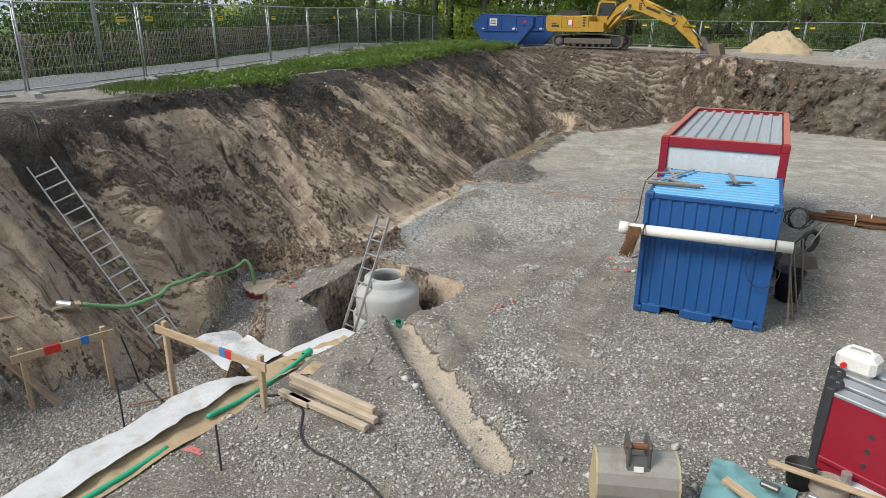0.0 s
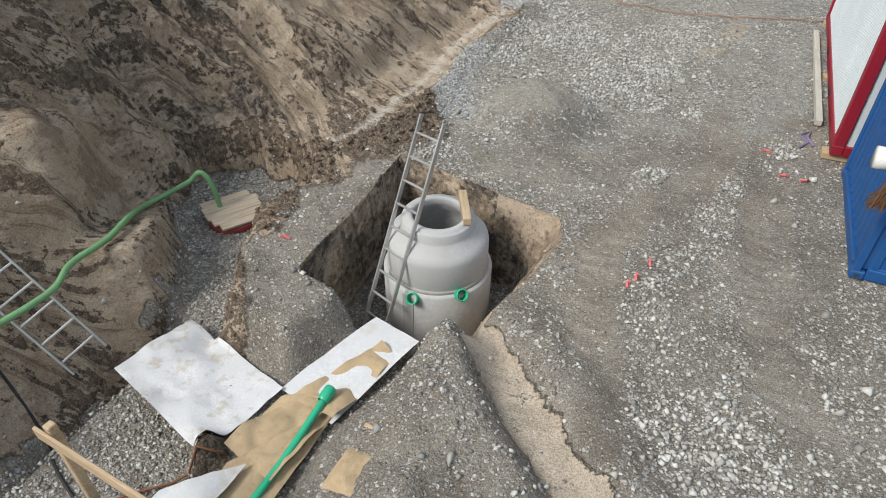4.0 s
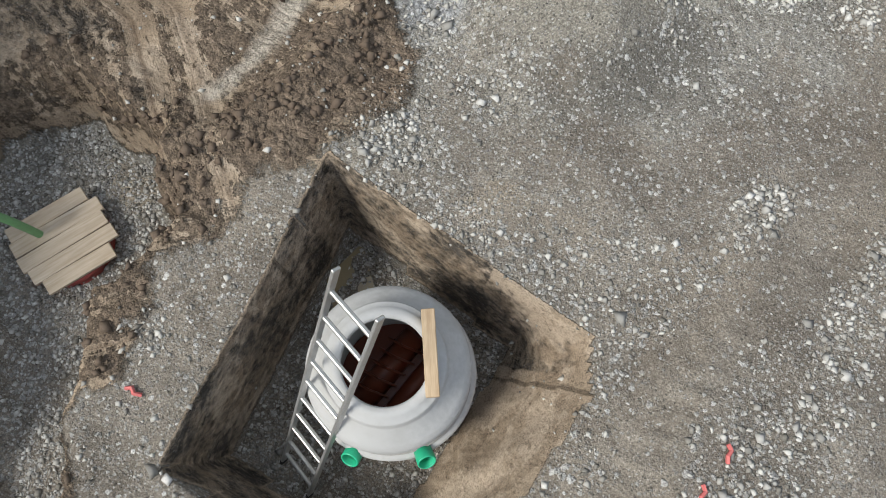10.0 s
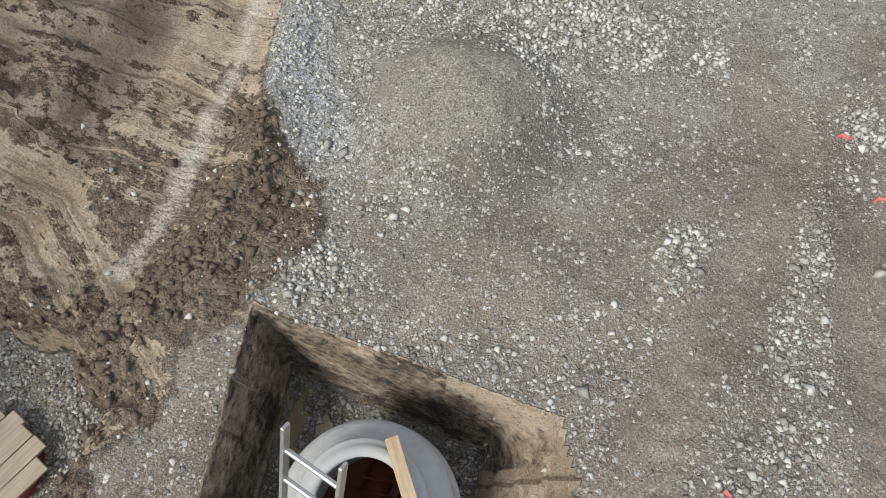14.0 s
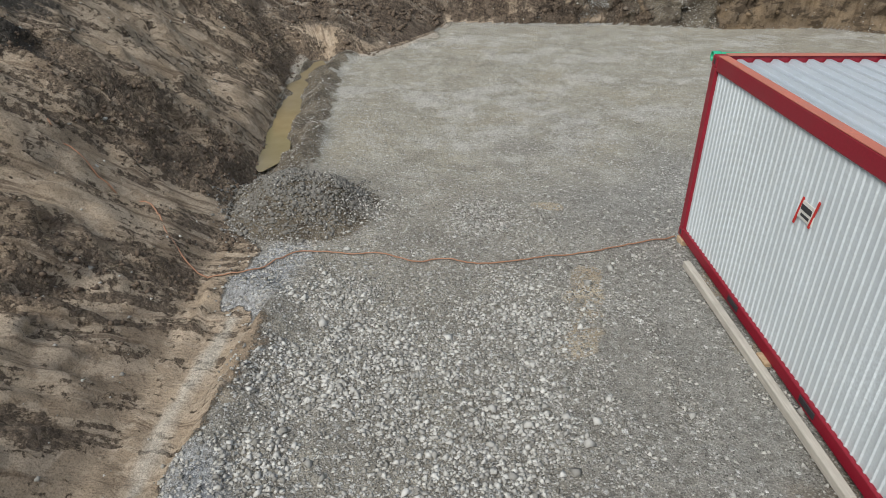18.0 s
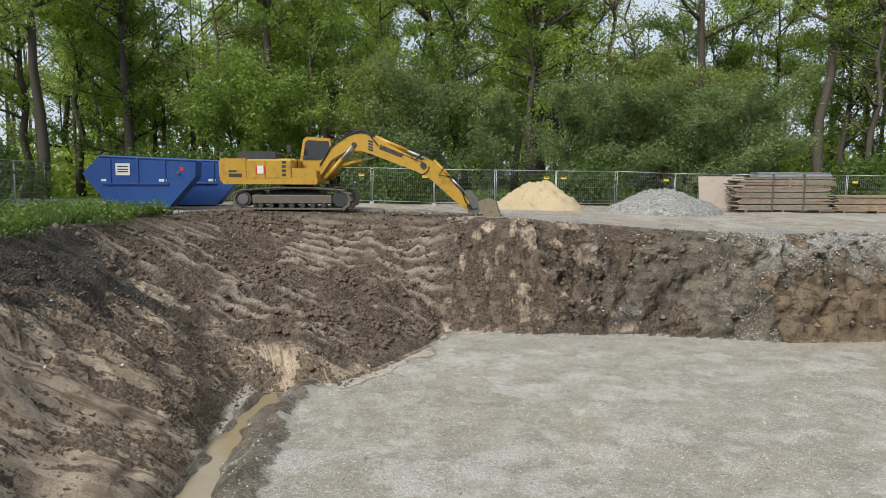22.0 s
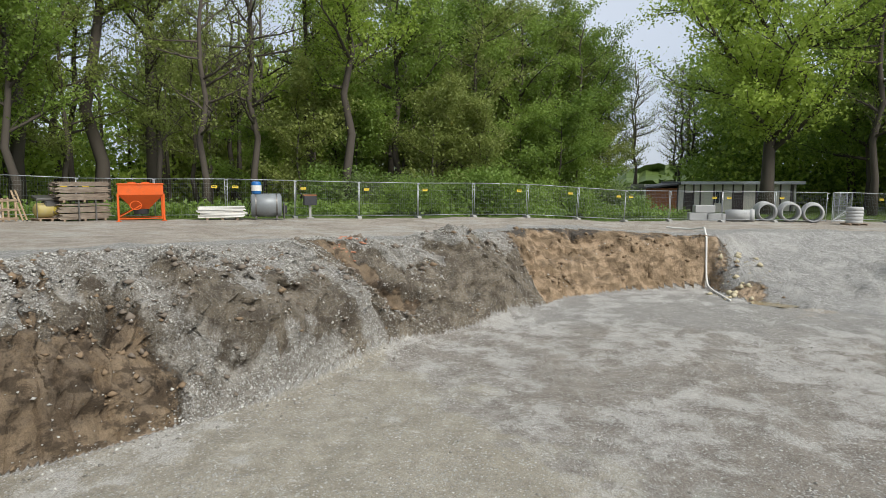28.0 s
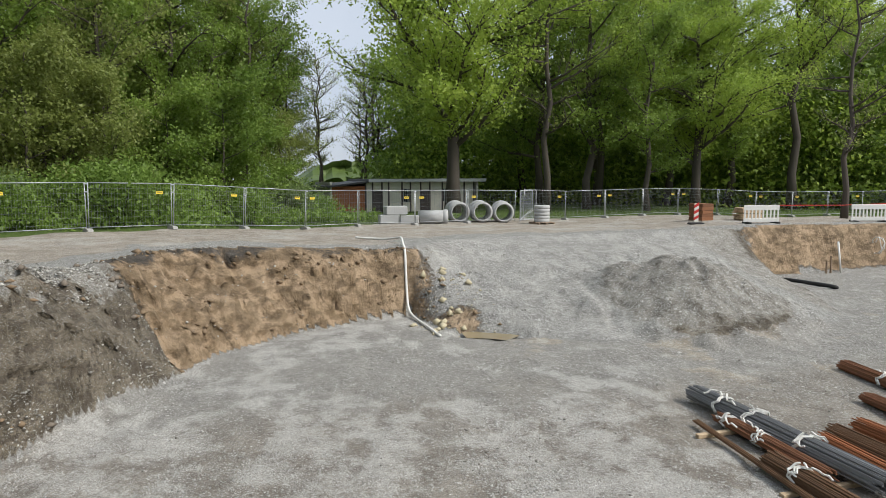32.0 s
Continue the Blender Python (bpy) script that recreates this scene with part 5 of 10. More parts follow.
def strewn(name, n, span, size, keep, seed, label, mat=STONE, flat=0.7, power=3.0):
    """Loose broken stones, each an uneven eight-sided lump half sunk in the ground."""
    rng = np.random.default_rng(seed)
    x, y = rng.uniform(span[0], span[1], n), rng.uniform(span[2], span[3], n)
    z, mk = land(x, y)
    ok = rng.uniform(0, 1, n) < keep(x, y, mk)
    dx, dy = bulge(x, y, z, mk)
    x, y, z = (x + dx)[ok], (y + dy)[ok], z[ok]
    k = len(x)
    s = size[0] + (size[1] - size[0]) * rng.uniform(0, 1, k) ** power
    base = np.array([(1, 0, 0), (-1, 0, 0), (0, 1, 0), (0, -1, 0), (0, 0, 1), (0, 0, -1)], float)
    tri = np.array([(0, 2, 4), (2, 1, 4), (1, 3, 4), (3, 0, 4), (2, 0, 5), (1, 2, 5), (3, 1, 5), (0, 3, 5)])
    v = base[None] * rng.uniform(0.55, 1.2, (k, 6, 1)) + rng.uniform(-0.3, 0.3, (k, 6, 3))
    a = rng.uniform(0, 2 * math.pi, k)
    ca, sa = np.cos(a)[:, None], np.sin(a)[:, None]
    v = np.stack([v[..., 0] * ca - v[..., 1] * sa, v[..., 0] * sa + v[..., 1] * ca, v[..., 2] * flat], -1) * s[:, None, None] * 0.6
    v += np.stack([x, y, z + s * 0.12], 1)[:, None, :]
    f = (tri[None] + (np.arange(k) * 6)[:, None, None]).reshape(-1, 3)
    return tagged(new(name, bulk_mesh(name, v.reshape(-1, 3), f, mat)), label, "stones", kind="stuff")


def gravel_keep(x, y, mk):
    return (1 - 0.85 * mk["fines"]) * np.clip(mk["stone"] * 1.3 + 0.25 * np.clip(fbm(x * 1.7, y * 1.7, 3, 117) - 0.1, 0, 1), 0.06, 1) * (1 - mk["loam"] * 0.85) * (1 - mk["soil"]) * (1 - mk["grass"]) * (1 - 0.75 * mk["pale"]) * (1 - 0.6 * mk["road"])


strewn("gravel_stones", 130000, (-10.5, 1.5, 2.5, 22), (0.018, 0.06), gravel_keep, 11, "loose angular grey limestone gravel on the pit floor", power=2.2)
strewn("gravel_stones", 60000, (-10, 1.5, 3, 21), (0.03, 0.085), lambda x, y, mk: gravel_keep(x, y, mk) * smooth(0.4, 0.9, mk["stone"]) * (1 - mk["bluish"]) * np.where(y < 11.5, smooth(-7.4, -7.0, x) * smooth(-1.8, -2.4, x) * smooth(6, 8, y), 1), 14, "patches of coarser pale crushed stone", PALE_STONE, power=1.5)
strewn("gravel_stones", 1600, (-8, 1.5, 5, 21), (0.05, 0.13), lambda x, y, mk: (0.15 + 0.5 * mk["stone"]) * (1 - mk["loam"]) * (1 - mk["fines"]) * (1 - mk["hole"]), 17, "single larger pale stones lying on the gravel", PALE_STONE, power=1.6)
strewn("heap_stones", 9000, (-10, -6.6, 20, 23.4), (0.03, 0.1), lambda x, y, mk: smooth(1.6, 0.7, np.hypot(x + 8.35, y - 21.7)), 23, "dark broken stones of a small heap on the floor", plain("dark_broken_stone", (0.2, 0.19, 0.17), 0.9, 0, 0.5, 9, (0.1, 0.09, 0.08), 0.4))
strewn("gravel_stones", 26000, (-10, 2, 20, 32), (0.02, 0.06), lambda x, y, mk: np.clip(mk["stone"] * 1.2 + mk["grit"], 0.2, 1) * (1 - mk["loam"]) * smooth(32, 24, y), 18, "pale loose gravel on the rolled pit floor")
strewn("gravel_stones", 40000, (1, 34, 10, 38), (0.02, 0.07), gravel_keep, 12, "loose grey crushed stone on the pit floor")
strewn("bank_stones", 42000, (-13.5, 36, 5, 44), (0.025, 0.1), lambda x, y, mk: mk["bank"] * (0.1 + 0.3 * mk["grit"] + 0.6 * mk["stone"]), 13, "stones and lumps lying on the pit banks")
CLOD = plain("earth_clods", (0.13, 0.095, 0.068), 0.95, 0, 0.4, 6, (0.06, 0.045, 0.035), 0.6)
strewn("earth_clods", 60000, (-14, -7.2, 4, 34), (0.02, 0.11), lambda x, y, mk: mk["loam"] * smooth(0.45, 0.8, mk["crumble"]) * smooth(0.15, 0.3, path_distance(x, y, RILL)[0]), 15, "brown crumbs of loam on the western bank", CLOD, 0.8)
strewn("earth_clods", 16000, (-15, 3, 33, 44.5), (0.05, 0.24), lambda x, y, mk: mk["soil"] * np.clip(0.2 + fbm(x * 0.8, y * 0.8, 3, 133), 0, 1), 16, "dark muddy clods on the ramp and the northern bank", CLOD, 0.8)
DIRT = plain("stony_dirt_lumps", (0.2, 0.165, 0.13), 0.95, 0, 0.45, 3, (0.1, 0.08, 0.06), 0.6)
TAN = plain("tan_loam_lumps", (0.24, 0.17, 0.105), 0.95, 0, 0.45, 3, (0.11, 0.08, 0.05), 0.6)
strewn("earth_clods", 30000, (-1, 34, 26, 42), (0.05, 0.26), lambda x, y, mk: mk["bank"] * mk["grit"] * (1 - mk["loam"]) * np.clip(0.25 + 1.2 * fbm(x * 0.8, y * 0.8 + mk["t"] * 3, 3, 135), 0, 1) * (1 - 0.6 * mk["stone"]), 19, "crumbling brown-grey lumps on the tipped bank", DIRT, 0.7)
strewn("earth_clods", 26000, (3, 35, 20, 42), (0.05, 0.26), lambda x, y, mk: mk["bank"] * mk["loam"] * np.clip(0.15 + 1.1 * fbm(x * 0.9, y * 0.9 + mk["t"] * 4, 3, 137), 0, 1), 20, "crumbling tan lumps on the cut loam face", TAN, 0.7)
strewn("gravel_stones", 9000, (8, 28, 28, 38), (0.03, 0.1), lambda x, y, mk: smooth(1.4, 0.2, path_distance(x, y, TOE[22:30])[0]) * (mk["t"] < 0.25), 21, "line of grey gravel rolled to the foot of the bank")
strewn("gravel_stones", 150000, (3, 29, 27, 42), (0.03, 0.085), lambda x, y, mk: mk["bank"] * mk["grit"] * (1 - mk["loam"]) * np.clip(0.25 + 1.1 * mk["stone"] + 1.2 * fbm(x * 0.5, y * 0.5 + mk["t"] * 1.5, 3, 139), 0, 1), 24, "grey gravel spilled down the tipped bank")
YELLOW_ROCK = plain("pale_yellow_rock", (0.5, 0.44, 0.3), 0.9, 0, 0.35, 4, (0.3, 0.24, 0.15), 0.4)
strewn("rubble_stones", 700, (29, 34.5, 20.4, 23.2), (0.05, 0.36), lambda x, y, mk: 0.28 * smooth(1.9, 0.3, np.hypot((x - 31.2) * 0.6, y - 21.9)), 22, "pale yellowish broken rocks in the corner of the dig", YELLOW_ROCK, 0.8)


# ---- the two containers ----
def corrugated(u0, u1, v0, v1, pitch, depth, put, flat=0.45):
    """A ribbed wall sheet between u0..u1 and v0..v1; put(u, v, d) gives the place, d the rib's rise."""
    us, n = [], max(2, round((u1 - u0) / pitch))
    w = (u1 - u0) / n
    for i in range(n):
        a = u0 + i * w
        us += [(a, 0), (a + w * flat, 0), (a + w * (flat + 0.12), depth), (a + w * 0.88, depth)]
    us.append((u1, 0))
    return [[put(u, v0, d) for u, d in us], [put(u, v1, d) for u, d in us]]


def blue_container():
    w, d, h = 2.2, 2.43, 2.26
    box = thing("storage_container", "small blue corrugated steel storage container standing on the gravel", "container", pose(-0.8, 12.93, 0.0, 0, 0, 1.0))
    s = Shape()
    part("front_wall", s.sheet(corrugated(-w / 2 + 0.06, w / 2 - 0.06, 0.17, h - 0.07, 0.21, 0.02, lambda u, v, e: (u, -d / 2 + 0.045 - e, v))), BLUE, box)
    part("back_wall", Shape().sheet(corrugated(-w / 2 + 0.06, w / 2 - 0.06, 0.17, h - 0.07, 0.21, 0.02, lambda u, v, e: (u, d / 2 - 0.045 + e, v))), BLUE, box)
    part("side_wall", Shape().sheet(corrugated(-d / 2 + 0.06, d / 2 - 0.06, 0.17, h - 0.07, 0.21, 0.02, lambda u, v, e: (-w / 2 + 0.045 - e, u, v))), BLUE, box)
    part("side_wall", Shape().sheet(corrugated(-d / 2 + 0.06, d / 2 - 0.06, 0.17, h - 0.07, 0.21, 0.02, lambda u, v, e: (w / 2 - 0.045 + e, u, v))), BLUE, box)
    part("roof", Shape().sheet(corrugated(-d / 2 + 0.06, d / 2 - 0.06, -w / 2 + 0.05, w / 2 - 0.05, 0.21, 0.025, lambda u, v, e: (v, u, h - 0.035 + e))), BLUE_ROOF, box, "light blue roof sheet with grey blotches")
    part("floor_plate", Shape().box((0, 0, 0.15), (w - 0.1, d - 0.1, 0.04)), BLUE, box)
    for sx in (-1, 1):
        for sy in (-1, 1):
            part("corner_post", Shape().box((sx * (w / 2 - 0.045), sy * (d / 2 - 0.045), h / 2), (0.09, 0.09, h - 0.2), 0.012), BLUE, box)
            for z in (0.055, h - 0.05):
                c = part("corner_casting", Shape().box((sx * (w / 2 - 0.07), sy * (d / 2 - 0.07), z), (0.15, 0.15, 0.11), 0.012), BLUE, box)
                part("casting_hole", Shape().box((sx * (w / 2 - 0.07), sy * (d / 2 + 0.003), z), (0.06, 0.012, 0.045), 0.01), DARK, c)
    for sy in (-1, 1):
        part("top_rail", Shape().box((0, sy * (d / 2 - 0.04), h - 0.05), (w - 0.3, 0.07, 0.08), 0.01), BLUE, box)
        for x0, x1 in ((-0.95, -0.62), (-0.28, 0.28), (0.62, 0.95)):
            part("bottom_rail", Shape().box(((x0 + x1) / 2, sy * (d / 2 - 0.035), 0.085), (x1 - x0, 0.07, 0.15), 0.01), BLUE, box)
        part("fork_pocket", Shape().box((0, sy * (d / 2 - 0.05), 0.15), (w - 0.3, 0.04, 0.05), 0.008), BLUE, box)
    for sx in (-1, 1):
        part("top_rail", Shape().box((sx * (w / 2 - 0.04), 0, h - 0.05), (0.07, d - 0.3, 0.08), 0.01), BLUE, box)
        part("bottom_rail", Shape().box((sx * (w / 2 - 0.035), 0, 0.085), (0.07, d - 0.3, 0.15), 0.01), BLUE, box)
    return box


def office_container():
    w, d, h, z0 = 2.44, 6.06, 2.76, 0.1
    box = thing("site_office_container", "red-framed site cabin with white ribbed walls on timber blocks", "container", pose(-0.93, 17.44, z0, 0, 0, 0.6))
    for sx, nm in ((-1, "side_wall"), (1, "side_wall")):
        part(nm, Shape().sheet(corrugated(-d / 2 + 0.12, d / 2 - 0.12, 0.16, h - 0.2, 0.105, 0.014, lambda u, v, e, sx=sx: (sx * (w / 2 - 0.045 + e), u, v), 0.62)), WHITE, box, "white ribbed sheet metal")
    for sy in (-1, 1):
        part("end_wall", Shape().sheet(corrugated(-w / 2 + 0.12, w / 2 - 0.12, 0.16, h - 0.2, 0.55, 0.006, lambda u, v, e, sy=sy: (u, sy * (d / 2 - 0.05 + e), v), 0.7)), WHITE, box, "plain white end wall panel")
    part("roof_sheet", Shape().sheet(corrugated(-w / 2 + 0.13, w / 2 - 0.13, -d / 2 + 0.13, d / 2 - 0.13, 0.24, 0.045, lambda u, v, e: (u, v, h - 0.09 + e), 0.5)), ROOF_METAL, box, "wet grey ribbed metal roof")
    part("cabin_floor", Shape().box((0, 0, 0.12), (w - 0.12, d - 0.12, 0.05)), STEEL, box)
    for sx in (-1, 1):
        part("roof_rail", Shape().box((sx * (w / 2 - 0.055), 0, h - 0.1), (0.1, d - 0.32, 0.2), 0.012), RED, box)
        part("rail_top", Shape().box((sx * (w / 2 - 0.07), 0, h + 0.004), (0.13, d - 0.32, 0.014), 0.004), RED_PALE, box, "sun-faded orange-red rail top")
        part("floor_rail", Shape().box((sx * (w / 2 - 0.055), 0, 0.08), (0.1, d - 0.32, 0.16), 0.012), RED, box)
        for k in (-1, 1):
            part("fork_slot", Shape().box((sx * (w / 2 - 0.002), k * 0.95, 0.085), (0.012, 0.3, 0.08), 0.01), DARK, box)
        for sy in (-1, 1):
            part("corner_post", Shape().box((sx * (w / 2 - 0.08), sy * (d / 2 - 0.08), h / 2), (0.16, 0.16, h - 0.3), 0.015), RED, box)
            for z in (0.08, h - 0.08):
                c = part("corner_casting", Shape().box((sx * (w / 2 - 0.08), sy * (d / 2 - 0.08), z), (0.165, 0.165, 0.16), 0.015), RED, box)
                part("casting_hole", Shape().box((sx * (w / 2 + 0.001), sy * (d / 2 - 0.08), z), (0.012, 0.05, 0.07), 0.012), DARK, c)
    for sy in (-1, 1):
        part("roof_rail", Shape().box((0, sy * (d / 2 - 0.055), h - 0.1), (w - 0.32, 0.1, 0.2), 0.012), RED, box)
        part("rail_top", Shape().box((0, sy * (d / 2 - 0.07), h + 0.004), (w - 0.32, 0.13, 0.014), 0.004), RED_PALE, box, "sun-faded orange-red rail top")
        part("floor_rail", Shape().box((0, sy * (d / 2 - 0.055), 0.08), (w - 0.32, 0.1, 0.16), 0.012), RED, box)
    # maker's plate on the west wall, as plain shapes
    x = -w / 2 - 0.006 + 0.03
    sign = part("sign_plate", Shape().box((x, 0.04, 1.82), (0.012, 0.3, 0.2), 0.002), WHITE_PLASTIC, box, "small white sign plate with red and black bars")
    for y in (-0.1, 0.18):
        part("sign_bar", Shape().box((x - 0.004, y, 1.82 + (0.04 - y) * 0.25), (0.012, 0.03, 0.33), 0.002, (12, 0, 0)), SIGNAL_RED, sign)
    part("sign_print", Shape().box((x - 0.008, 0.04, 1.85), (0.006, 0.2, 0.06), 0.001), DARK, sign)
    part("sign_print", Shape().box((x - 0.008, 0.04, 1.77), (0.006, 0.16, 0.03), 0.001), DARK, sign)
    return box


blue_container()
office_container()
for bx, by in ((-2.0, 14.55), (0.14, 14.55), (-2.0, 20.33), (0.14, 20.33), (-2.0, 17.4), (0.14, 17.4)):
    single("timber_block", Shape().box((0, 0, 0.05), (0.4, 0.2, 0.1), 0.008), WOOD, "short timber packing block under the site cabin", "block", pose(bx, by, 0.0, 0, 0, 3), "packing blocks under the cabin")
single("timber_beam", Shape().box((0, 0, 0.05), (4.15, 0.1, 0.1), 0.008), WOOD_PALE, "long pale squared timber lying beside the site cabin", "beam", pose(-2.31, 17.45, ground(-2.31, 17.25), 0, 0, 91.3))
gp = thing("drain_pipe", "short green plastic pipe lying behind the cabin roof edge", "pipe", pose(-1.75, 20.56, 2.8, 0, 0, 176))
part("pipe_body", Shape().tube([(-0.6, 0, 0), (0.3, 0, 0)], 0.055, 16), GREEN_PIPE, gp, "", True)
part("pipe_socket", Shape().lathe([(0.055, 0), (0.07, 0.01), (0.072, 0.11), (0.066, 0.12), (0.06, 0.11), (0.058, 0.02)], 16).mesh("pipe_socket", GREEN_PIPE, True), GREEN_PIPE, gp).matrix_basis = pose(0.28, 0, 0, 0, 90, 0)


# ---- the shaft in its pit ----
def shaft():
    cx, cy = -6.52, 10.47
    t = thing("manhole_shaft", "new pale grey precast concrete manhole shaft standing in a square pit", "manhole", pose(cx, cy, HOLE_Z - 0.02))
    zb = HOLE_Z - 0.02
    base = [(0.0, 0.02), (0.68, 0.0), (0.7, 0.03), (0.7, 0.84), (0.68, 0.87), (0.52, 0.87), (0.52, 0.2), (0.0, 0.16)]
    b = part("base_ring", Shape().lathe(base, 56), CONCRETE, t, "", True)
    part("joint_lip", Shape().lathe([(0.63, 0.86), (0.655, 0.87), (0.655, 0.91), (0.63, 0.92)], 56), CONCRETE_OLD, t, "", True)
    cone = [(0.63, 0.9), (0.64, 0.93), (0.64, 1.27), (0.625, 1.33), (0.58, 1.38), (0.47, 1.47), (0.455, 1.5), (0.45, 1.6), (0.435, 1.615),
            (0.4, 1.62), (0.395, 1.635), (0.33, 1.64), (0.315, 1.62), (0.33, 1.52), (0.46, 1.36), (0.5, 1.1), (0.52, 0.9)]
    part("cone_ring", Shape().lathe(cone, 56), CONCRETE, t, "", True)
    for ang, zz in ((-90, 0.7), (-42, 0.77)):
        a = radians(ang)
        d = Vector((math.cos(a), math.sin(a), 0))
        d = (d + Vector((0, 0, 0.75))).normalized()
        p = part("pipe_stub", Shape().tube([d * 0.62, d * 0.9], 0.06, 20, False), GREEN_PIPE, t, "green plastic pipe stub", True)
        p.location.z = zz - 0.42
        rim_ = Shape()
        rim_.m = Matrix.Translation(d * 0.86) @ d.to_track_quat("Z", "Y").to_matrix().to_4x4()
        q = part("stub_socket", rim_.lathe([(0.06, -0.06), (0.075, -0.05), (0.078, 0.09), (0.07, 0.1), (0.062, 0.09), (0.06, -0.06)], 20), GREEN_PIPE, p, "", True)
        # dark disc set in for the shade inside the stub
        inner = Shape()
        inner.m = Matrix.Translation(d * 0.82) @ d.to_track_quat("Z", "Y").to_matrix().to_4x4()
        part("stub_bore", inner.lathe([(0.059, 0.0), (0.0, 0.0)], 20), DARK, p)
    part("label_patch", Shape().box((0.62 * math.cos(radians(-98)), 0.69 * math.sin(radians(-98)) - 0.008, 0.42), (0.16, 0.012, 0.8), 0.003, (0, 0, -8)), CONCRETE_OLD, b, "darker grey cast strip")
    part("lifting_eye", Shape().box((0.1, -0.52, 1.385), (0.04, 0.03, 0.02), 0.006), STEEL, t)
    part("lifting_eye", Shape().box((-0.35, 0.36, 1.385), (0.03, 0.04, 0.02), 0.006), STEEL, t)
    inlet = part("channel_floor", Shape().lathe([(0.0, 0.24), (0.515, 0.24)], 40), BROWN_PIPE, t, "brown plastic lining with a pipe channel", True)
    for off, r in ((-0.12, 0.12), (0.18, 0.1), (0.36, 0.05)):
        part("channel_pipe", Shape().tube([(off - 0.1, -0.42, 0.3), (off + 0.1, 0.42, 0.3)], r, 16), BROWN_PIPE, t, "", True)
    for k in range(6):
        y = -0.3 + 0.12 * k
        part("channel_rib", Shape().tube([(-0.3 + 0.24 * y, y, 0.36), (-0.12 + 0.24 * y, y - 0.02, 0.43), (0.05 + 0.24 * y, y, 0.36)], 0.013, 6), BROWN_PIPE, t)
    return t


shaft()
single("timber_offcut", Shape().box((0, 0, 0.05), (0.62, 0.1, 0.1), 0.006), WOOD, "short squared pine timber lying on the shaft's rim", "timber", pose(-6.25, 10.66, HOLE_Z - 0.02 + 1.635, 0, 0, 119))


def ladder(name, label, foot, head, width, rungs, rail=0.06, mat=ALU, side=None):
    """A single ladder from the middle of its foot to the middle of its head; side: the way its rungs run."""
    f, h = Vector(foot), Vector(head)
    up = (h - f).normalized()
    side = Vector(side) if side else up.cross(Vector((0, 0, 1)))
    side = (side - up * side.dot(up)).normalized()
    n = side.cross(up)
    m = Matrix((side, up, n)).transposed().to_4x4()
    ln = (h - f).length
    t = thing(name, label, "ladder", Matrix.Translation(f) @ m)
    for sx in (-1, 1):
        part("side_rail", Shape().box((sx * width / 2, ln / 2, 0), (0.025, ln, rail), 0.005), mat, t)
        part("rubber_foot", Shape().box((sx * width / 2, 0.02, 0), (0.035, 0.06, rail + 0.012), 0.008), BLACK, t)
    for k in range(rungs):
        y = 0.22 + (ln - 0.44) * k / (rungs - 1)
        part("rung", Shape().box((0, y, 0), (width, 0.028, 0.032), 0.007), mat, t)
    return t


ladder("aluminium_ladder", "silver aluminium ladder leaning in the pit against the shaft", (-6.97, 9.3, HOLE_Z + 0.03), (-6.68, 10.66, 1.42), 0.39, 10, 0.06, ALU, (0.36, -0.17, 0))
ladder("aluminium_ladder", "long silver aluminium ladder leaning up the loam bank", (-9.17, 7.33, -0.5), (-11.55, 7.0, 2.66), 0.42, 14, 0.07, ALU, (0.2, 0.36, 0))


# ---- foundation edge: fleece, sand bed, pipes, batter boards ----
def drape(corners, n=14, lift=0.02, wave=0.03, seed=1, follow=1.0):
    """A sheet through four corners (x, y, z), sagging a little onto the ground."""
    a, b, c, d = (np.array(p, float) for p in corners)
    rows = []
    for i in range(n + 1):
        u = i / n
        row = []
        for j in range(n + 1):
            v = j / n
            p = (a * (1 - u) + b * u) * (1 - v) + (d * (1 - u) + c * u) * v
            row.append(p)
        rows.append(row)
    xs = np.array([[p[0] for p in r] for r in rows])
    ys = np.array([[p[1] for p in r] for r in rows])
    zs = np.array([[p[2] for p in r] for r in rows])
    g = land(xs.ravel(), ys.ravel(), False).reshape(xs.shape)
    if lift < 0:
        lift = 0.03 + fbm(xs * 3.1, ys * 3.1, 3, seed + 5) * 0.06 - 0.07 * np.abs(np.linspace(-0.5, 1, n + 1))[None, :] ** 2
        zz = g + lift
    else:
        zz = np.maximum(zs + fbm(xs * 2.2 + seed, ys * 2.2, 3, seed) * wave, g + lift)
    return Shape().sheet([[(float(xs[i, j]), float(ys[i, j]), float(zz[i, j])) for j in range(n + 1)] for i in range(n + 1)])


FLEECE_SOILED = plain("soiled_white_fleece", (0.6, 0.605, 0.615), 0.9, 0, 0.9, 5.5, (0.36, 0.29, 0.2), 0.2)
single("fleece_sheet", drape([(-8.72, 7.26, -0.27), (-7.3, 6.88, -0.4), (-7.06, 7.86, -0.43), (-8.67, 8.3, -0.55)], 30, 0.05, 0.06, 4), FLEECE_SOILED, "white fleece sheet with specks of soil draped into the trench", "sheet", smooth_faces=True)
single("fleece_sheet", drape([(-6.38, 7.7, -0.44), (-6.05, 8.98, -0.34), (-6.68, 9.14, -0.37), (-7.1, 7.86, -0.43)], 26, 0.02, 0.02, 7), FLEECE, "white fleece sheet with spilled sand by the pit edge", "sheet", smooth_faces=True)
single("fleece_strip", drape([(-7.36, 2.4, -0.12), (-7.3, 6.4, -0.24), (-6.8, 6.95, -0.28), (-6.62, 2.2, -0.12)], 34, 0.045, 0.06, 9), FLEECE, "long white fleece strip folded over the foundation edge", "sheet", smooth_faces=True)
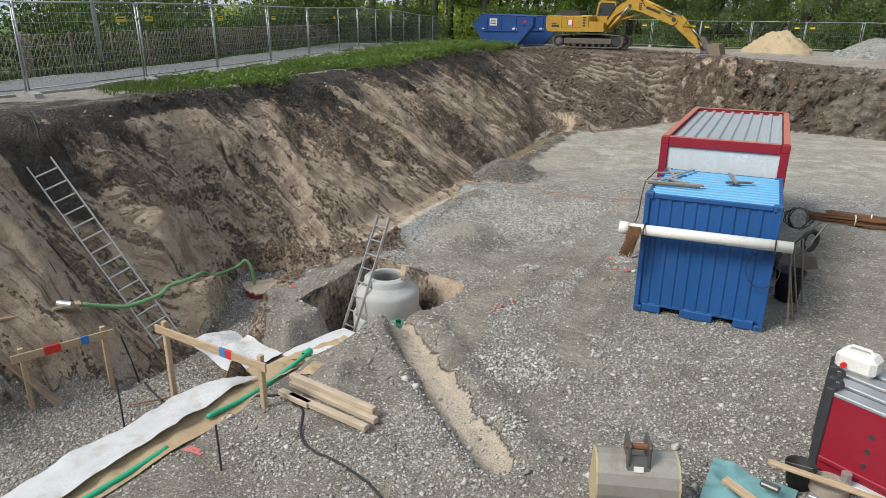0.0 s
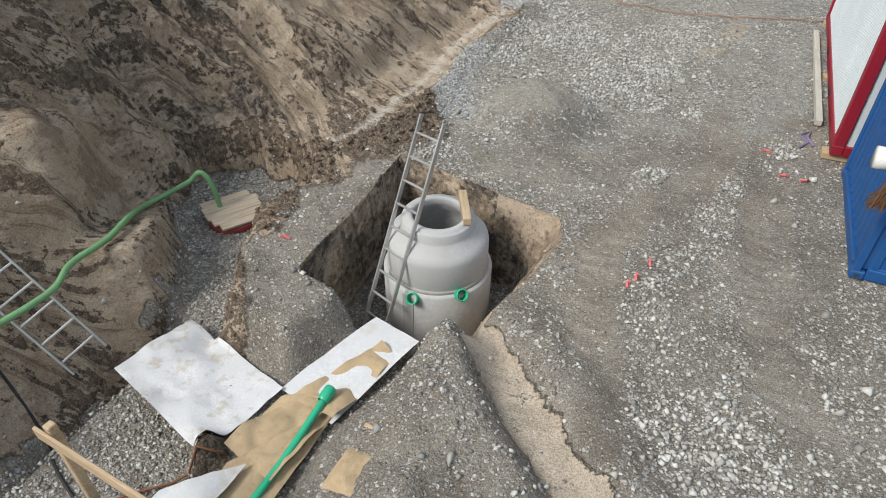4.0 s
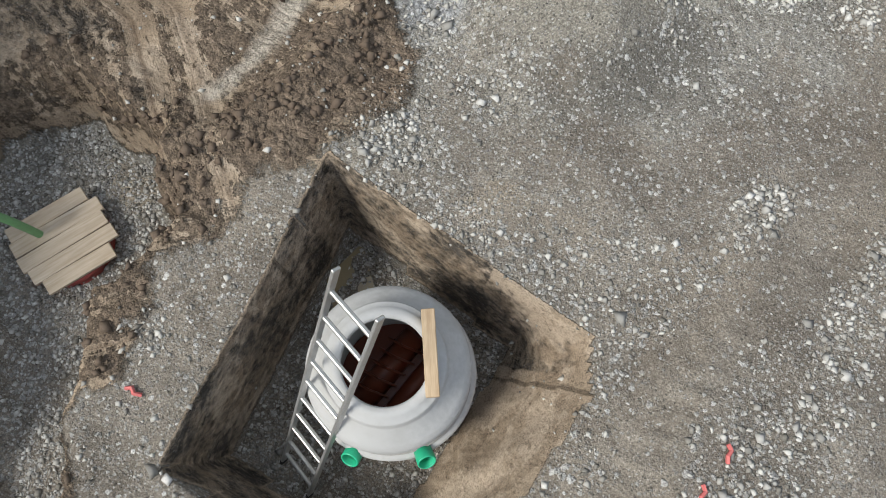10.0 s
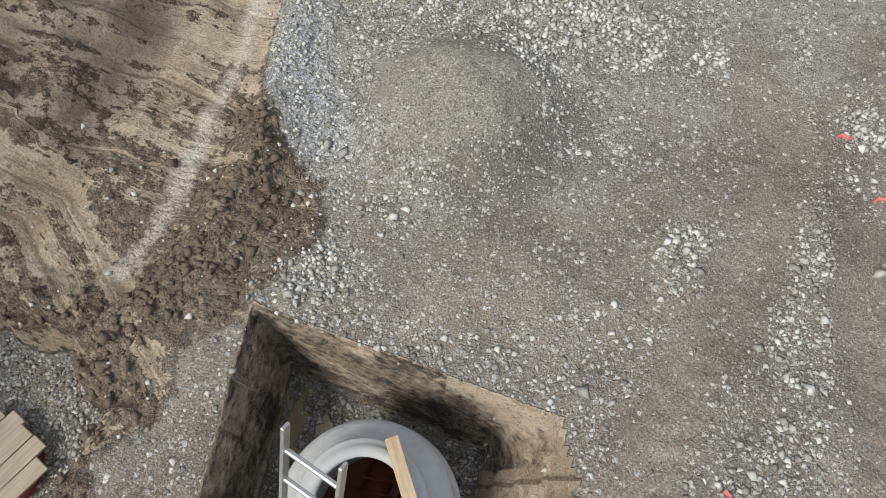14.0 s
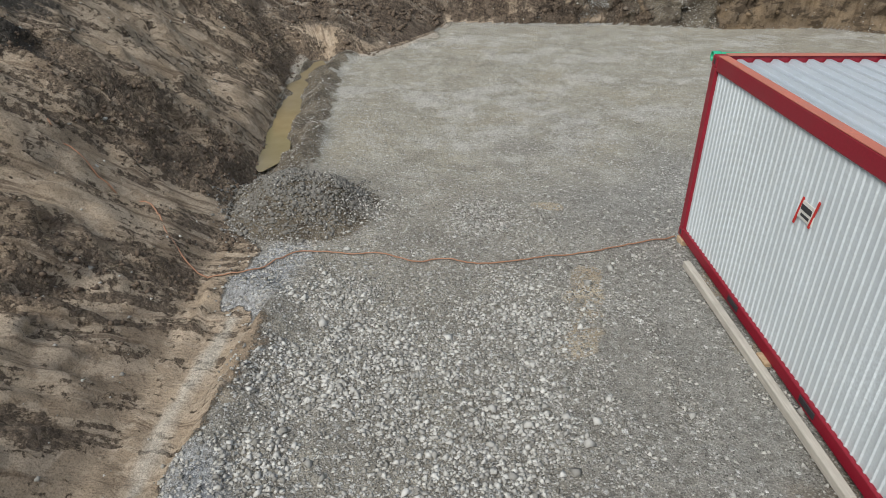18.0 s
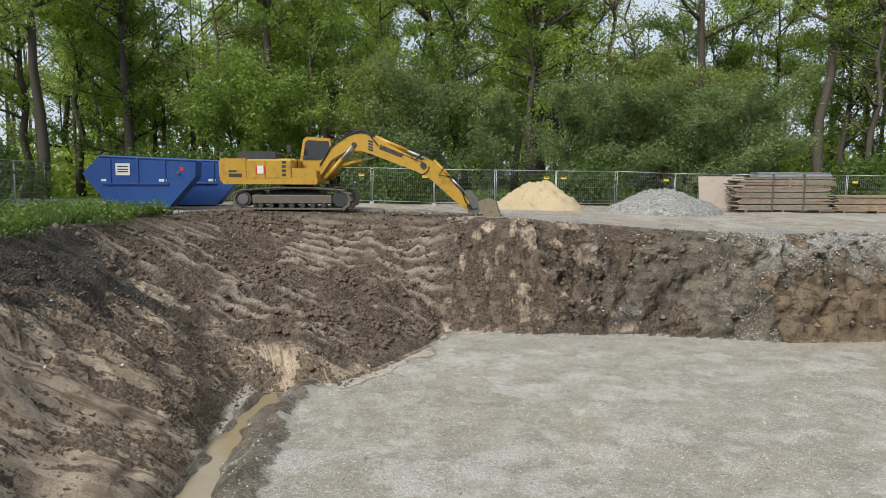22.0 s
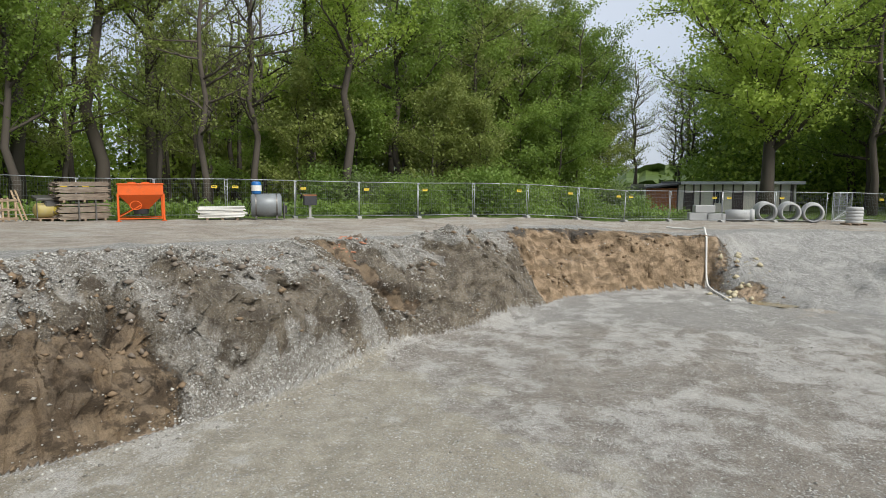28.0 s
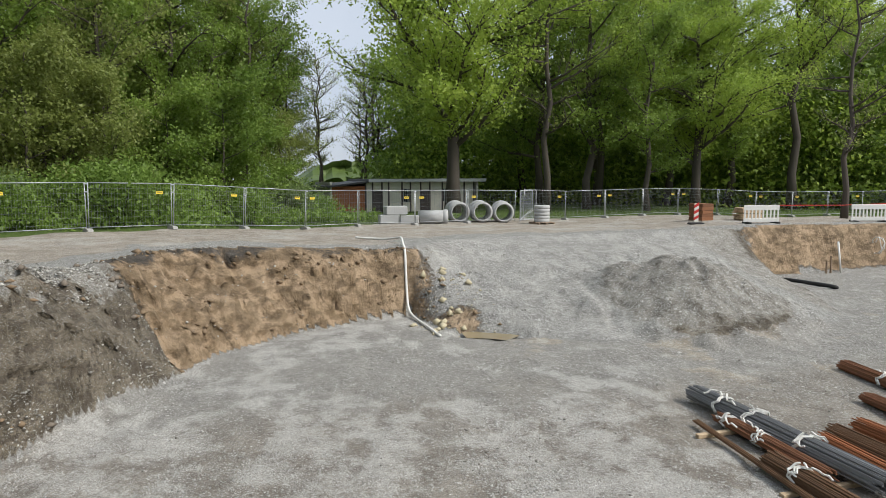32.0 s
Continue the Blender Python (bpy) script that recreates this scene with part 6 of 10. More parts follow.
single("sand_bed", drape([(-6.8, 2.2, -0.2), (-7.0, 6.9, -0.36), (-6.42, 7.9, -0.42), (-6.35, 2.0, -0.2)], 40, 0.02, 0.05, 11), SAND, "strip of brown sand bedding along the fleece", "sand", kind="stuff", smooth_faces=True)
single("sand_bed", drape([(-7.15, 7.05, -0.4), (-7.05, 7.8, -0.4), (-6.4, 8.0, -0.4), (-6.5, 6.9, -0.4)], 40, 0.035, 0.1, 12), SAND, "patch of brown sand spilled beside the fleece", "sand", kind="stuff", smooth_faces=True)
single("sand_patch", drape([(-6.95, 7.8, -0.37), (-6.36, 7.7, -0.37), (-6.18, 8.7, -0.36), (-6.42, 8.8, -0.36)], 60, 0.025, 0.08, 17), SAND, "thin patch of sand spilled on the white fleece", "sand", kind="stuff", smooth_faces=True)
single("sand_patch", drape([(-5.95, 6.9, 0.0), (-5.9, 7.6, 0.0), (-5.55, 7.5, 0.0), (-5.6, 6.9, 0.0)], 30, -0.03, 0.05, 19), SAND, "thin patch of sand spilled on the gravel", "sand", kind="stuff", smooth_faces=True)


def run(name, label, pts, r, mat, category="pipe", lift=0.0, n=10, m=None):
    """A pipe or cable laid along the ground through (x, y[, z]) points, smoothed."""
    pts = [p if len(p) == 3 else (*p, None) for p in pts]
    out = []
    k = len(pts)
    fine = []
    for i in range(k - 1):
        p0, p1, p2, p3 = pts[max(i - 1, 0)], pts[i], pts[i + 1], pts[min(i + 2, k - 1)]
        for j in range(6):
            t = j / 6
            q = []
            for c in (0, 1, 2):
                if any(p[c] is None for p in (p1, p2)):
                    q.append(None)
                    continue
                a, b, d, e = (p[c] if p[c] is not None else p1[c] for p in (p0, p1, p2, p3))
                q.append(0.5 * (2 * b + (d - a) * t + (2 * a - 5 * b + 4 * d - e) * t * t + (3 * b - a - 3 * d + e) * t ** 3))
            fine.append(q)
    fine.append(list(pts[-1]))
    gs = land(np.array([q[0] for q in fine]), np.array([q[1] for q in fine]), False)
    ox, oy, oz = fine[0][0], fine[0][1], float(gs[0])
    out = [(q[0] - ox, q[1] - oy, (float(g) + r * 0.8 + lift if q[2] is None else max(q[2], float(g) + r * 0.7)) - oz) for q, g in zip(fine, gs)]
    return single(name, Shape().tube(out, r, n), mat, label, category, pose(ox, oy, oz), smooth_faces=True)


gr = run("drain_pipe", "thin bright green drain pipe lying on the sand", [(-6.55, 7.88, -0.31), (-6.54, 7.2, -0.36), (-6.56, 6.4, -0.37), (-6.6, 5.7, -0.3)], 0.038, GREEN_PIPE)
run("drain_pipe", "thin bright green drain pipe half covered by sand", [(-6.5, 4.9), (-6.48, 4.3), (-6.5, 3.4), (-6.5, 2.6)], 0.04, GREEN_PIPE)
s = Shape()
s.m = Matrix.Translation((-6.55, 7.88, -0.3)) @ Vector((0.05, 0.95, 0.1)).normalized().to_track_quat("Z", "Y").to_matrix().to_4x4()
single("pipe_socket", s.lathe([(0.046, -0.06), (0.062, -0.04), (0.064, 0.1), (0.055, 0.11), (0.048, 0.1)], 16), GREEN_PIPE, "green pipe socket end pointing at the shaft", "pipe", smooth_faces=True)
run("suction_hose", "thick green suction hose running from the pump well",
    [(-9.82, 10.22, -0.6), (-9.87, 10.2, -0.1), (-9.98, 10.15, 0.08)] + HOSE, 0.036, GREEN_HOSE, "hose", 0.0, 12)
single("hose_coupling", Shape().tube([(0.1, 0.03, 0), (-0.12, -0.06, 0.02)], 0.065, 14), ALU, "metal coupling on the end of the green hose", "coupling", pose(-9.85, 5.98, 0.66))
run("power_cable", "black rubber cable trailing over the batter board and gravel", [(-11.9, 6.0), (-11.0, 6.4), (-10.0, 6.7), (-9.3, 6.6), (-8.4, 6.2), (-7.6, 6.0), (-7.0, 6.15), (-6.5, 6.0), (-6.0, 6.1), (-5.65, 6.35), (-5.45, 6.2), (-5.2, 6.1), (-4.7, 5.5), (-3.8, 5.3), (-3.1, 4.95), (-2.6, 4.3)], 0.017, BLACK, "cable", 0.0, 6)
run("power_cable", "thin dark cable hanging down the bank", [(-12.6, 7.6), (-11.9, 7.3), (-11.3, 6.9), (-10.8, 6.3), (-10.3, 6.2), (-9.9, 6.3)], 0.014, BLACK, "cable", 0.0, 6)
run("power_cable", "long orange extension cable lying across the gravel", [(-11.2, 20.0), (-10.7, 19.95), (-10.1, 20.05), (-9.75, 19.6), (-9.3, 19.3), (-8.9, 19.3), (-8.5, 19.45), (-8.1, 19.95), (-7.6, 20.0), (-7.2, 19.95), (-6.8, 19.98), (-6.3, 19.72), (-5.9, 19.8), (-5.5, 19.72), (-5.0, 19.71), (-4.4, 19.85), (-3.7, 19.93), (-3.1, 20.15), (-2.65, 20.3), (-2.2, 20.5)], 0.011, ORANGE_CABLE, "cable", 0.02, 6)
run("steel_rod", "thin rusty steel rod lying over the trench edge", [(-8.3, 5.7), (-7.7, 6.4), (-7.1, 7.0)], 0.012, RUST, "rod", 0.04, 6)
for x, y, h in ((-5.27, 4.66, 0.62), (-7.6, 5.1, 1.0)):
    single("steel_pin", Shape().tube([(0, 0, -0.15), (-0.02, 0.01, h)], 0.013, 8), DARK, "thin dark steel marking pin driven into the gravel", "pin", pose(x, y, ground(x, y)))


def batter_board(name, label, ends, top, mark):
    """Two stakes with a board nailed across, painted survey marks on it."""
    (x0, y0), (x1, y1) = ends
    t = thing("batter_board", label, "batter board", pose(x0, y0, 0))
    d = Vector((x1 - x0, y1 - y0, 0))
    yaw = math.degrees(math.atan2(d.y, d.x))
    for x, y in ends:
        g = ground(x, y)
        part("stake", Shape().box((x - x0, y - y0, (g - 0.2 + top + 0.1) / 2), (0.075, 0.075, top + 0.1 - g + 0.2), 0.008, (0, 0, yaw)), WOOD, t)
    s = Shape()
    s.m = pose(0, 0, 0, 0, 0, yaw)
    bd = part("cross_board", s.box((d.length / 2, -0.055, top - 0.03), (d.length + 0.3, 0.03, 0.13), 0.005), WOOD, t)
    for u, mat in mark:
        s = Shape()
        s.m = pose(0, 0, 0, 0, 0, yaw)
        part("paint_mark", s.box((d.length * u, -0.055, top - 0.028), (0.12, 0.036, 0.135), 0.004), mat, bd, "sprayed survey mark")
    return t


BLUE_MARK = plain("blue_marking", (0.05, 0.2, 0.5), 0.6)
BOARD_ENDS = [(-9.55, 4.98), (-9.15, 6.05)]
batter_board("near", "wooden batter board on two stakes with red and blue marks", [(-7.74, 6.1), (-5.74, 5.95)], 0.68, ((0.72, SIGNAL_RED), (0.66, BLUE_MARK)))
batter_board("far", "wooden batter board with red paint beside the bank", BOARD_ENDS, 0.3, ((0.3, SIGNAL_RED), (0.4, SIGNAL_RED), (0.75, BLUE_MARK)))


def plank_between(a, b, width, label, mat=WOOD_OLD):
    a, b = Vector(a), Vector(b)
    d = b - a
    m = Matrix.Translation((a + b) / 2) @ d.to_track_quat("X", "Z").to_matrix().to_4x4()
    return single("loose_plank", Shape().box((0, 0, 0), (d.length, width, 0.035), 0.005), mat, label, "plank", m)


plank_between((-10.5, 4.4, 0.72), (-9.82, 6.2, 0.62), 0.17, "weathered plank leaning along the bank by the hose", WOOD)
plank_between((-10.1, 4.75, 0.52), (-9.2, 5.2, -0.58), 0.15, "muddy plank slanting down into the trench gravel")
plank_between((-10.05, 5.4, 0.0), (-9.5, 5.95, -0.05), 0.2, "half-buried muddy plank in the trench side")
# sawn timbers in a small pile
for dx, dy, z, a, ln in ((-0.05, 0.16, 0.04, -8, 1.62), (0.0, 0.04, 0.04, -9, 1.65), (0.1, -0.2, 0.04, -7, 1.4), (-0.06, 0.12, 0.12, -8, 1.6), (-0.5, -0.14, 0.04, -10, 0.6)):
    single("sawn_timber", Shape().box((0, 0, 0), (ln, 0.1, 0.08), 0.008), PINE, "pale sawn timber in a small pile on the gravel", "timber", pose(-4.93 + dx, 6.36 + dy, ground(-4.9, 6.36) + z, 0, 0, a), "sawn timber pile")
# pump well with boards on top
pw_ = thing("pump_well", "round red plastic pump well in the trench gravel", "pump well", pose(-9.62, 10.25, ground(-9.62, 10.25) - 0.02))
part("well_wall", Shape().lathe([(0.36, -0.1), (0.38, -0.05), (0.38, 0.02), (0.36, 0.04), (0.38, 0.06), (0.38, 0.12), (0.36, 0.14), (0.34, 0.1)], 30), plain("dull_red_plastic", (0.3, 0.06, 0.05), 0.6, 0, 0.4, 6), pw_, "", True)
lid = thing("board_cover", "cover of pale wooden boards over the pump well", "cover", pose(-9.62, 10.25, ground(-9.62, 10.25) + 0.13, 2, 3, 62))
for i, ln in enumerate((0.62, 0.78, 0.8, 0.82, 0.72)):
    part("board", Shape().box((0.02 * (i % 2), -0.3 + 0.15 * i, 0.02), (ln, 0.145, 0.035), 0.005, (0, 0, 0.8 * (i % 3 - 1))), PINE, lid)
# red spray paint and ribbons
PINK = plain("pink_marking_paint", (0.62, 0.16, 0.15), 0.8, 0, 0.3, 20, (0.4, 0.3, 0.28))
for x, y, a in ((-5.9, 4.75, 40), (-5.95, 4.8, -35)):
    single("paint_mark", drape([(x - 0.2, y - 0.02, -0.3), (x + 0.2, y - 0.02, -0.3), (x + 0.2, y + 0.02, -0.3), (x - 0.2, y + 0.02, -0.3)], 4, 0.008, 0, 2), PINK, "faded pink survey paint mark on the gravel", "paint mark", kind="stuff")
for x, y in ((-3.98, 10.9), (-4.08, 10.55), (-4.15, 10.4), (-8.05, 9.5), (-2.85, 14.3), (-2.6, 13.7), (-2.35, 13.66)):
    single("marking_ribbon", Shape().tube([(0, 0, 0.01), (0.04, 0.03, 0.035), (0.09, 0.02, 0.02), (0.12, 0.06, 0.015)], 0.018, 5), PINK, "small pink marking ribbon on the gravel", "ribbon", pose(x, y, ground(x, y), 0, 0, x * 70))
# water in the ditch, the rill and the pit
def pool(name, label, pts, width, z):
    left, right = [], []
    for i, p in enumerate(pts):
        a, b = Vector(pts[max(i - 1, 0)]), Vector(pts[min(i + 1, len(pts) - 1)])
        d = (b - a).normalized()
        w = width * (0.7 + 0.5 * abs(math.sin(i * 1.7))) * (0.15 if i in (0, len(pts) - 1) else 1)
        left.append((p[0] - d.y * w, p[1] + d.x * w, z))
        right.append((p[0] + d.y * w, p[1] - d.x * w, z))
    return tagged(part(name, Shape().sheet([left, right]), WATER), label, "water", kind="structure")


pool("water", "muddy yellow puddle along the foot of the bank", [(-9.5, 23.6), (-9.5, 24.4), (-9.55, 25.4), (-9.65, 26.6), (-9.78, 27.8), (-9.85, 29), (-9.95, 30), (-9.98, 31), (-9.85, 32.2), (-9.75, 33)], 0.36, -0.17)
pool("water", "thin film of rain water in the pit corner", [(-7.45, 11.5), (-7.35, 11.1), (-7.35, 10.8)], 0.22, HOLE_Z + 0.025)
pool("water", "muddy puddle at the foot of the ramp", [(29.75, 21.75), (29.5, 21.45), (29.2, 21.0), (29.05, 20.5), (29.0, 20.1)], 0.5, -0.03)


# ---- round the blue container ----
wp = thing("plastic_pipe", "long white plastic pipe tied across the container front", "pipe", pose(-2.21, 11.5, 1.62, 0, -1.0, 0))
part("pipe_body", Shape().tube([(0, 0, 0), (2.76, 0, 0)], 0.095, 20), WHITE_PLASTIC, wp, "", True)
part("pipe_socket", Shape().tube([(-0.02, 0, 0), (0.16, 0, 0)], 0.112, 20), WHITE_PLASTIC, wp, "", True)
for x in (0.42, 2.5):
    part("tie_strap", Shape().tube([(x, 0.16 * math.cos(k * math.pi / 6), 0.11 * math.sin(k * math.pi / 6)) for k in range(13)], 0.012, 5), BLACK, wp)
    part("bracket", Shape().box((x, 0.1, -0.12), (0.05, 0.22, 0.04), 0.006), STEEL, wp)
bs_ = thing("straw_brush", "tuft of brown bristles hanging on the white pipe", "brush", pose(-1.96, 11.45, 1.6))
tr_ = random.Random(8)
for i in range(70):
    a = tr_.uniform(0, 6.28)
    part("bristle", Shape().tube([(tr_.uniform(-0.1, 0.12), 0.02 * math.cos(a) - 0.08, 0.1), (tr_.uniform(-0.13, 0.12), -0.12, -0.05), (-0.06 + tr_.uniform(-0.15, 0.08), -0.11 + tr_.uniform(-0.06, 0.06), -0.38 + tr_.uniform(-0.1, 0.06))], 0.007, 3, False), TWIGS, bs_)
single("cable_loop", Shape().tube([(0.17 + 0.26 * math.cos(a * 0.3), -0.02 * math.sin(a * 0.3), 1.18 + 0.33 * math.sin(a * 0.3)) for a in range(23)], 0.008, 5), BLACK, "thin dark cable loop hanging on the container front", "cable", pose(0, 11.62, 0))
# metal stands lying on the container roof
def roof_bar(a, b, mat=WOOD_GREY, r=0.03):
    a, b = Vector((*a, 2.3)), Vector((*b, 2.31))
    d = b - a
    return single("roof_lath", Shape().box((d.length / 2, 0, 0), (d.length, r * 2, r * 1.2), 0.006), mat, "grey lath lying on the blue container roof", "lath", Matrix.Translation(a) @ d.to_track_quat("X", "Z").to_matrix().to_4x4(), "laths on the container roof")


roof_bar((-2.05, 12.45), (-1.0, 12.5), WOOD_GREY)
roof_bar((-1.95, 12.3), (-1.05, 12.36), STEEL)
roof_bar((-1.8, 12.55), (-1.35, 13.95), ALU)
roof_bar((-1.7, 12.9), (-1.3, 12.6), ALU)
roof_bar((-1.95, 12.7), (-1.6, 12.85), ALU)
roof_bar((-1.85, 13.95), (-1.55, 12.9), ALU)
roof_bar((-1.95, 13.3), (-1.5, 13.5), WOOD_GREY)
roof_bar((-0.68, 13.05), (-0.25, 13.2), STEEL)
roof_bar((-0.68, 13.95), (-0.5, 13.05), WOOD_GREY)
roof_bar((-0.6, 13.1), (-0.22, 13.3), WOOD)
# clutter on the east side
bn = thing("waste_bin", "black plastic bin standing beside the blue container", "bin", pose(0.68, 13.5, ground(0.68, 13.5)))
part("bin_body", Shape().lathe([(0.0, 0.02), (0.2, 0.0), (0.25, 0.55), (0.27, 0.56), (0.27, 0.6), (0.24, 0.58), (0.19, 0.06), (0, 0.05)], 24), BLACK, bn, "", True)
wb = thing("wheelbarrow", "upturned wheelbarrow with a black tyre leaning on the container", "wheelbarrow", pose(0.75, 14.9, 0.05, 0, 0, 20))
part("tyre", Shape().lathe([(0.2, -0.05), (0.24, -0.03), (0.245, 0.03), (0.2, 0.05), (0.15, 0.0)], 24, True).mesh("tyre", BLACK, True), BLACK, wb).matrix_basis = pose(0.35, 0.2, 0.75, 90, 0, 30)
part("tray", Shape().prism([(-0.45, 0.2), (0.4, 0.3), (0.3, 0.55), (-0.35, 0.6)], 0.6), STEEL, wb)
for y in (-0.25, 0.25):
    part("handle", Shape().tube([(-0.5, y, 0.1), (0.1, y, 0.7), (0.45, y * 0.5, 1.2)], 0.018, 8), STEEL, wb)
for k in range(4):
    single("shovel", Shape().tube([(0, 0, 0.02), (0.04, 0.25, 1.45)], 0.018, 8), WOOD_GREY, "long wooden tool handle leaning on the container", "tool", pose(0.72 + 0.08 * k, 12.3 + 0.35 * k, ground(0.72, 12.5), 3 * k, -8 - 3 * k, 20 * k))
coil = [(0.2 * math.cos(a * 0.8) * (1 + 0.3 * math.sin(a)), 0.05 * math.sin(a * 2.1), 0.2 * math.sin(a * 0.8)) for a in range(40)]
single("cable_coil", Shape().tube(coil, 0.012, 5), BLACK, "tangle of dark cable hanging by the container corner", "cable", pose(0.62, 13.2, 1.75), smooth_faces=True)
run("power_cable", "dark cable running down the container side", [(-1.98, 13.9, 2.32), (-2.05, 13.3, 2.25), (-2.06, 12.6, 2.2), (-2.04, 12.1, 1.7), (-2.0, 11.6, 1.72)], 0.01, BLACK, "cable", 0, 5)
single("lifting_sling", Shape().tube([(0, 0, 0.02), (0.12, 0.18, 0.04), (0.0, 0.4, 0.03), (0.15, 0.55, 0.05), (0.1, 0.3, 0.06), (0.2, 0.1, 0.03)], 0.022, 5), plain("violet_webbing", (0.2, 0.17, 0.27), 0.8), "pale violet lifting sling dropped by the cabin corner", "sling", pose(-2.5, 14.6, ground(-2.5, 14.6)))
# brushwood bundles east of the cabin
for (x, y, a, ln) in ((2.1, 20.35, 2, 1.7), (2.5, 20.65, -6, 1.6), (3.3, 20.3, 4, 1.8)):
    t = thing("brushwood_bundle", "bundle of thin brown sticks tied with white string", "brushwood", pose(x, y, ground(x, y), 0, 0, a), "brushwood bundles")
    r_ = random.Random(int(x * 10))
    for i in range(46):
        y0_, z0_ = r_.uniform(-0.17, 0.17), r_.uniform(0.02, 0.24)
        part("stick", Shape().tube([(-ln / 2 + r_.uniform(-0.1, 0.1), y0_, z0_), (0, y0_ * 0.8, z0_), (ln / 2 + r_.uniform(-0.1, 0.1), y0_ * 1.2, z0_ * 0.9)], 0.013, 4), TWIGS, t)
    part("tie_tape", Shape().tube([(0.2, 0.19 * math.cos(k * math.pi / 6), 0.13 + 0.14 * math.sin(k * math.pi / 6)) for k in range(13)], 0.018, 4), WHITE_PLASTIC, t)


# ---- stacked red shoring frames and tools by the start ----
def shoring(m):
    t = thing("shoring_panel", "dark red steel trench shoring panel with worn grey edge", "shoring panel", m, "stacked shoring panels")
    ln, th = 3.0, 0.22
    part("panel_face", Shape().box((ln / 2, 0, 0.55), (ln - 0.1, th, 1.05), 0.012), RED, t)
    part("top_edge", Shape().box((ln / 2, 0, 1.09), (ln - 0.06, th + 0.03, 0.05), 0.01), GALV, t, "worn grey steel edge")
    part("end_rail", Shape().box((0.04, 0, 0.58), (0.1, th + 0.06, 1.16), 0.012), DARK, t)
    part("end_lug", Shape().lathe([(0.07, -0.02), (0.07, 0.02), (0.035, 0.02), (0.035, -0.02)], 16, True).mesh("end_lug", DARK), DARK, t).matrix_basis = pose(0.06, 0, 1.2, 90, 0, 0)
    for x in (0.6, 1.6, 2.6):
        for z in (0.35, 0.55, 0.75):
            part("pin_hole", Shape().tube([(x, -th / 2 - 0.004, z), (x, -th / 2 + 0.01, z)], 0.035, 12), DARK, t)
    part("stiffener", Shape().box((ln / 2, -th / 2 - 0.02, 0.2), (ln - 0.2, 0.05, 0.07), 0.01), RED, t)
    return t


for i in range(4):
    shoring(pose(1.02 + 0.03 * i, 8.05 + 0.3 * i, ground(1.4, 8.3) + 0.01, -4, 0, -28) @ Matrix.Scale(0.92, 4))
cn_ = thing("canister", "white plastic canister lying on the red shoring panels", "canister", pose(1.35, 8.72, 1.02, 0, 0, -24))
part("canister_body", Shape().box((0, 0, 0.13), (0.46, 0.32, 0.27), 0.06), WHITE_PLASTIC, cn_)
part("cap", Shape().tube([(-0.1, -0.16, 0.1), (-0.1, -0.2, 0.1)], 0.035, 12), SIGNAL_RED, cn_)
part("grip", Shape().tube([(-0.15, 0, 0.26), (-0.1, 0, 0.31), (0.1, 0, 0.31), (0.15, 0, 0.26)], 0.02, 8), WHITE_PLASTIC, cn_)
# ditching bucket on the ground
db = thing("excavator_bucket", "worn grey excavator bucket with yellow side standing on the gravel", "bucket", pose(-0.8, 6.25, ground(-0.8, 6.25), 0, 0, 20) @ Matrix.Scale(0.86, 4))
prof = [(0.35 * math.cos(a), 0.42 + 0.4 * math.sin(a)) for a in [math.radians(x) for x in range(60, 301, 20)]]
prof2 = [(0.31 * math.cos(a), 0.42 + 0.36 * math.sin(a)) for a in [math.radians(x) for x in range(300, 59, -20)]]
part("shell", Shape().prism([(u, v) for u, v in prof + prof2], 0.96, "x"), plain("worn_grey_steel", (0.36, 0.34, 0.3), 0.5, 0.4, 0.6, 4, (0.22, 0.16, 0.1)), db)
MUDDY_YELLOW = plain("faded_yellow_paint", (0.5, 0.42, 0.25), 0.6, 0, 0.6, 5, (0.3, 0.24, 0.16))
for x in (-0.49, 0.49):
    part("side_plate", Shape().prism([(u, v) for u, v in prof] + [(0.3, 0.1)], 0.03, "x").mesh("side_plate", MUDDY_YELLOW), MUDDY_YELLOW, db, "faded yellow side plate").location = (x, 0, 0)
for x in (-0.12, 0.12):
    part("hanger_ear", Shape().box((x, -0.05, 0.9), (0.04, 0.34, 0.3), 0.02), STEEL, db)
part("hanger_pin", Shape().tube([(-0.16, -0.1, 0.98), (0.16, -0.1, 0.98)], 0.04, 14), RUST, db)
part("hanger_plate", Shape().box((0, -0.2, 0.72), (0.3, 0.05, 0.34), 0.02, (-25, 0, 0)), STEEL, db)
part("label_patch", Shape().box((0, -0.235, 0.74), (0.12, 0.012, 0.07), 0.003, (-25, 0, 0)), WHITE_PLASTIC, db)
# tarpaulin, pail, hose roll, planks
single("tarpaulin", drape([(-0.15, 6.3, 0.1), (0.75, 6.6, 0.1), (0.85, 7.3, 0.06), (-0.05, 7.4, 0.05)], 22, 0.03, 0.12, 13), TEAL, "crumpled teal tarpaulin lying on the gravel", "tarpaulin", smooth_faces=True)
single("timber_offcut", Shape().box((0, 0, 0), (0.5, 0.1, 0.05), 0.006), WOOD, "short plank lying on the tarpaulin", "timber", pose(0.3, 6.75, 0.22, 0, 6, -30))
single("tool_case", Shape().box((0, 0, 0.03), (0.2, 0.1, 0.06), 0.015), STEEL, "small grey tool case on the tarpaulin", "case", pose(0.55, 7.0, 0.2, 0, 0, -15))
pb = thing("bucket_pail", "black rubber builder's pail on the gravel", "pail", pose(0.85, 7.5, ground(0.85, 7.5)))
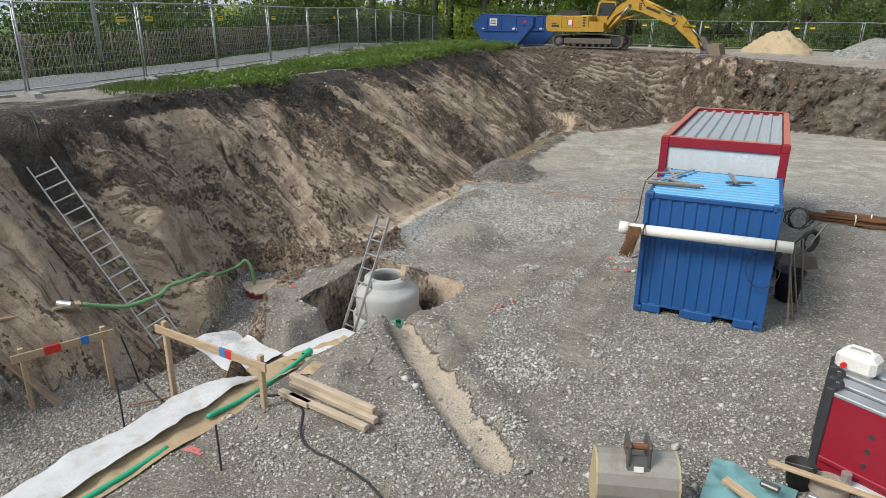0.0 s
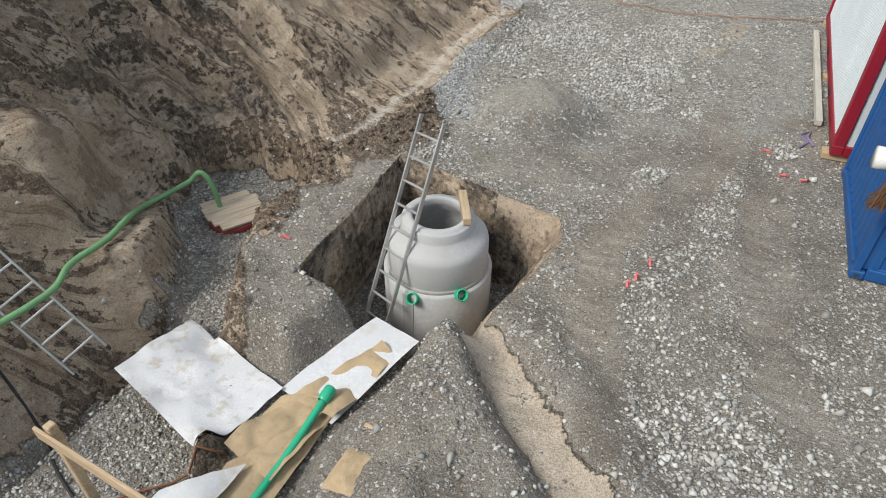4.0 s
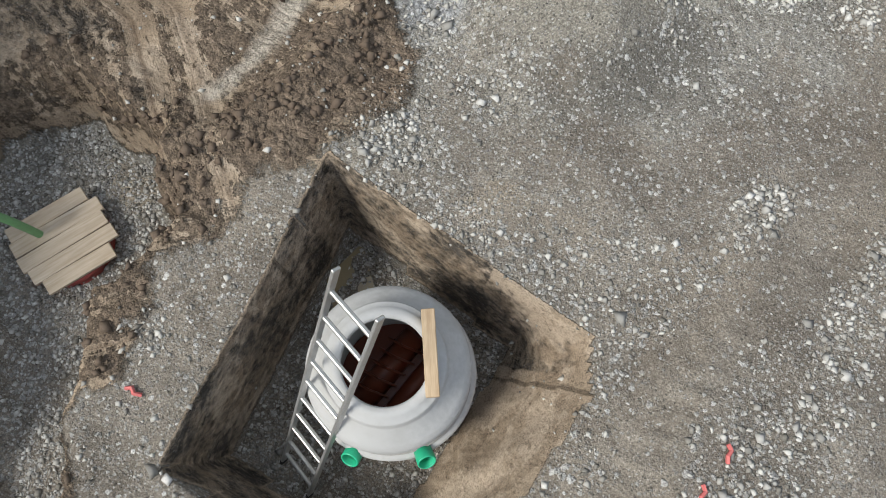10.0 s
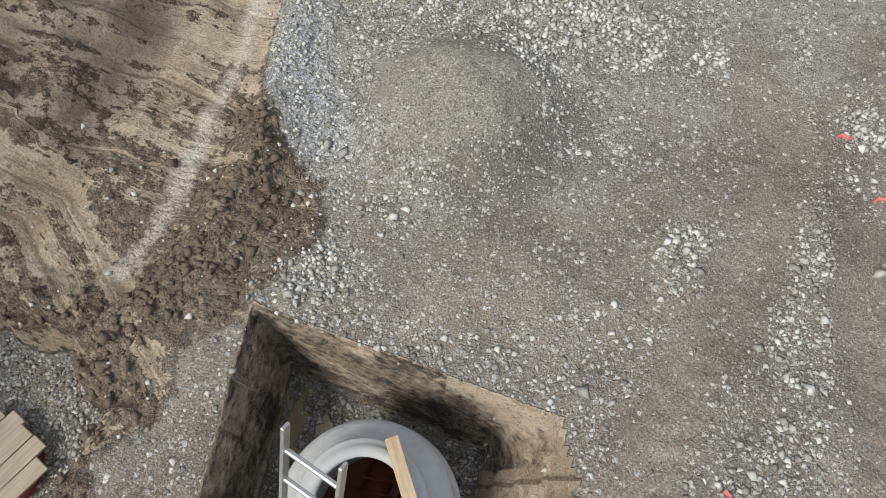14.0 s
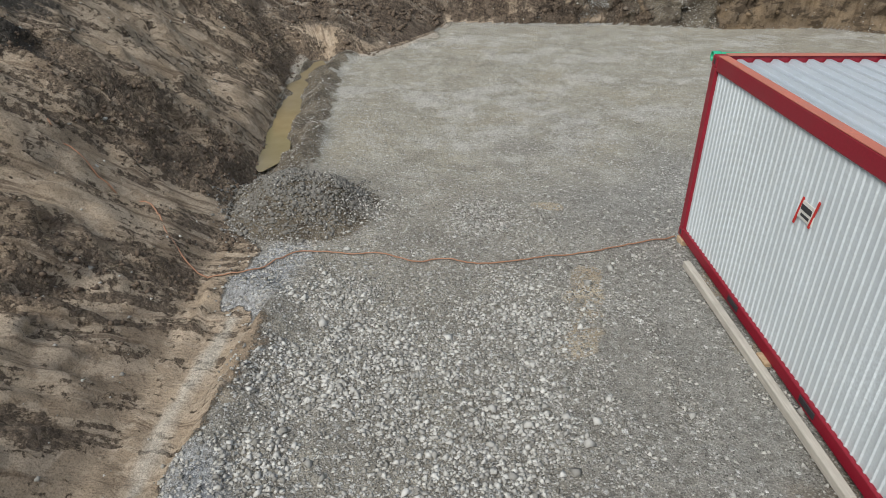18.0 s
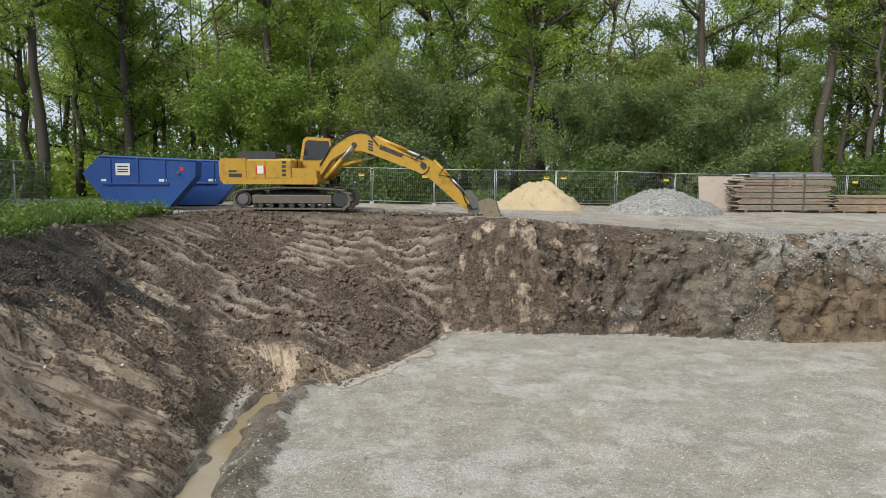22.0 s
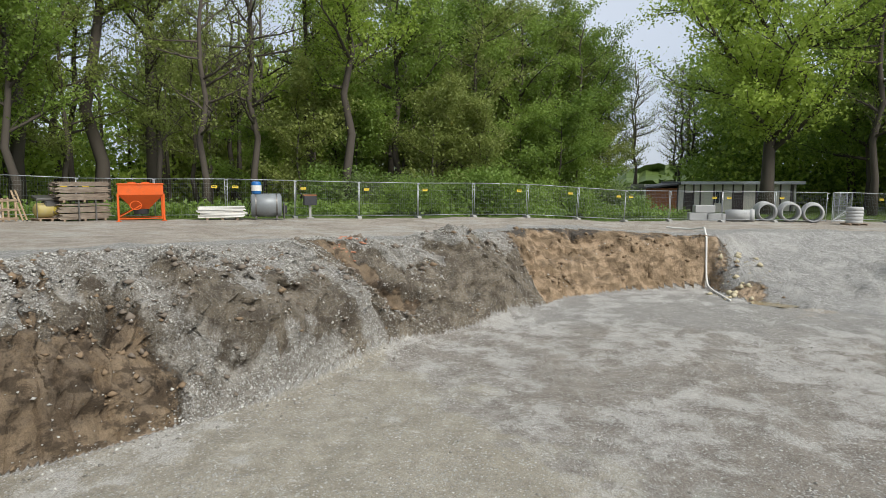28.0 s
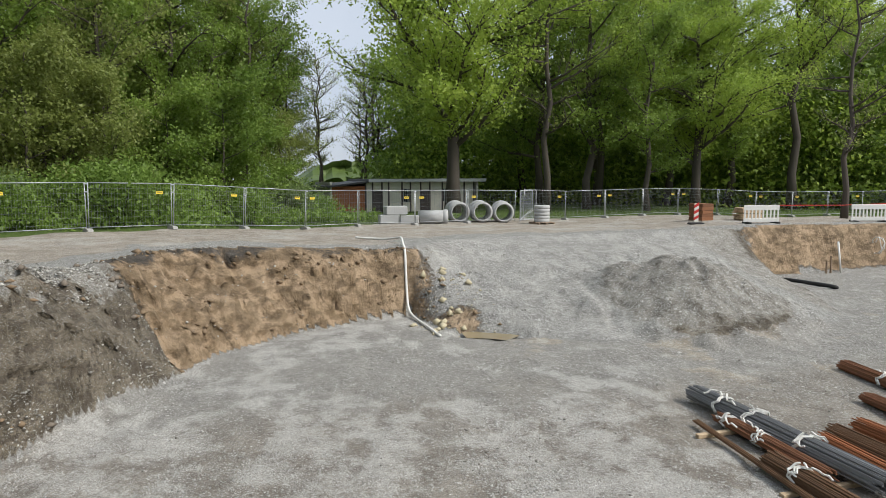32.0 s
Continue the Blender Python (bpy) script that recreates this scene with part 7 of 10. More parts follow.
part("pail_body", Shape().lathe([(0.0, 0.01), (0.11, 0.0), (0.16, 0.28), (0.17, 0.29), (0.165, 0.31), (0.15, 0.29), (0.1, 0.03), (0, 0.02)], 24), BLACK, pb, "", True)
part("pail_grip", Shape().tube([(-0.165, 0, 0.29), (-0.1, -0.12, 0.36), (0.1, -0.12, 0.36), (0.165, 0, 0.29)], 0.008, 6), STEEL, pb)
hr = thing("hose_roll", "rolled flat fire hose with a metal coupling", "hose", pose(1.15, 7.45, ground(1.15, 7.45) + 0.1, 0, 0, 0))
HOSE_C = plain("worn_canvas_hose", (0.34, 0.29, 0.23), 0.85, 0, 0.4, 9)
for k in range(4):
    r0 = 0.06 + 0.038 * k
    part("hose_turn", Shape().lathe([(r0, 0), (r0 + 0.03, 0.0), (r0 + 0.03, 0.1), (r0, 0.1)], 26, True), HOSE_C, hr)
part("coupling", Shape().tube([(0.16, 0.12, 0.05), (0.16, 0.12, 0.2)], [0.05, 0.055], 16), ALU, hr)
single("loose_plank", Shape().box((0, 0, 0), (1.3, 0.09, 0.03), 0.005), WOOD, "narrow plank propped over the pail and hose", "plank", pose(1.15, 7.22, 0.33, 0, 2, -6))
single("steel_rail", Shape().box((0, 0, 0.04), (1.2, 0.12, 0.08), 0.01), WHITE, "white painted steel rail lying by the shoring panels", "rail", pose(1.9, 7.55, ground(1.9, 7.5), 0, 0, -14))
single("steel_rail", Shape().box((0, 0, 0.04), (1.3, 0.16, 0.08), 0.01), GALV, "grey steel section lying by the shoring panels", "rail", pose(1.6, 7.2, ground(1.6, 7.2), 0, 0, -12))


# ---- site fence ----
def fence_panel_proto():
    """A 3.5 m mesh panel, 2 m high, in a frame of round tube."""
    t = thing("fence_panel", "galvanised wire mesh site fence panel in concrete feet", "fence panel", pose(0, 0, -50), "site fence panels")
    w, h = 3.42, 2.0
    for x in (0, w):
        part("post_tube", Shape().tube([(x, 0, 0.06), (x, 0, h)], 0.021, 8), GALV, t, "", True)
    for z in (0.14, h - 0.02):
        part("cross_tube", Shape().tube([(0, 0, z), (w, 0, z)], 0.017 if z < 1 else 0.02, 8), GALV, t, "", True)
    s = Shape()
    for k in range(1, 30):
        x = w * k / 30
        s.tube([(x, 0, 0.14), (x, 0, h - 0.02)], 0.0032, 3, False)
    for z in (0.3, 0.55, 0.8, 1.05, 1.3, 1.55, 1.75):
        s.tube([(0, 0.004, z), (w, 0.004, z)], 0.0036, 3, False)
    part("wire_mesh", s, GALV, t)
    part("clamp", Shape().box((w + 0.04, 0, 1.6), (0.13, 0.07, 0.05), 0.01), GALV, t)
    part("clamp", Shape().box((w + 0.04, 0, h - 0.06), (0.15, 0.06, 0.07), 0.01), GALV, t)
    part("foot_block", Shape().prism([(-0.34, -0.05), (0.34, -0.05), (0.31, 0.06), (0.12, 0.1), (-0.12, 0.1), (-0.31, 0.06)], 0.22, "x"), CONCRETE_OLD, t, "grey concrete foot block").location = (-0.04, 0, 0)
    return t


PANEL = fence_panel_proto()
SIGN = thing("warning_plate", "small yellow warning plate wired to the fence mesh", "sign", pose(0, 0, -50), "warning plates on the fence")
part("plate", Shape().box((0, 0, 0), (0.3, 0.008, 0.13), 0.002), YELLOW_SIGN, SIGN)
part("print_bar", Shape().box((0, -0.006, 0.02), (0.22, 0.004, 0.025), 0.001), DARK, SIGN)
fence_rng = random.Random(5)


def fence_line(pts, sign_side=1, white_first=False, skip=()):
    """Panels of 3.5 m set end to end along a line."""
    count = 0
    pend = Vector(pts[0])
    for a, b in zip(pts, pts[1:]):
        a, b = pend if (Vector(a) - pend).length < 2.5 else Vector(a), Vector(b)
        d = (b - a)
        n = max(1, round(d.length / 3.5))
        d.normalize()
        for k in range(n):
            p = a + d * 3.5 * k
            q = a + d * 3.5 * (k + 1)
            zp, zq = ground(p.x, p.y), ground(q.x, q.y)
            yaw = math.degrees(math.atan2(d.y, d.x))
            tip = math.degrees(math.atan2(zq - zp, 3.5))
            lean = fence_rng.uniform(-0.8, 0.8)
            m = pose(p.x, p.y, zp + 0.04, 0, 0, yaw) @ pose(0, 0, 0, lean, -tip, 0)
            if count not in skip:
                copy_thing(PANEL, m)
                x = fence_rng.choice([0.4, 2.9])
                copy_thing(SIGN, m @ pose(x, -0.012 * sign_side, 1.58, 0, 0, 0 if sign_side > 0 else 180))
            count += 1
            pend = q


# west, along the paved path; north; round the north-east corner and down the east side
fence_line([(-14.0, -8.2), (-14.75, 5.85), (-15.48, 12.78), (-17.14, 20.15), (-18.35, 24.8), (-20.06, 30.1), (-23.0, 39.6), (-25.2, 50)], 1)
fence_line([(-23.6, 53.6), (18.5, 56.6), (25.6, 55.4), (29.9, 49.2), (31.3, 45.4), (38.2, 36.4), (46.6, 23.6), (49.2, 13.6)], 1)
fence_line([(52.4, 11.8), (55.4, -2), (56, -24)], 1)
for o in (PANEL, SIGN):
    for c in (o, *o.children_recursive):
        bpy.data.objects.remove(c)


# ---- woods ----
def tree_meshes(seed, height, clear, spread, leaves, size, trunk_r, leaf_mat, limbs=11, bare=0.0, lean=0.0, bark=BARK):
    """Trunk with limbs and twigs, and a crown of single leaves round the twigs."""
    rng = random.Random(seed)
    s = Shape()
    bend = [Vector((0, 0, 0))]
    n = 8
    for i in range(1, n + 1):
        bend.append(Vector((rng.uniform(-1, 1) * 0.02 * height + lean * height * (i / n) ** 2, rng.uniform(-1, 1) * 0.02 * height, height * 0.95 * i / n)))
    s.tube(bend, [trunk_r * (1.25 if i == 0 else 1 - 0.85 * i / n) for i in range(n + 1)], 7)
    tips = []

    def at(h):
        u = h / (height * 0.95) * n
        i = min(n - 1, int(u))
        return bend[i].lerp(bend[i + 1], u - i)
    for k in range(limbs):
        h = clear + (height * 0.9 - clear) * (k + rng.random()) / limbs
        a = rng.uniform(0, 2 * math.pi)
        u = (h - clear) / max(height - clear, 0.1)
        ln = spread * (0.45 + 0.75 * math.sin(math.pi * min(1, 0.22 + 0.75 * u))) * rng.uniform(0.7, 1.15)
        rise = rng.uniform(0.15, 0.75)
        p0 = at(h)
        d = Vector((math.cos(a), math.sin(a), rise)).normalized()
        pts = [p0]
        for j in range(1, 5):
            d = (d + Vector((rng.uniform(-.25, .25), rng.uniform(-.25, .25), rng.uniform(-.12, .22)))).normalized()
            pts.append(pts[-1] + d * ln / 4)
        r0 = trunk_r * (0.42 - 0.25 * u)
        s.tube(pts, [r0, r0 * 0.8, r0 * 0.6, r0 * 0.4, r0 * 0.15], 5)
        for j in range(1, 5):
            for _ in range(3):
                e = (d + Vector((rng.uniform(-1, 1), rng.uniform(-1, 1), rng.uniform(-0.3, 0.7)))).normalized()
                q = pts[j].lerp(pts[j - 1], rng.random())
                l2 = ln * rng.uniform(0.22, 0.45)
                mid = q + e * l2 * 0.5 + Vector((0, 0, rng.uniform(-0.1, 0.15)))
                end = q + e * l2
                s.tube([q, mid, end], [r0 * 0.32, r0 * 0.2, r0 * 0.06], 4, False)
                tips.append((q, end))
    nr = np.random.default_rng(seed)
    idx = nr.integers(0, len(tips), leaves)
    qa = np.array([tuple(t[0]) for t in tips])[idx]
    qb = np.array([tuple(t[1]) for t in tips])[idx]
    # leave whole twigs bare here and there for an uneven outline
    w = nr.uniform(0, 1, len(tips))[idx]
    ok = w > bare
    qa, qb = qa[ok], qb[ok]
    k = len(qa)
    c = qa + (qb - qa) * nr.uniform(0.2, 1.15, (k, 1)) + nr.normal(0, 0.17 + 0.045 * spread, (k, 3)) * (1, 1, 0.7)
    nrm = nr.normal(0, 1, (k, 3)) + np.array([0, 0, 0.7])
    nrm /= np.linalg.norm(nrm, axis=1)[:, None]
    ax = np.cross(nrm, nr.normal(0, 1, (k, 3)))
    ax /= np.linalg.norm(ax, axis=1)[:, None] + 1e-9
    bx = np.cross(nrm, ax)
    sz = size * nr.uniform(0.55, 1.35, (k, 1))
    v = np.stack([c - ax * sz, c + ax * sz * 0.7 + bx * sz * 0.62, c + ax * sz * 0.5 - bx * sz * 0.7], 1).reshape(-1, 3)
    f = np.arange(k * 3).reshape(-1, 3)
    return s.mesh("trunk", bark, True), bulk_mesh("crown", v, f, leaf_mat)


def bush_mesh(seed, radius, height, leaves, size, mat):
    """A shrub: leaves in many overlapping clumps with gaps."""
    nr = np.random.default_rng(seed)
    m = 26
    cl = np.stack([nr.normal(0, 0.42 * radius, m), nr.normal(0, 0.42 * radius, m), nr.uniform(0.1, 0.8, m) * height], 1)
    c = cl[nr.integers(0, m, leaves)] + nr.normal(0, 0.2, (leaves, 3)) * np.array([radius, radius, height * 0.6])
    c[:, 2] = np.abs(c[:, 2])
    nrm = nr.normal(0, 1, (leaves, 3)) + np.array([0, 0, 0.5])
    nrm /= np.linalg.norm(nrm, axis=1)[:, None]
    ax = np.cross(nrm, nr.normal(0, 1, (leaves, 3)))
    ax /= np.linalg.norm(ax, axis=1)[:, None] + 1e-9
    bx = np.cross(nrm, ax)
    sz = size * nr.uniform(0.5, 1.3, (leaves, 1))
    v = np.stack([c - ax * sz, c + bx * sz * 0.5, c + ax * sz, c - bx * sz * 0.5], 1).reshape(-1, 3)
    s = Shape()
    for k in range(7):
        p = cl[k % m]
        s.tube([(p[0] * 0.15, p[1] * 0.15, -0.1), (p[0] * 0.6, p[1] * 0.6, p[2] * 0.6), tuple(p)], [0.03, 0.02, 0.006], 4, False)
    return s.mesh("stem_cluster", BARK, True), bulk_mesh("foliage", v, np.arange(leaves * 4).reshape(-1, 4), mat)


KINDS = {
    "beech": [tree_meshes(31 + i, 20 + i, 6.0 + i, 4.6, 19000, 0.118, 0.34, LEAF_LIGHT, 17, 0.2) for i in range(3)],
    "dark": [tree_meshes(41 + i, 18 + 1.5 * i, 3.6, 4.4, 20000, 0.12, 0.31, LEAF_DARK, 17, 0.15) for i in range(2)],
    "olive": [tree_meshes(51 + i, 18 + 2 * i, 3.5, 4.0, 13000, 0.105, 0.22, LEAF_OLIVE, 18, 0.25) for i in range(2)],
    "bare": [tree_meshes(61 + i, 21 + i, 5, 3.6, 3600, 0.1, 0.26, LEAF_OLIVE, 19, 0.4) for i in range(2)],
    "willow": [tree_meshes(71 + i, 7.5 + i, 0.4, 3.2, 19000, 0.085, 0.1, LEAF_GREY, 17, 0.05) for i in range(2)],
    "grand": [tree_meshes(81, 19, 4.2, 7.4, 62000, 0.125, 0.5, LEAF_LIGHT, 30, 0.14)],
}
KINDS["young"] = [tree_meshes(91 + i, 8 + 1.5 * i, 0.5, 3.0, 16000, 0.1, 0.1, (LEAF_DARK, LEAF_OLIVE)[i], 18, 0.08) for i in range(2)]
KINDS["old"] = [tree_meshes(101 + i, 27 + 2 * i, 12 + i, 6.0, 17000, 0.12, 0.46, LEAF_LIGHT, 17, 0.25) for i in range(2)]
TREE_LABEL = {"old": "old beech with a tall dark trunk and high spring crown", "young": "young tree leafy down to the ground at the wood's edge", "beech": "tall beech with fresh light green leaves at the wood's edge", "dark": "broad tree with deep green spring leaves in the wood",
              "olive": "slender tree with olive green opening buds", "bare": "tall nearly bare tree with thin upright branches",
              "willow": "rounded grey-green willow behind the fence", "grand": "large spreading tree with bright fresh leaves by the lawn"}


def plant(kind, x, y, scale=1.0, yaw=0, which=None, dz=0.0):
    tr, cr = KINDS[kind][which if which is not None else int(abs(x * 7 + y * 3)) % len(KINDS[kind])]
    t = thing("tree", TREE_LABEL[kind], "tree", pose(x, y, ground(x, y) - 0.1 + dz, 0, 0, yaw) @ Matrix.Scale(scale, 4), "trees of the wood")
    part("trunk", tr, BARK, t)
    part("crown", cr, LEAF_LIGHT, t)
    return t


wood_rng = random.Random(9)
spots = []


def grove(n, kinds, span, gap, scale=(0.85, 1.2), ok=None):
    tries = 0
    while n > 0 and tries < 4000:
        tries += 1
        x, y = wood_rng.uniform(span[0], span[1]), wood_rng.uniform(span[2], span[3])
        if any((x - a) ** 2 + (y - b) ** 2 < gap * gap for a, b in spots) or (ok and not ok(x, y)):
            continue
        spots.append((x, y))
        plant(wood_rng.choice(kinds), x, y, wood_rng.uniform(*scale), wood_rng.uniform(0, 360))
        n -= 1


def beyond(x, y):
    """How far a place lies outside the north-eastern fence."""
    return (x - 28.5) * 0.79 + (y - 47.4) * 0.61


# north side
grove(8, ["willow"], (-10, 17, 59.5, 63), 3.4, (0.8, 1.15))
grove(14, ["beech", "dark", "bare", "olive"], (-36, 24, 64, 74), 3.6, (0.85, 1.05))
grove(18, ["beech", "beech", "dark", "bare"], (-46, 34, 76, 92), 4.0, (0.95, 1.2))
# north-east wood
grove(16, ["beech", "dark", "olive", "bare"], (22, 64, 34, 80), 3.6, (0.85, 1.05), lambda x, y: 6.5 < beyond(x, y) < 16 and y > 27)
grove(18, ["beech", "bare", "olive", "bare"], (30, 84, 34, 96), 4.2, (0.95, 1.2), lambda x, y: 16 < beyond(x, y) < 34 and y > 30)
grove(14, ["young"], (24, 62, 28, 70), 3.0, (0.75, 1.2), lambda x, y: 6.0 < beyond(x, y) < 13 and y > 28 and x > 41)
grove(9, ["young"], (-22, 17, 61, 68), 3.2, (0.8, 1.2))
grove(14, ["dark", "olive", "olive"], (50, 72, 29, 48), 2.8, (0.9, 1.05), lambda x, y: beyond(x, y) > 9)
# east and south-east, beyond the lawn and the hut
grove(15, ["dark", "beech", "beech"], (64, 90, -46, 3), 4.6, (1.15, 1.4))
grove(15, ["bare"], (90, 112, 6, 34), 2.6, (0.75, 1.0))
for x, y, sc, kind in ((67.5, 30.6, 0.95, "olive"), (68.5, 27.6, 0.72, "bare"), (64.5, 33.4, 1.05, "olive"), (71, 28.8, 0.8, "olive"), (61, 36.5, 1.1, "bare")):
    plant(kind, x, y, sc, x * 40)
# west, behind the hedge
grove(10, ["beech", "olive", "dark"], (-46, -28, 10, 62), 4.6, (0.8, 1.0))
for x, y, sc in ((-32.7, 62.1, 0.9), (-29.6, 68, 0.9), (-18.5, 67, 0.95), (-7.1, 68, 1.0), (1.2, 67, 0.95), (4.2, 71, 1.0), (13.7, 68, 0.95), (23.4, 68, 0.95), (29.4, 66, 1.0), (33.4, 62.8, 1.0),
                 (37.8, 60.5, 1.05), (43.1, 60.5, 0.95), (73.4, -3.6, 0.95), (72.8, -11.3, 0.9), (86, -14, 0.95)):
    plant("old", x, y, sc, x * 31)
for x, y, sc in ((49.5, -11.5, 0.9), (45.6, 46.9, 0.55), (50.4, 38.5, 0.62), (55.6, 40.2, 0.7)):
    plant("bare", x, y, sc, x * 31)
plant("grand", 65.6, 13.7, 1.32, 20)
plant("bare", 63.3, 5.9, 1.25, 140, 0)
plant("grand", 64, -9, 0.95, 200)
plant("dark", 62, -3, 0.9, 80)


def leaf_cloud(name, centres, size, mat, label, category, seed, droop=0.4):
    """Many single leaves at the given places, joined."""
    nr = np.random.default_rng(seed)
    k = len(centres)
    nrm = nr.normal(0, 1, (k, 3)) + np.array([0, 0, droop])
    nrm /= np.linalg.norm(nrm, axis=1)[:, None]
    ax = np.cross(nrm, nr.normal(0, 1, (k, 3)))
    ax /= np.linalg.norm(ax, axis=1)[:, None] + 1e-9
    bx = np.cross(nrm, ax)
    sz = size * nr.uniform(0.5, 1.4, (k, 1))
    v = np.stack([centres - ax * sz, centres + ax * sz * 0.7 + bx * sz * 0.62, centres + ax * sz * 0.5 - bx * sz * 0.7], 1).reshape(-1, 3)
    return tagged(new(name, bulk_mesh(name, v, np.arange(k * 3).reshape(-1, 3), mat)), label, category, kind="stuff")


def clumped(n, clumps, place, spread, seed):
    """n points in clumps; place(rng, m) gives the clumps' middles."""
    nr = np.random.default_rng(seed)
    c = place(nr, clumps)
    i = nr.integers(0, clumps, n)
    return c[i] + nr.normal(0, 1, (n, 3)) * np.asarray(spread)


def arc(nr, m, a0, a1, r0, r1, top):
    a, r = np.radians(nr.uniform(a0, a1, m)), nr.uniform(r0, r1, m)
    lim = top * (0.75 + 0.3 * grain(np.degrees(a) * 0.35, a * 0, 5))
    lim = lim * (1 - 0.62 * smooth(9, 16, np.degrees(a)) * smooth(50, 40, np.degrees(a)))
    lim = lim * (1 - 0.75 * smooth(-32, -42, np.degrees(a))) * (1 - 0.6 * smooth(78, 85, np.degrees(a)) * smooth(92, 88, np.degrees(a)))
    return np.stack([5 + r * np.sin(a), 26 + r * np.cos(a), 2 + nr.uniform(0, 1, m) ** 1.3 * lim], 1)


# the depth of the wood behind: far leaves and stems
leaf_cloud("far_wood", clumped(80000, 1600, lambda r, m: arc(r, m, -62, 66, 70, 90, 19), (1.4, 1.4, 0.8), 1), 0.3, LEAF_DARK, "deep green wood behind the fence, far trees", "woods", 2)
leaf_cloud("far_wood", clumped(90000, 1600, lambda r, m: arc(r, m, -62, 66, 60, 84, 19), (1.4, 1.4, 0.8), 3), 0.29, LEAF_LIGHT, "sunlit fresh green far trees of the wood", "woods", 4)
leaf_cloud("far_wood", clumped(110000, 1500, lambda r, m: arc(r, m, 96, 142, 80, 98, 19), (1.6, 1.6, 1.0), 5), 0.3, LEAF_DARK, "deep green far trees beyond the lawn", "woods", 6)
leaf_cloud("far_wood", clumped(80000, 1400, lambda r, m: arc(r, m, 50, 84, 62, 80, 19), (1.5, 1.5, 0.9), 7), 0.28, LEAF_OLIVE, "olive green far trees at the end of the wood", "woods", 8)
leaf_cloud("far_wood", clumped(60000, 900, lambda r, m: arc(r, m, 97, 142, 77, 92, 13), (1.5, 1.5, 0.9), 15), 0.24, LEAF_LIGHT, "low sunlit far bushes beyond the lawn", "woods", 16)
# plain rumpled edge of the woods far off
FAR_GREEN = leafage("far_woods_green", (0.05, 0.085, 0.02), (0.14, 0.2, 0.045), 0.1)
far_rows = []
for k in range(9):
    row = []
    for j in range(121):
        a = math.radians(80 + 64 * j / 120)
        h = (8.0 + 3.5 * float(fbm(np.array([j * 0.13]), np.array([0.5]), 4, 171)[0])) * (0.45 + 0.55 * float(smooth(87, 95, np.array(math.degrees(a)))))
        q = 112 + 5 * float(fbm(np.array([j * 0.4]), np.array([k * 0.6]), 4, 173)[0]) + 4 * (k / 8) ** 2
        row.append((5 + q * math.sin(a), 26 + q * math.cos(a), 0.5 + h * k / 8))
    far_rows.append(row)
tagged(part("backdrop", Shape().sheet(far_rows), FAR_GREEN), "dark green edge of distant woods", "backdrop", kind="structure")
stems = Shape()
sr = random.Random(77)
for i in range(150):
    a, r = math.radians(sr.uniform(-62, 64)), sr.uniform(58, 84)
    x, y, h, w = 5 + r * math.sin(a), 26 + r * math.cos(a), sr.uniform(14, 21), sr.uniform(0.1, 0.26)
    z = 2.8
    stems.tube([(x, y, z), (x + sr.uniform(-.4, .4), y, z + h * 0.5), (x + sr.uniform(-1, 1), y, z + h)], [w, w * 0.7, w * 0.25], 5, False)
    for k in range(4):
        q = z + h * sr.uniform(0.4, 0.9)
        e = sr.uniform(-3, 3)
        stems.tube([(x, y, q), (x + e, y + sr.uniform(-1, 1), q + abs(e) * 0.9)], [w * 0.4, w * 0.08], 4, False)
tagged(part("far_stems", stems, BARK), "dark stems of far trees inside the wood", "woods", kind="stuff")

# undergrowth beyond the fences
def bushes(n, span, scale, mat, seed, ok=None, label="dense green bush behind the site fence"):
    protos = [bush_mesh(seed + i, 1.7, 2.4, 4200, 0.085, mat) for i in range(2)]
    r = random.Random(seed)
    while n > 0:
        x, y = r.uniform(span[0], span[1]), r.uniform(span[2], span[3])
        if ok and not ok(x, y):
            continue
        st, fo = protos[n % 2]
        t = thing("bush", label, "bush", pose(x, y, ground(x, y) - 0.05, 0, 0, r.uniform(0, 360)) @ Matrix.Scale(r.uniform(*scale), 4), "bushes behind the fence")
        part("stem_cluster", st, BARK, t)
        part("foliage", fo, mat, t)
        n -= 1


bushes(18, (-30, 26, 58, 63), (0.7, 1.5), SHRUB_SHADE, 301)
bushes(15, (22, 56, 24, 66), (0.7, 1.4), SHRUB, 311, lambda x, y: 3.5 < beyond(x, y) < 8 and x > 38)
bushes(5, (24, 54, 26, 66), (0.8, 1.2), LEAF_GREY, 321, lambda x, y: 4.0 < beyond(x, y) < 8 and x > 40)
bushes(10, (-36, -25, 8, 56), (0.9, 1.6), SHRUB_SHADE, 331)


def band(n, span, ok, h, seed, clumps=600):
    def place(nr, m):
        x, y = nr.uniform(span[0], span[1], m * 8), nr.uniform(span[2], span[3], m * 8)
        k = np.where(ok(x, y))[0][:m]
        k = np.resize(k, m)
        return np.stack([x[k], y[k], land(x[k], y[k], False) + h * nr.uniform(0.1, 0.8, m)], 1)
    return clumped(n, clumps, place, (0.35, 0.35, h * 0.22), seed)


leaf_cloud("undergrowth", band(16000, (20, 52, 22, 60), lambda x, y: (beyond(x, y) > 2.4) & (beyond(x, y) < 6), 0.8, 21), 0.12, SHRUB, "nettles and low weeds behind the fence", "weeds", 22)
leaf_cloud("undergrowth", band(12000, (-24, 20, 56.8, 60), lambda x, y: x < 99, 0.8, 23), 0.1, SHRUB_SHADE, "low green weeds behind the northern fence", "weeds", 24)


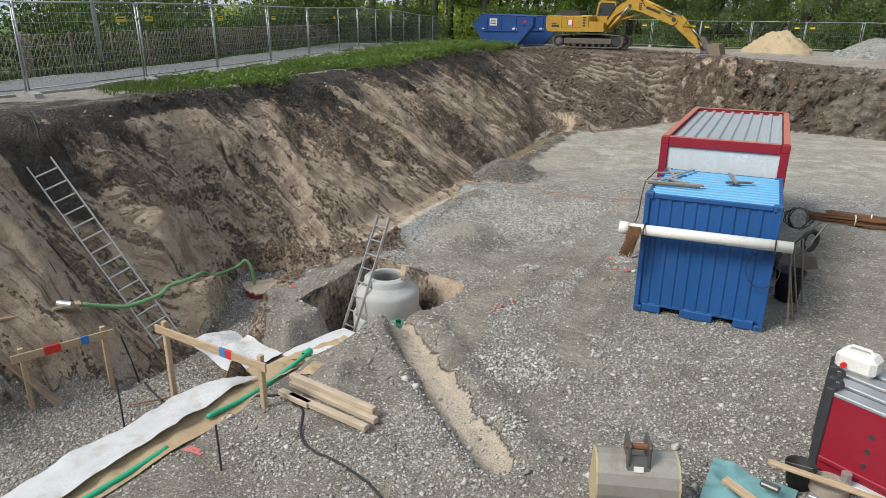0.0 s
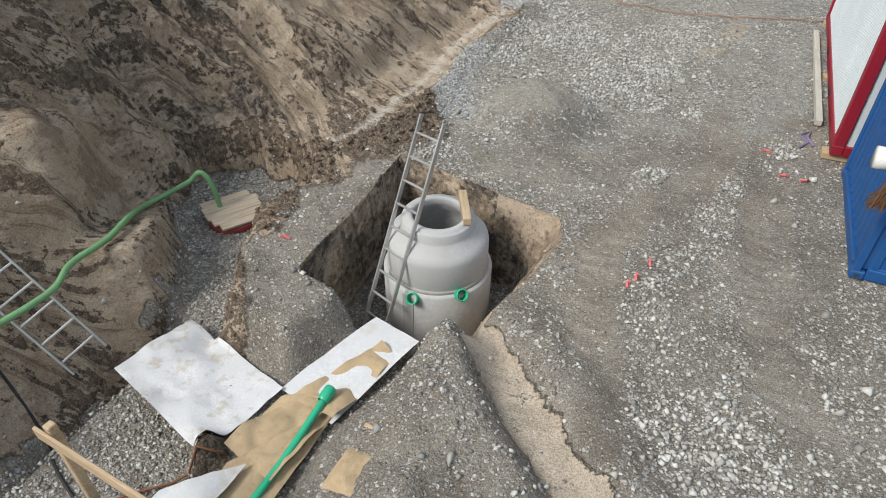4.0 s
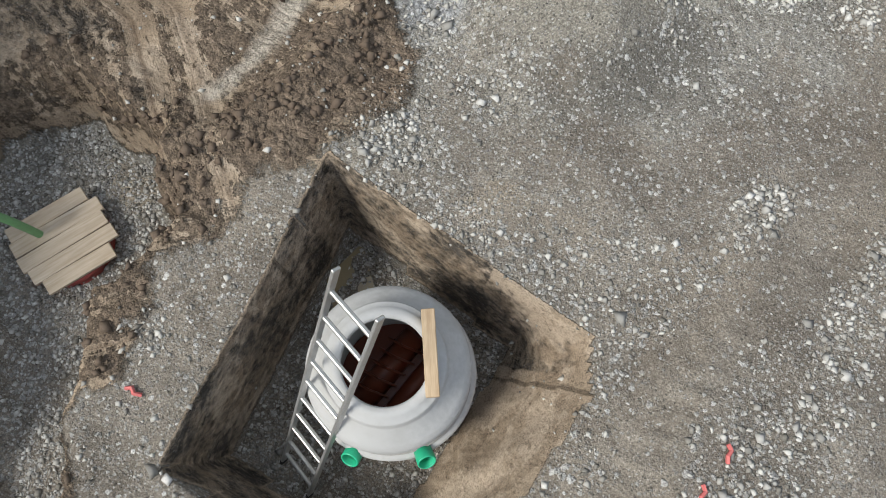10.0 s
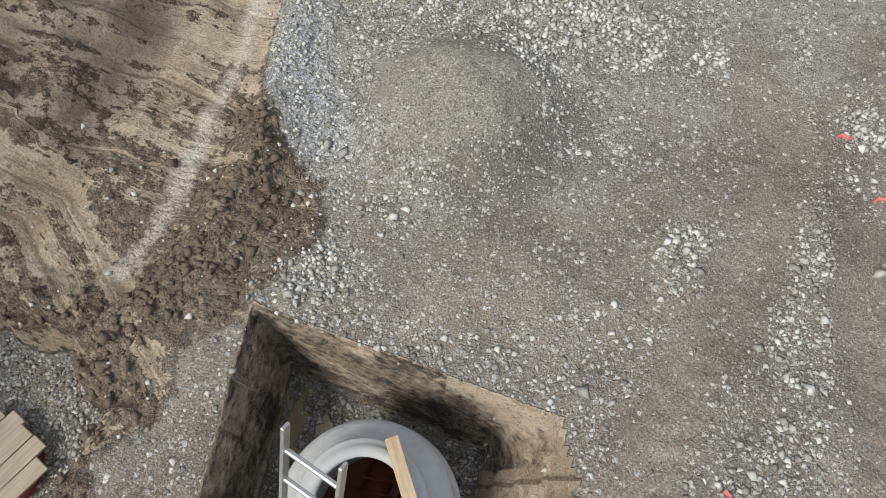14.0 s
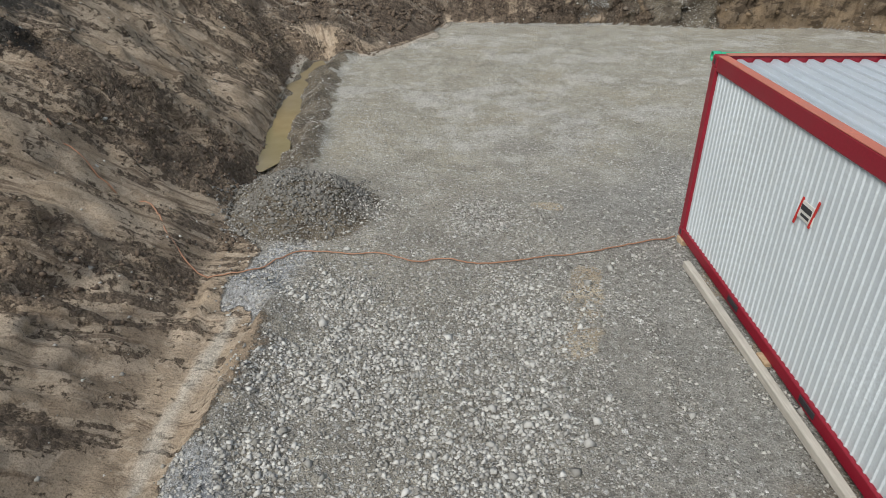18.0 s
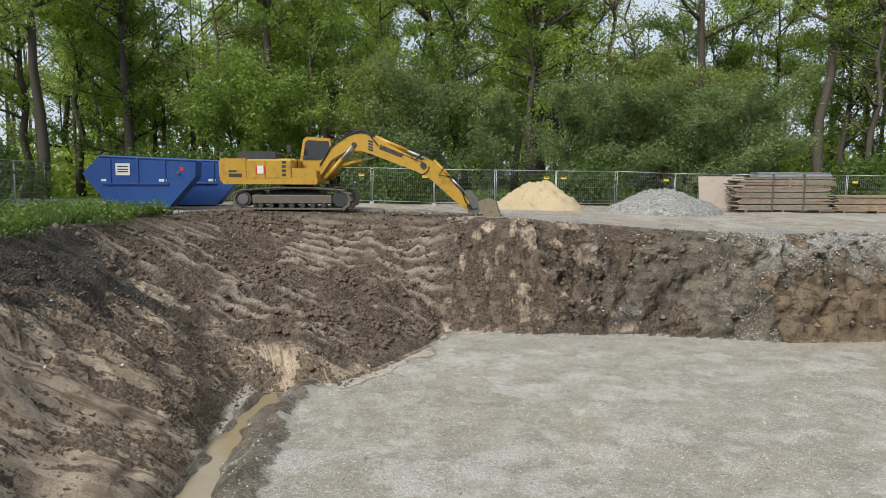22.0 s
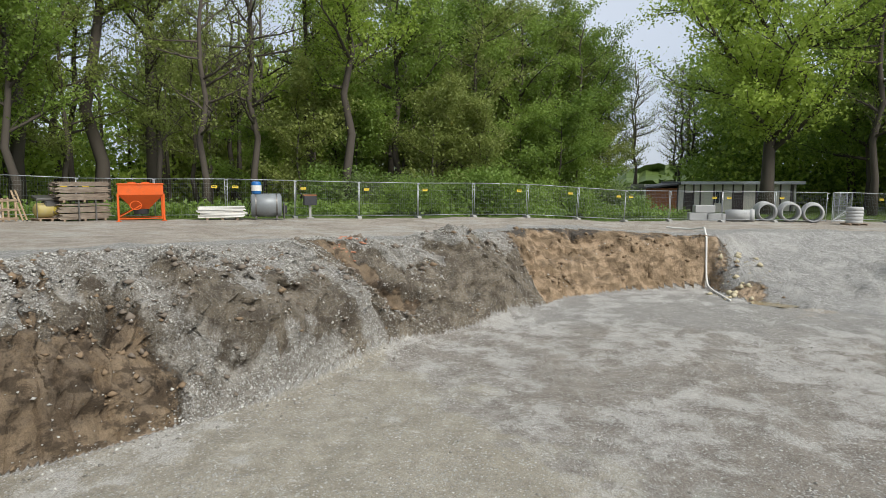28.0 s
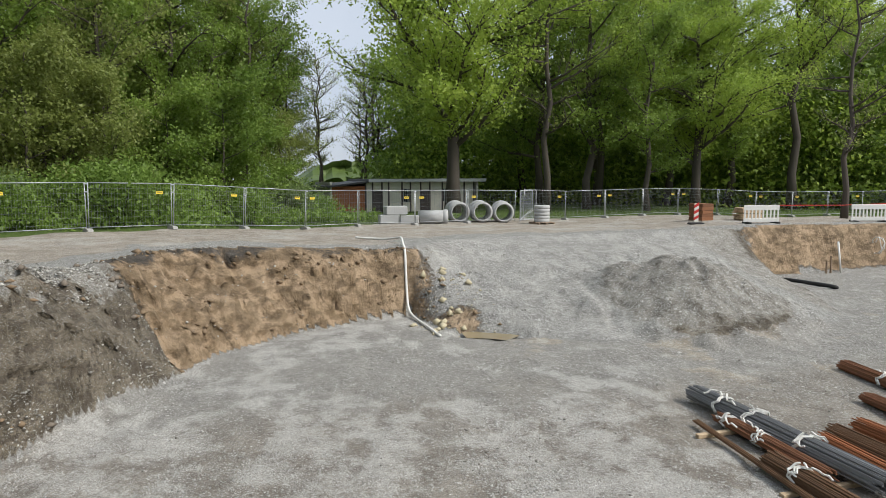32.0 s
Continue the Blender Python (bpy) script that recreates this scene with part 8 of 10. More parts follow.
# ---- west: paved path, lattice and hedge ----
WEST_LINE = [(-14.3, -9), (-15.0, 5.85), (-15.75, 12.78), (-17.4, 20.15), (-18.6, 24.8), (-20.3, 30.1), (-23.3, 39.6), (-25.6, 50), (-27.5, 58)]


def offset(pts, d):
    out = []
    for i, p in enumerate(pts):
        a, b = Vector(pts[max(i - 1, 0)]), Vector(pts[min(i + 1, len(pts) - 1)])
        e = (b - a).normalized()
        out.append((p[0] - e.y * d, p[1] + e.x * d))
    return out


def resample(pts, step):
    out = []
    for a, b in zip(pts, pts[1:]):
        n = max(1, round(math.dist(a, b) / step))
        out += [(a[0] + (b[0] - a[0]) * k / n, a[1] + (b[1] - a[1]) * k / n) for k in range(n)]
    return out + [pts[-1]]


def paving_material():
    m, nt, bs = material("path_paving")
    brick = nt.nodes.new("ShaderNodeTexBrick")
    geo = nt.nodes.new("ShaderNodeNewGeometry")
    nt.links.new(geo.outputs["Position"], brick.inputs["Vector"])
    brick.inputs["Scale"].default_value = 5.0
    brick.inputs["Color1"].default_value, brick.inputs["Color2"].default_value = (0.13, 0.135, 0.145, 1), (0.2, 0.205, 0.215, 1)
    brick.inputs["Mortar"].default_value = (0.1, 0.1, 0.095, 1)
    big = texture(nt, "Noise", 0.8, 5, None, False)
    nt.links.new(mix(nt, ramp(nt, big.outputs["Fac"], 0.35, 0.7, (0, 0, 0, 1), (0.4, 0.4, 0.4, 1)), brick.outputs["Color"], (0.21, 0.205, 0.2)), bs.inputs["Base Color"])
    bs.inputs["Roughness"].default_value = 0.75
    relief(nt, bs, brick.outputs["Fac"], 0.3, 0.01)
    return m


PAVING = paving_material()
path_rows = [[(x, y, ground(x, y) + 0.05) for x, y in resample(offset(WEST_LINE, d), 0.6)] for d in (0.1, 0.7, 1.3, 1.9, 2.4, 2.9)]
n_min = min(len(r) for r in path_rows)
tagged(part("path", Shape().sheet([r[:n_min] for r in path_rows]), PAVING), "grey paved footpath along the site fence", "path", kind="structure")
for d in (0.08, 2.92):
    tagged(part("kerb", Shape().tube([(x, y, ground(x, y) + 0.02) for x, y in resample(offset(WEST_LINE, d), 0.6)], 0.06, 4), CONCRETE_OLD), "grey concrete edging of the footpath", "kerb", kind="structure")
lat = thing("lattice_panel", "weathered grey diamond lattice fence panel in front of a hedge", "lattice fence", pose(0, 0, -60), "lattice panels along the path")
for x in (0, 1.8):
    part("post", Shape().box((x, 0, 0.62), (0.07, 0.07, 1.24), 0.006), WOOD_GREY, lat)
for sgn_ in (-1, 1):
    for k in range(-7, 15):
        x0 = k * 0.2
        a, b = (x0, 0.05), (x0 + sgn_ * 0.7, 1.2)
        lo, hi = 0.0, 1.0
        pa = [(a[0] + (b[0] - a[0]) * u, a[1] + (b[1] - a[1]) * u) for u in np.linspace(0, 1, 8)]
        pa = [p for p in pa if 0 <= p[0] <= 1.8]
        if len(pa) > 1:
            part("slat", Shape().tube([(pa[0][0], 0.012 * sgn_, pa[0][1]), (pa[-1][0], 0.012 * sgn_, pa[-1][1])], 0.017, 4), WOOD_GREY, lat)
lat_line = resample(offset(WEST_LINE, 4.0), 1.83)
for a, b in zip(lat_line[4:34], lat_line[5:35]):
    copy_thing(lat, pose(a[0], a[1], ground(*a) - 0.02, 0, 0, math.degrees(math.atan2(b[1] - a[1], b[0] - a[0]))))
for c in (lat, *lat.children_recursive):
    bpy.data.objects.remove(c)
hl = np.array(resample(offset(WEST_LINE, 4.9), 0.5))


def hedge_place(nr, m):
    i = nr.integers(0, len(hl), m)
    return np.stack([hl[i, 0] + nr.uniform(-0.55, 0.55, m), hl[i, 1], 3.5 + nr.uniform(0.1, 1.8, m)], 1)


leaf_cloud("hedge", clumped(46000, 1800, hedge_place, (0.3, 0.3, 0.16), 41), 0.085, HEDGE, "clipped dark green hedge behind the lattice", "hedge", 42)
pole = thing("lamp_post", "grey lamp post beside the footpath", "lamp post", pose(-19.6, 14.5, ground(-19.6, 14.5), 0, -1.5, 0))
part("pole", Shape().tube([(0, 0, 0), (0, 0, 5.5)], [0.07, 0.045], 12), GALV, pole, "", True)
part("base_sleeve", Shape().tube([(0, 0, 0), (0, 0, 0.35)], 0.085, 12), DARK, pole)


# grass along the western rim and the verges
def blades(name, n, place, h, seed, label):
    nr = np.random.default_rng(seed)
    x, y = place(nr, n)
    z, mk = land(x, y)
    ok = nr.uniform(0, 1, n) < mk["grass"]
    x, y, z = x[ok], y[ok], z[ok]
    k = len(x)
    a, hh = nr.uniform(0, 2 * math.pi, k), h * nr.uniform(0.4, 1.3, k) * (0.45 + 0.55 * smooth(18, 30, y))
    lx, ly = nr.normal(0, 0.4, k) * hh, nr.normal(0, 0.4, k) * hh
    w = hh * 0.07 + 0.008
    v = np.stack([np.stack([x - np.cos(a) * w, y - np.sin(a) * w, z - 0.02], 1), np.stack([x + np.cos(a) * w, y + np.sin(a) * w, z - 0.02], 1), np.stack([x + lx, y + ly, z + hh], 1)], 1)
    return tagged(new(name, bulk_mesh(name, v.reshape(-1, 3), np.arange(k * 3).reshape(-1, 3), GRASS)), label, "grass", kind="stuff")


def rim_place(nr, n):
    y = nr.uniform(10, 43.5, n)
    return np.interp(y, [10, 15, 20, 25, 31, 36, 39.4, 42], [-12.7, -13.2, -13.6, -14.2, -14.8, -15.2, -15.4, -14.6]) - nr.uniform(0, 1, n) ** 1.5 * (2.0 + 0.04 * y), y


def verge_place(nr, n):
    y = nr.uniform(-4, 44, n)
    return np.interp(y, [p[1] for p in WEST_LINE], [p[0] for p in WEST_LINE]) - nr.uniform(3.1, 5.2, n), y


blades("grass", 80000, rim_place, 0.26, 51, "tufted green grass along the western rim")
blades("grass", 26000, verge_place, 0.16, 52, "mown grass verge beside the footpath")
blades("grass", 70000, lambda nr, n: (nr.uniform(46, 70, n), nr.uniform(-24, 30, n)), 0.2, 53, "lawn beyond the eastern fence")


# leafy weeds overhanging the western rim
def rim_weeds(nr, m):
    x, y = rim_place(nr, m * 3)
    k = np.where((y < 40) & (grain(x * 0.9, y * 0.9, 141) > 0.65 - 0.35 * smooth(14, 30, y)))[0][:m]
    k = np.resize(k, m)
    return np.stack([x[k] + nr.uniform(-0.1, 0.45, m), y[k], land(x[k], y[k], False) + nr.uniform(0.02, 0.36, m) * (0.25 + 0.75 * smooth(18, 32, y[k]))], 1)


WEED = leafage("weed_leaves", (0.09, 0.16, 0.025), (0.24, 0.345, 0.07), 0.45)
leaf_cloud("weeds", clumped(34000, 900, rim_weeds, (0.16, 0.16, 0.1), 61), 0.05, WEED, "lush green weeds along the western rim", "weeds", 62)


# ---- excavator on the northern ramp head ----
def excavator():
    k = 1.0
    ex, ey = -11.5, 44.2
    t = thing("crawler_excavator", "yellow crawler excavator with muddy tracks parked on the rim", "excavator", pose(ex, ey, ground(ex, ey) + 0.03, 0, 0, 0) @ Matrix.Scale(k, 4))

    def track(y):
        out = [(-2.02, 0.05), (2.02, 0.05), (2.2, 0.2), (2.27, 0.45), (2.2, 0.66), (1.95, 0.78), (0.9, 0.87), (-0.6, 0.87), (-1.9, 0.78), (-2.18, 0.66), (-2.27, 0.45), (-2.2, 0.2)]
        n = len(out)
        pts = []
        for i in range(n):
            a, b = Vector((*out[i],)), Vector((*out[(i + 1) % n],))
            m = max(1, round((b - a).length / 0.19))
            pts += [(a.lerp(b, j / m), (b - a)) for j in range(m)]
        inner = [(x * 0.955, 0.06 + (z - 0.46) * 0.88 + 0.4) for x, z in out]
        band = Shape()
        vs = [(x, y - 0.27, z) for x, z in out] + [(x, y + 0.27, z) for x, z in out] + [(x, y - 0.27, z) for x, z in inner] + [(x, y + 0.27, z) for x, z in inner]
        fs = []
        for i in range(n):
            j = (i + 1) % n
            fs += [(i, j, j + n, i + n), (i + 2 * n, i + 3 * n, j + 3 * n, j + 2 * n), (i, i + 2 * n, j + 2 * n, j), (i + n, j + n, j + 3 * n, i + 3 * n)]
        band.add(vs, fs)
        tb = part("track_chain", band, TRACK_MUD, t, "muddy steel crawler chain")
        for p, d in pts:
            a = math.degrees(math.atan2(d.y, d.x))
            part("track_shoe", Shape().box((p.x, y, p.y), (0.165, 0.6, 0.05), 0.008, (0, -a, 0)), TRACK_MUD, tb)
        part("track_frame", Shape().box((0, y, 0.42), (3.1, 0.4, 0.36), 0.05), TRACK_MUD, t, "muddy olive-brown side frame")
        part("idler_wheel", Shape().tube([(-1.86, y - 0.22, 0.44), (-1.86, y + 0.22, 0.44)], 0.31, 24), DARK, t)
        part("drive_sprocket", Shape().tube([(1.86, y - 0.22, 0.46), (1.86, y + 0.22, 0.46)], 0.3, 18), DARK, t)
        hub = part("wheel_hub", Shape().tube([(-1.86, y - 0.26, 0.44), (-1.86, y + 0.26, 0.44)], 0.2, 20), STEEL, t)
        for x in (-1.2, -0.8, -0.4, 0, 0.4, 0.8, 1.2):
            part("track_roller", Shape().tube([(x, y - 0.24, 0.19), (x, y + 0.24, 0.19)], 0.1, 10), DARK, t)
    track(-1.12)
    track(1.12)
    part("undercarriage", Shape().box((0, 0, 0.62), (2.0, 1.7, 0.3), 0.06), DARK, t)
    part("slew_ring", Shape().tube([(0, 0, 0.75), (0, 0, 0.98)], 0.6, 24), DARK, t)
    # upper carriage
    deck = Shape().prism([(-2.62, 1.0), (0.95, 1.0), (1.0, 1.12), (0.98, 1.25), (-2.62, 1.25), (-2.7, 1.15)], 2.64)
    part("deck", deck, YELLOW, t)
    part("counterweight", Shape().prism([(-2.75, 1.12), (-1.75, 1.08), (-1.75, 1.98), (-2.7, 1.98), (-2.78, 1.85)], 2.6), YELLOW, t)
    for y in (-1.0, 1.0):
        b = part("engine_cover", Shape().box((-0.86, y, 1.57), (1.75, 0.66, 0.76), 0.05), YELLOW, t)
        part("cover_seam", Shape().box((-1.0, y * 1.335, 1.57), (0.015, 0.01, 0.7), 0.002), DARK, b)
        for i in range(4):
            part("vent_bar", Shape().box((-0.28, y * 1.336, 1.36 + 0.16 * i), (0.16, 0.012, 0.1), 0.003), DARK, b)
    part("engine_hood", Shape().box((-1.3, 0, 1.7), (2.7, 1.4, 0.6), 0.08), YELLOW, t)
    part("hood_top", Shape().prism([(-2.25, 1.98), (-0.75, 1.98), (-0.75, 2.2), (-0.85, 2.27), (-2.1, 2.27), (-2.2, 2.2)], 1.5), DARK, t, "dark grey engine hood")
    part("front_box", Shape().prism([(0.02, 1.25), (0.95, 1.25), (0.95, 1.52), (0.8, 1.6), (0.02, 1.62)], 0.8).mesh("front_box", YELLOW), YELLOW, t).location = (0, -0.9, 0)
    part("exhaust", Shape().tube([(-1.35, 0.6, 2.2), (-1.35, 0.6, 2.55), (-1.5, 0.6, 2.62)], 0.05, 10), DARK, t)
    sgn = part("sign_plate", Shape().box((-1.18, -1.345, 1.55), (0.36, 0.012, 0.3), 0.003), WHITE_PLASTIC, t, "small white sign with red bars")
    for x in (-1.33, -1.03):
        part("sign_bar", Shape().box((x, -1.352, 1.55), (0.06, 0.012, 0.3), 0.002), SIGNAL_RED, sgn)
    part("model_print", Shape().box((-2.15, -1.312, 1.34), (0.5, 0.012, 0.13), 0.003), DARK, t)
    part("model_print", Shape().box((-2.25, -1.312, 1.5), (0.3, 0.012, 0.06), 0.003), DARK, t)
    # cab on the far side of the boom
    cab = part("cab", Shape().prism([(-0.02, 1.25), (1.28, 1.25), (1.42, 1.9), (1.2, 2.86), (0.25, 2.92), (0.12, 2.8), (-0.02, 2.0)], 0.98).mesh("cab", YELLOW), YELLOW, t)
    cab.location = (0, 0.83, 0)
    for y in (-0.495, 0.495):
        part("cab_window", Shape().prism([(0.1, 1.98), (1.3, 1.98), (1.15, 2.74), (0.32, 2.78), (0.2, 2.68)], 0.02).mesh("cab_window", GLASS), GLASS, cab, "dark cab glass").location = (0, y, 0)
    part("cab_window", Shape().box((1.36, 0, 2.25), (0.02, 0.82, 0.9), 0.005, (0, -13, 0)), GLASS, cab, "dark cab glass")
    part("handrail", Shape().tube([(0.1, -0.55, 1.3), (0.05, -0.55, 2.05), (0.5, -0.55, 2.1)], 0.02, 6), DARK, t)
    part("mirror", Shape().box((-0.1, -1.2, 2.35), (0.16, 0.05, 0.3), 0.02), DARK, t)
    # boom, stick and bucket, swung a little towards the pit
    sw = pose(0.25, -0.05, 0, 0, 0, -6)

    def far(x):
        return x - max(0, x - 2.0) * 0.07

    def sag(x, z):
        return z - 0.11 * max(0, x - 5.0)

    def limb(name, outline, width, mat, label="", parent=t):
        s = Shape()
        s.m = sw
        return part(name, s.prism([(far(x), sag(x, z)) for x, z in outline], width), mat, parent, label)
    boom = limb("main_boom", [(0.32, 1.22), (0.62, 1.2), (1.15, 1.95), (1.75, 2.3), (2.35, 2.32), (2.75, 2.22), (4.35, 1.66), (5.0, 1.42), (5.2, 1.55), (5.28, 1.78), (4.9, 1.98), (4.45, 2.14),
                                (3.15, 2.78), (2.55, 2.96), (2.1, 2.96), (1.5, 2.72), (0.75, 1.95)], 0.5, YELLOW)
    for i in range(4):
        s = Shape()
        s.m = sw
        part("boom_stripe", s.box((2.75 + 0.0 * i, -0.256, 2.68 - 0.11 * i), (0.2, 0.012, 0.07), 0.002, (0, 20, 0)), DARK, boom)
    s = Shape()
    s.m = sw
    part("maker_bar", s.box((3.55, -0.256, 2.28), (0.95, 0.012, 0.13), 0.003, (0, 20.5, 0)), DARK, boom, "dark maker's mark as a plain bar")
    stick = limb("dipper_stick", [(4.95, 1.95), (5.2, 2.05), (5.45, 1.95), (6.95, 0.62), (7.15, 0.3), (6.98, 0.18), (6.7, 0.3), (5.05, 1.45), (4.85, 1.7)], 0.36, YELLOW)

    def ram(a, b, y, r, cover, label=""):
        s = Shape()
        s.m = sw
        a, b = Vector((far(a[0]), y, sag(*a))), Vector((far(b[0]), y, sag(*b)))
        part("hydraulic_ram", s.tube([a, a.lerp(b, 0.6)], r, 12), YELLOW, t, "", True)
        s = Shape()
        s.m = sw
        part("ram_rod", s.tube([a.lerp(b, 0.58), b], r * 0.55, 10), GALV, t, "bright steel rod", True)
    ram((0.95, 1.2), (2.05, 2.5), -0.36, 0.09, 1)
    ram((0.95, 1.2), (2.05, 2.5), 0.36, 0.09, 1)
    ram((1.55, 1.75), (2.95, 2.1), 0.1, 0.09, 1)
    ram((2.95, 2.86), (5.2, 2.02), 0.0, 0.085, 1)
    ram((5.45, 2.0), (6.72, 0.95), 0.0, 0.075, 1)
    for y, zz in ((-0.28, 0.0), (-0.3, 0.08), (0.2, 0.04)):
        s = Shape()
        s.m = sw
        part("hydraulic_hose", s.tube([(0.7, y, 1.75), (1.25, y, 2.55 + zz), (2.0, y, 3.02 + zz), (2.6, y, 3.06), (3.0, y, 2.6)], 0.02, 6), BLACK, t)
        s = Shape()
        s.m = sw
        part("hydraulic_hose", s.tube([(4.5, y, 1.95), (4.97, y * 1.3, 2.25 + zz), (5.45, y * 1.4, 2.3), (5.7, y, 1.75), (5.45, y * 1.5, 1.3 + zz), (6.05, y, 1.3)], 0.018, 6), BLACK, t)
    for x, z, r in ((0.5, 1.4, 0.12), (2.1, 2.55, 0.1), (5.05, 1.75, 0.12), (6.98, 0.4, 0.09)):
        s = Shape()
        s.m = sw
        part("pivot_pin", s.tube([(far(x), -0.29, sag(x, z)), (far(x), 0.29, sag(x, z))], r, 14), DARK, t)
    for y, w in ((-0.22, 0.012), (-0.1, 0.02), (0.05, -0.01), (0.16, 0.015)):
        s = Shape()
        s.m = sw
        part("hydraulic_hose", s.tube([(1.6, y, 2.75), (1.95, y * 1.2, 3.05 + w), (2.35, y, 3.14 + w), (2.75, y * 1.2, 2.98), (2.9, y, 2.7), (3.05, y * 1.3, 2.5)], 0.022, 6), BLACK, t)
        s = Shape()
        s.m = sw
        part("hydraulic_hose", s.tube([(6.0, y, 1.1), (6.3, y * 1.6, 0.85 + w), (6.5, y * 1.8, 0.35), (6.75, y, 0.05 + w), (6.95, y, 0.1)], 0.02, 6), BLACK, t)
    for k in range(5):
        s = Shape()
        s.m = sw
        part("hose_clamp", s.box((3.3 + 0.36 * k, -0.27, 2.47 - 0.135 * k), (0.06, 0.04, 0.1), 0.008, (0, 20, 0)), DARK, boom)
    s = Shape()
    s.m = sw
    part("steel_line", s.tube([(3.1, -0.28, 2.58), (4.9, -0.28, 1.86)], 0.018, 6), YELLOW, boom)
    limb("quick_coupler", [(6.75, 0.95), (7.0, 1.05), (7.35, 0.72), (7.45, 0.3), (7.3, 0.04), (6.98, 0.02), (6.9, 0.3), (7.02, 0.6)], 0.4, STEEL, "dark rusty coupler")
    bucket = Shape()
    bucket.m = sw
    prof = [(7.35, 0.62), (7.75, 0.78), (8.1, 0.72), (8.32, 0.1), (8.36, -0.12), (8.26, -0.12), (8.18, 0.08), (8.02, 0.52), (7.75, 0.62), (7.45, 0.5)]
    part("bucket", bucket.prism([(far(x), sag(x, z)) for x, z in prof], 1.5), BUCKET_STEEL, t, "worn grey ditching bucket")
    for y in (-0.74, 0.74):
        s = Shape()
        s.m = sw @ pose(0, y, 0)
        part("bucket_side", s.prism([(far(x), sag(x, z)) for x, z in ((7.35, 0.62), (7.75, 0.78), (8.1, 0.72), (8.32, 0.1), (8.3, -0.12), (7.5, 0.2))], 0.03), BUCKET_STEEL, t)
    return t


excavator()


def skip(m, label):
    """A sloping-ended open steel skip."""
    t = thing("waste_skip", label, "skip", m, "waste skips")
    L, W, Hh = 2.5, 0.9, 1.85
    out = [(-1.35, 0.05), (1.2, 0.05), (2.45, 1.15), (2.5, Hh - 0.12), (-1.75, Hh), (-L, 1.25)]
    for y in (-W, W):
        w = part("side_wall", Shape().prism(out, 0.02).mesh("side_wall", BLUE_SKIP), BLUE_SKIP, t)
        w.location = (0, y, 0)
        part("rub_rail", Shape().box((-0.2, y + 0.045 * (1 if y > 0 else -1), 0.9), (2.9, 0.07, 0.07), 0.01), BLUE_SKIP, t)
        for x in (-1.3, -0.1, 1.1):
            part("side_rib", Shape().box((x, y + 0.03 * (1 if y > 0 else -1), 1.36), (0.08, 0.05, 0.85), 0.01), BLUE_SKIP, t)
        part("rim_tube", Shape().tube([(-1.75, y, Hh), (2.5, y, Hh - 0.12)], 0.045, 8), BLUE_SKIP, t)
        part("lifting_pin", Shape().tube([(1.7, y, 1.3), (1.7, y * 1.12, 1.3)], 0.05, 10), STEEL, t)
    for a, b, nm in (((-1.35, 0.05), (1.2, 0.05), "floor_plate"), ((1.2, 0.05), (2.45, 1.15), "end_slope"), ((2.45, 1.15), (2.5, Hh - 0.12), "end_lip"), ((-1.35, 0.05), (-L, 1.25), "end_slope"), ((-L, 1.25), (-1.75, Hh), "end_lip")):
        part(nm, Shape().sheet([[(a[0], -W, a[1]), (a[0], W, a[1])], [(b[0], -W, b[1]), (b[0], W, b[1])]]), BLUE_SKIP, t)
    sgn = part("sign_plate", Shape().box((-0.75, -W - 0.03, 1.4), (0.62, 0.012, 0.42), 0.004), WHITE_PLASTIC, t, "white sign plate with bars of print")
    for z in (1.5, 1.4, 1.32):
        part("sign_print", Shape().box((-0.75, -W - 0.04, z), (0.46, 0.006, 0.04), 0.001), DARK, sgn)
    part("number_bar", Shape().box((1.0, -W - 0.016, 1.02), (0.36, 0.012, 0.1), 0.003), WHITE_PLASTIC, t, "white stencil bar")
    part("number_bar", Shape().box((-1.6, -W - 0.016, 1.02), (0.22, 0.012, 0.08), 0.003), WHITE_PLASTIC, t, "white stencil bar")
    part("red_mark", Shape().box((1.85, -W - 0.016, 1.42), (0.16, 0.012, 0.16), 0.003), SIGNAL_RED, t, "small red and white sticker")
    return t


skip(pose(-17.6, 44.0, ground(-17.6, 44.0) + 0.02, 0, 0, 12) @ Matrix.Diagonal((0.82, 0.9, 1.1, 1.0)), "dark blue open steel skip with a white sign plate")
skip(pose(-16.7, 47.0, ground(-16.7, 47.0) + 0.02, 0, 0, 10) @ Matrix.Diagonal((0.82, 0.9, 1.1, 1.0)), "dark blue open steel skip standing behind another skip")


def heap(name, x, y, r, h, mat, label, seed, stretch=1.0):
    """A tipped heap: rounded top, straight flanks, uneven foot running out on the ground."""
    n, k = 72, 36
    z0 = ground(x, y)
    u, a = np.meshgrid(np.arange(k + 1) / k, 2 * math.pi * (np.arange(n + 1) % n) / n, indexing="ij")
    wob = 1 + 0.13 * np.sin(2 * a + seed) + 0.07 * np.sin(5 * a + 2 * seed)
    px, py = r * u * wob * np.cos(a) * stretch, r * u * wob * np.sin(a)
    hz = h * (1 - u) ** 0.9 * (1 - 0.25 * np.exp(-(u / 0.16) ** 2)) + 0.07 * h * fbm(px * 2.5 + seed, py * 2.5, 3, 7) + 0.07 * fbm(px * 7, py * 7, 3, 9) * (u > 0.02)
    gz_ = land(px.ravel() + x, py.ravel() + y, False).reshape(px.shape) - 0.06
    zz = np.maximum(np.where(u < 0.97, z0 + hz, gz_), gz_) - z0
    rows = [[(float(px[i, j]), float(py[i, j]), float(zz[i, j])) for j in range(n + 1)] for i in range(k + 1)]
    return single(name, Shape().sheet(rows), mat, label, "heap", pose(x, y, z0), smooth_faces=True)


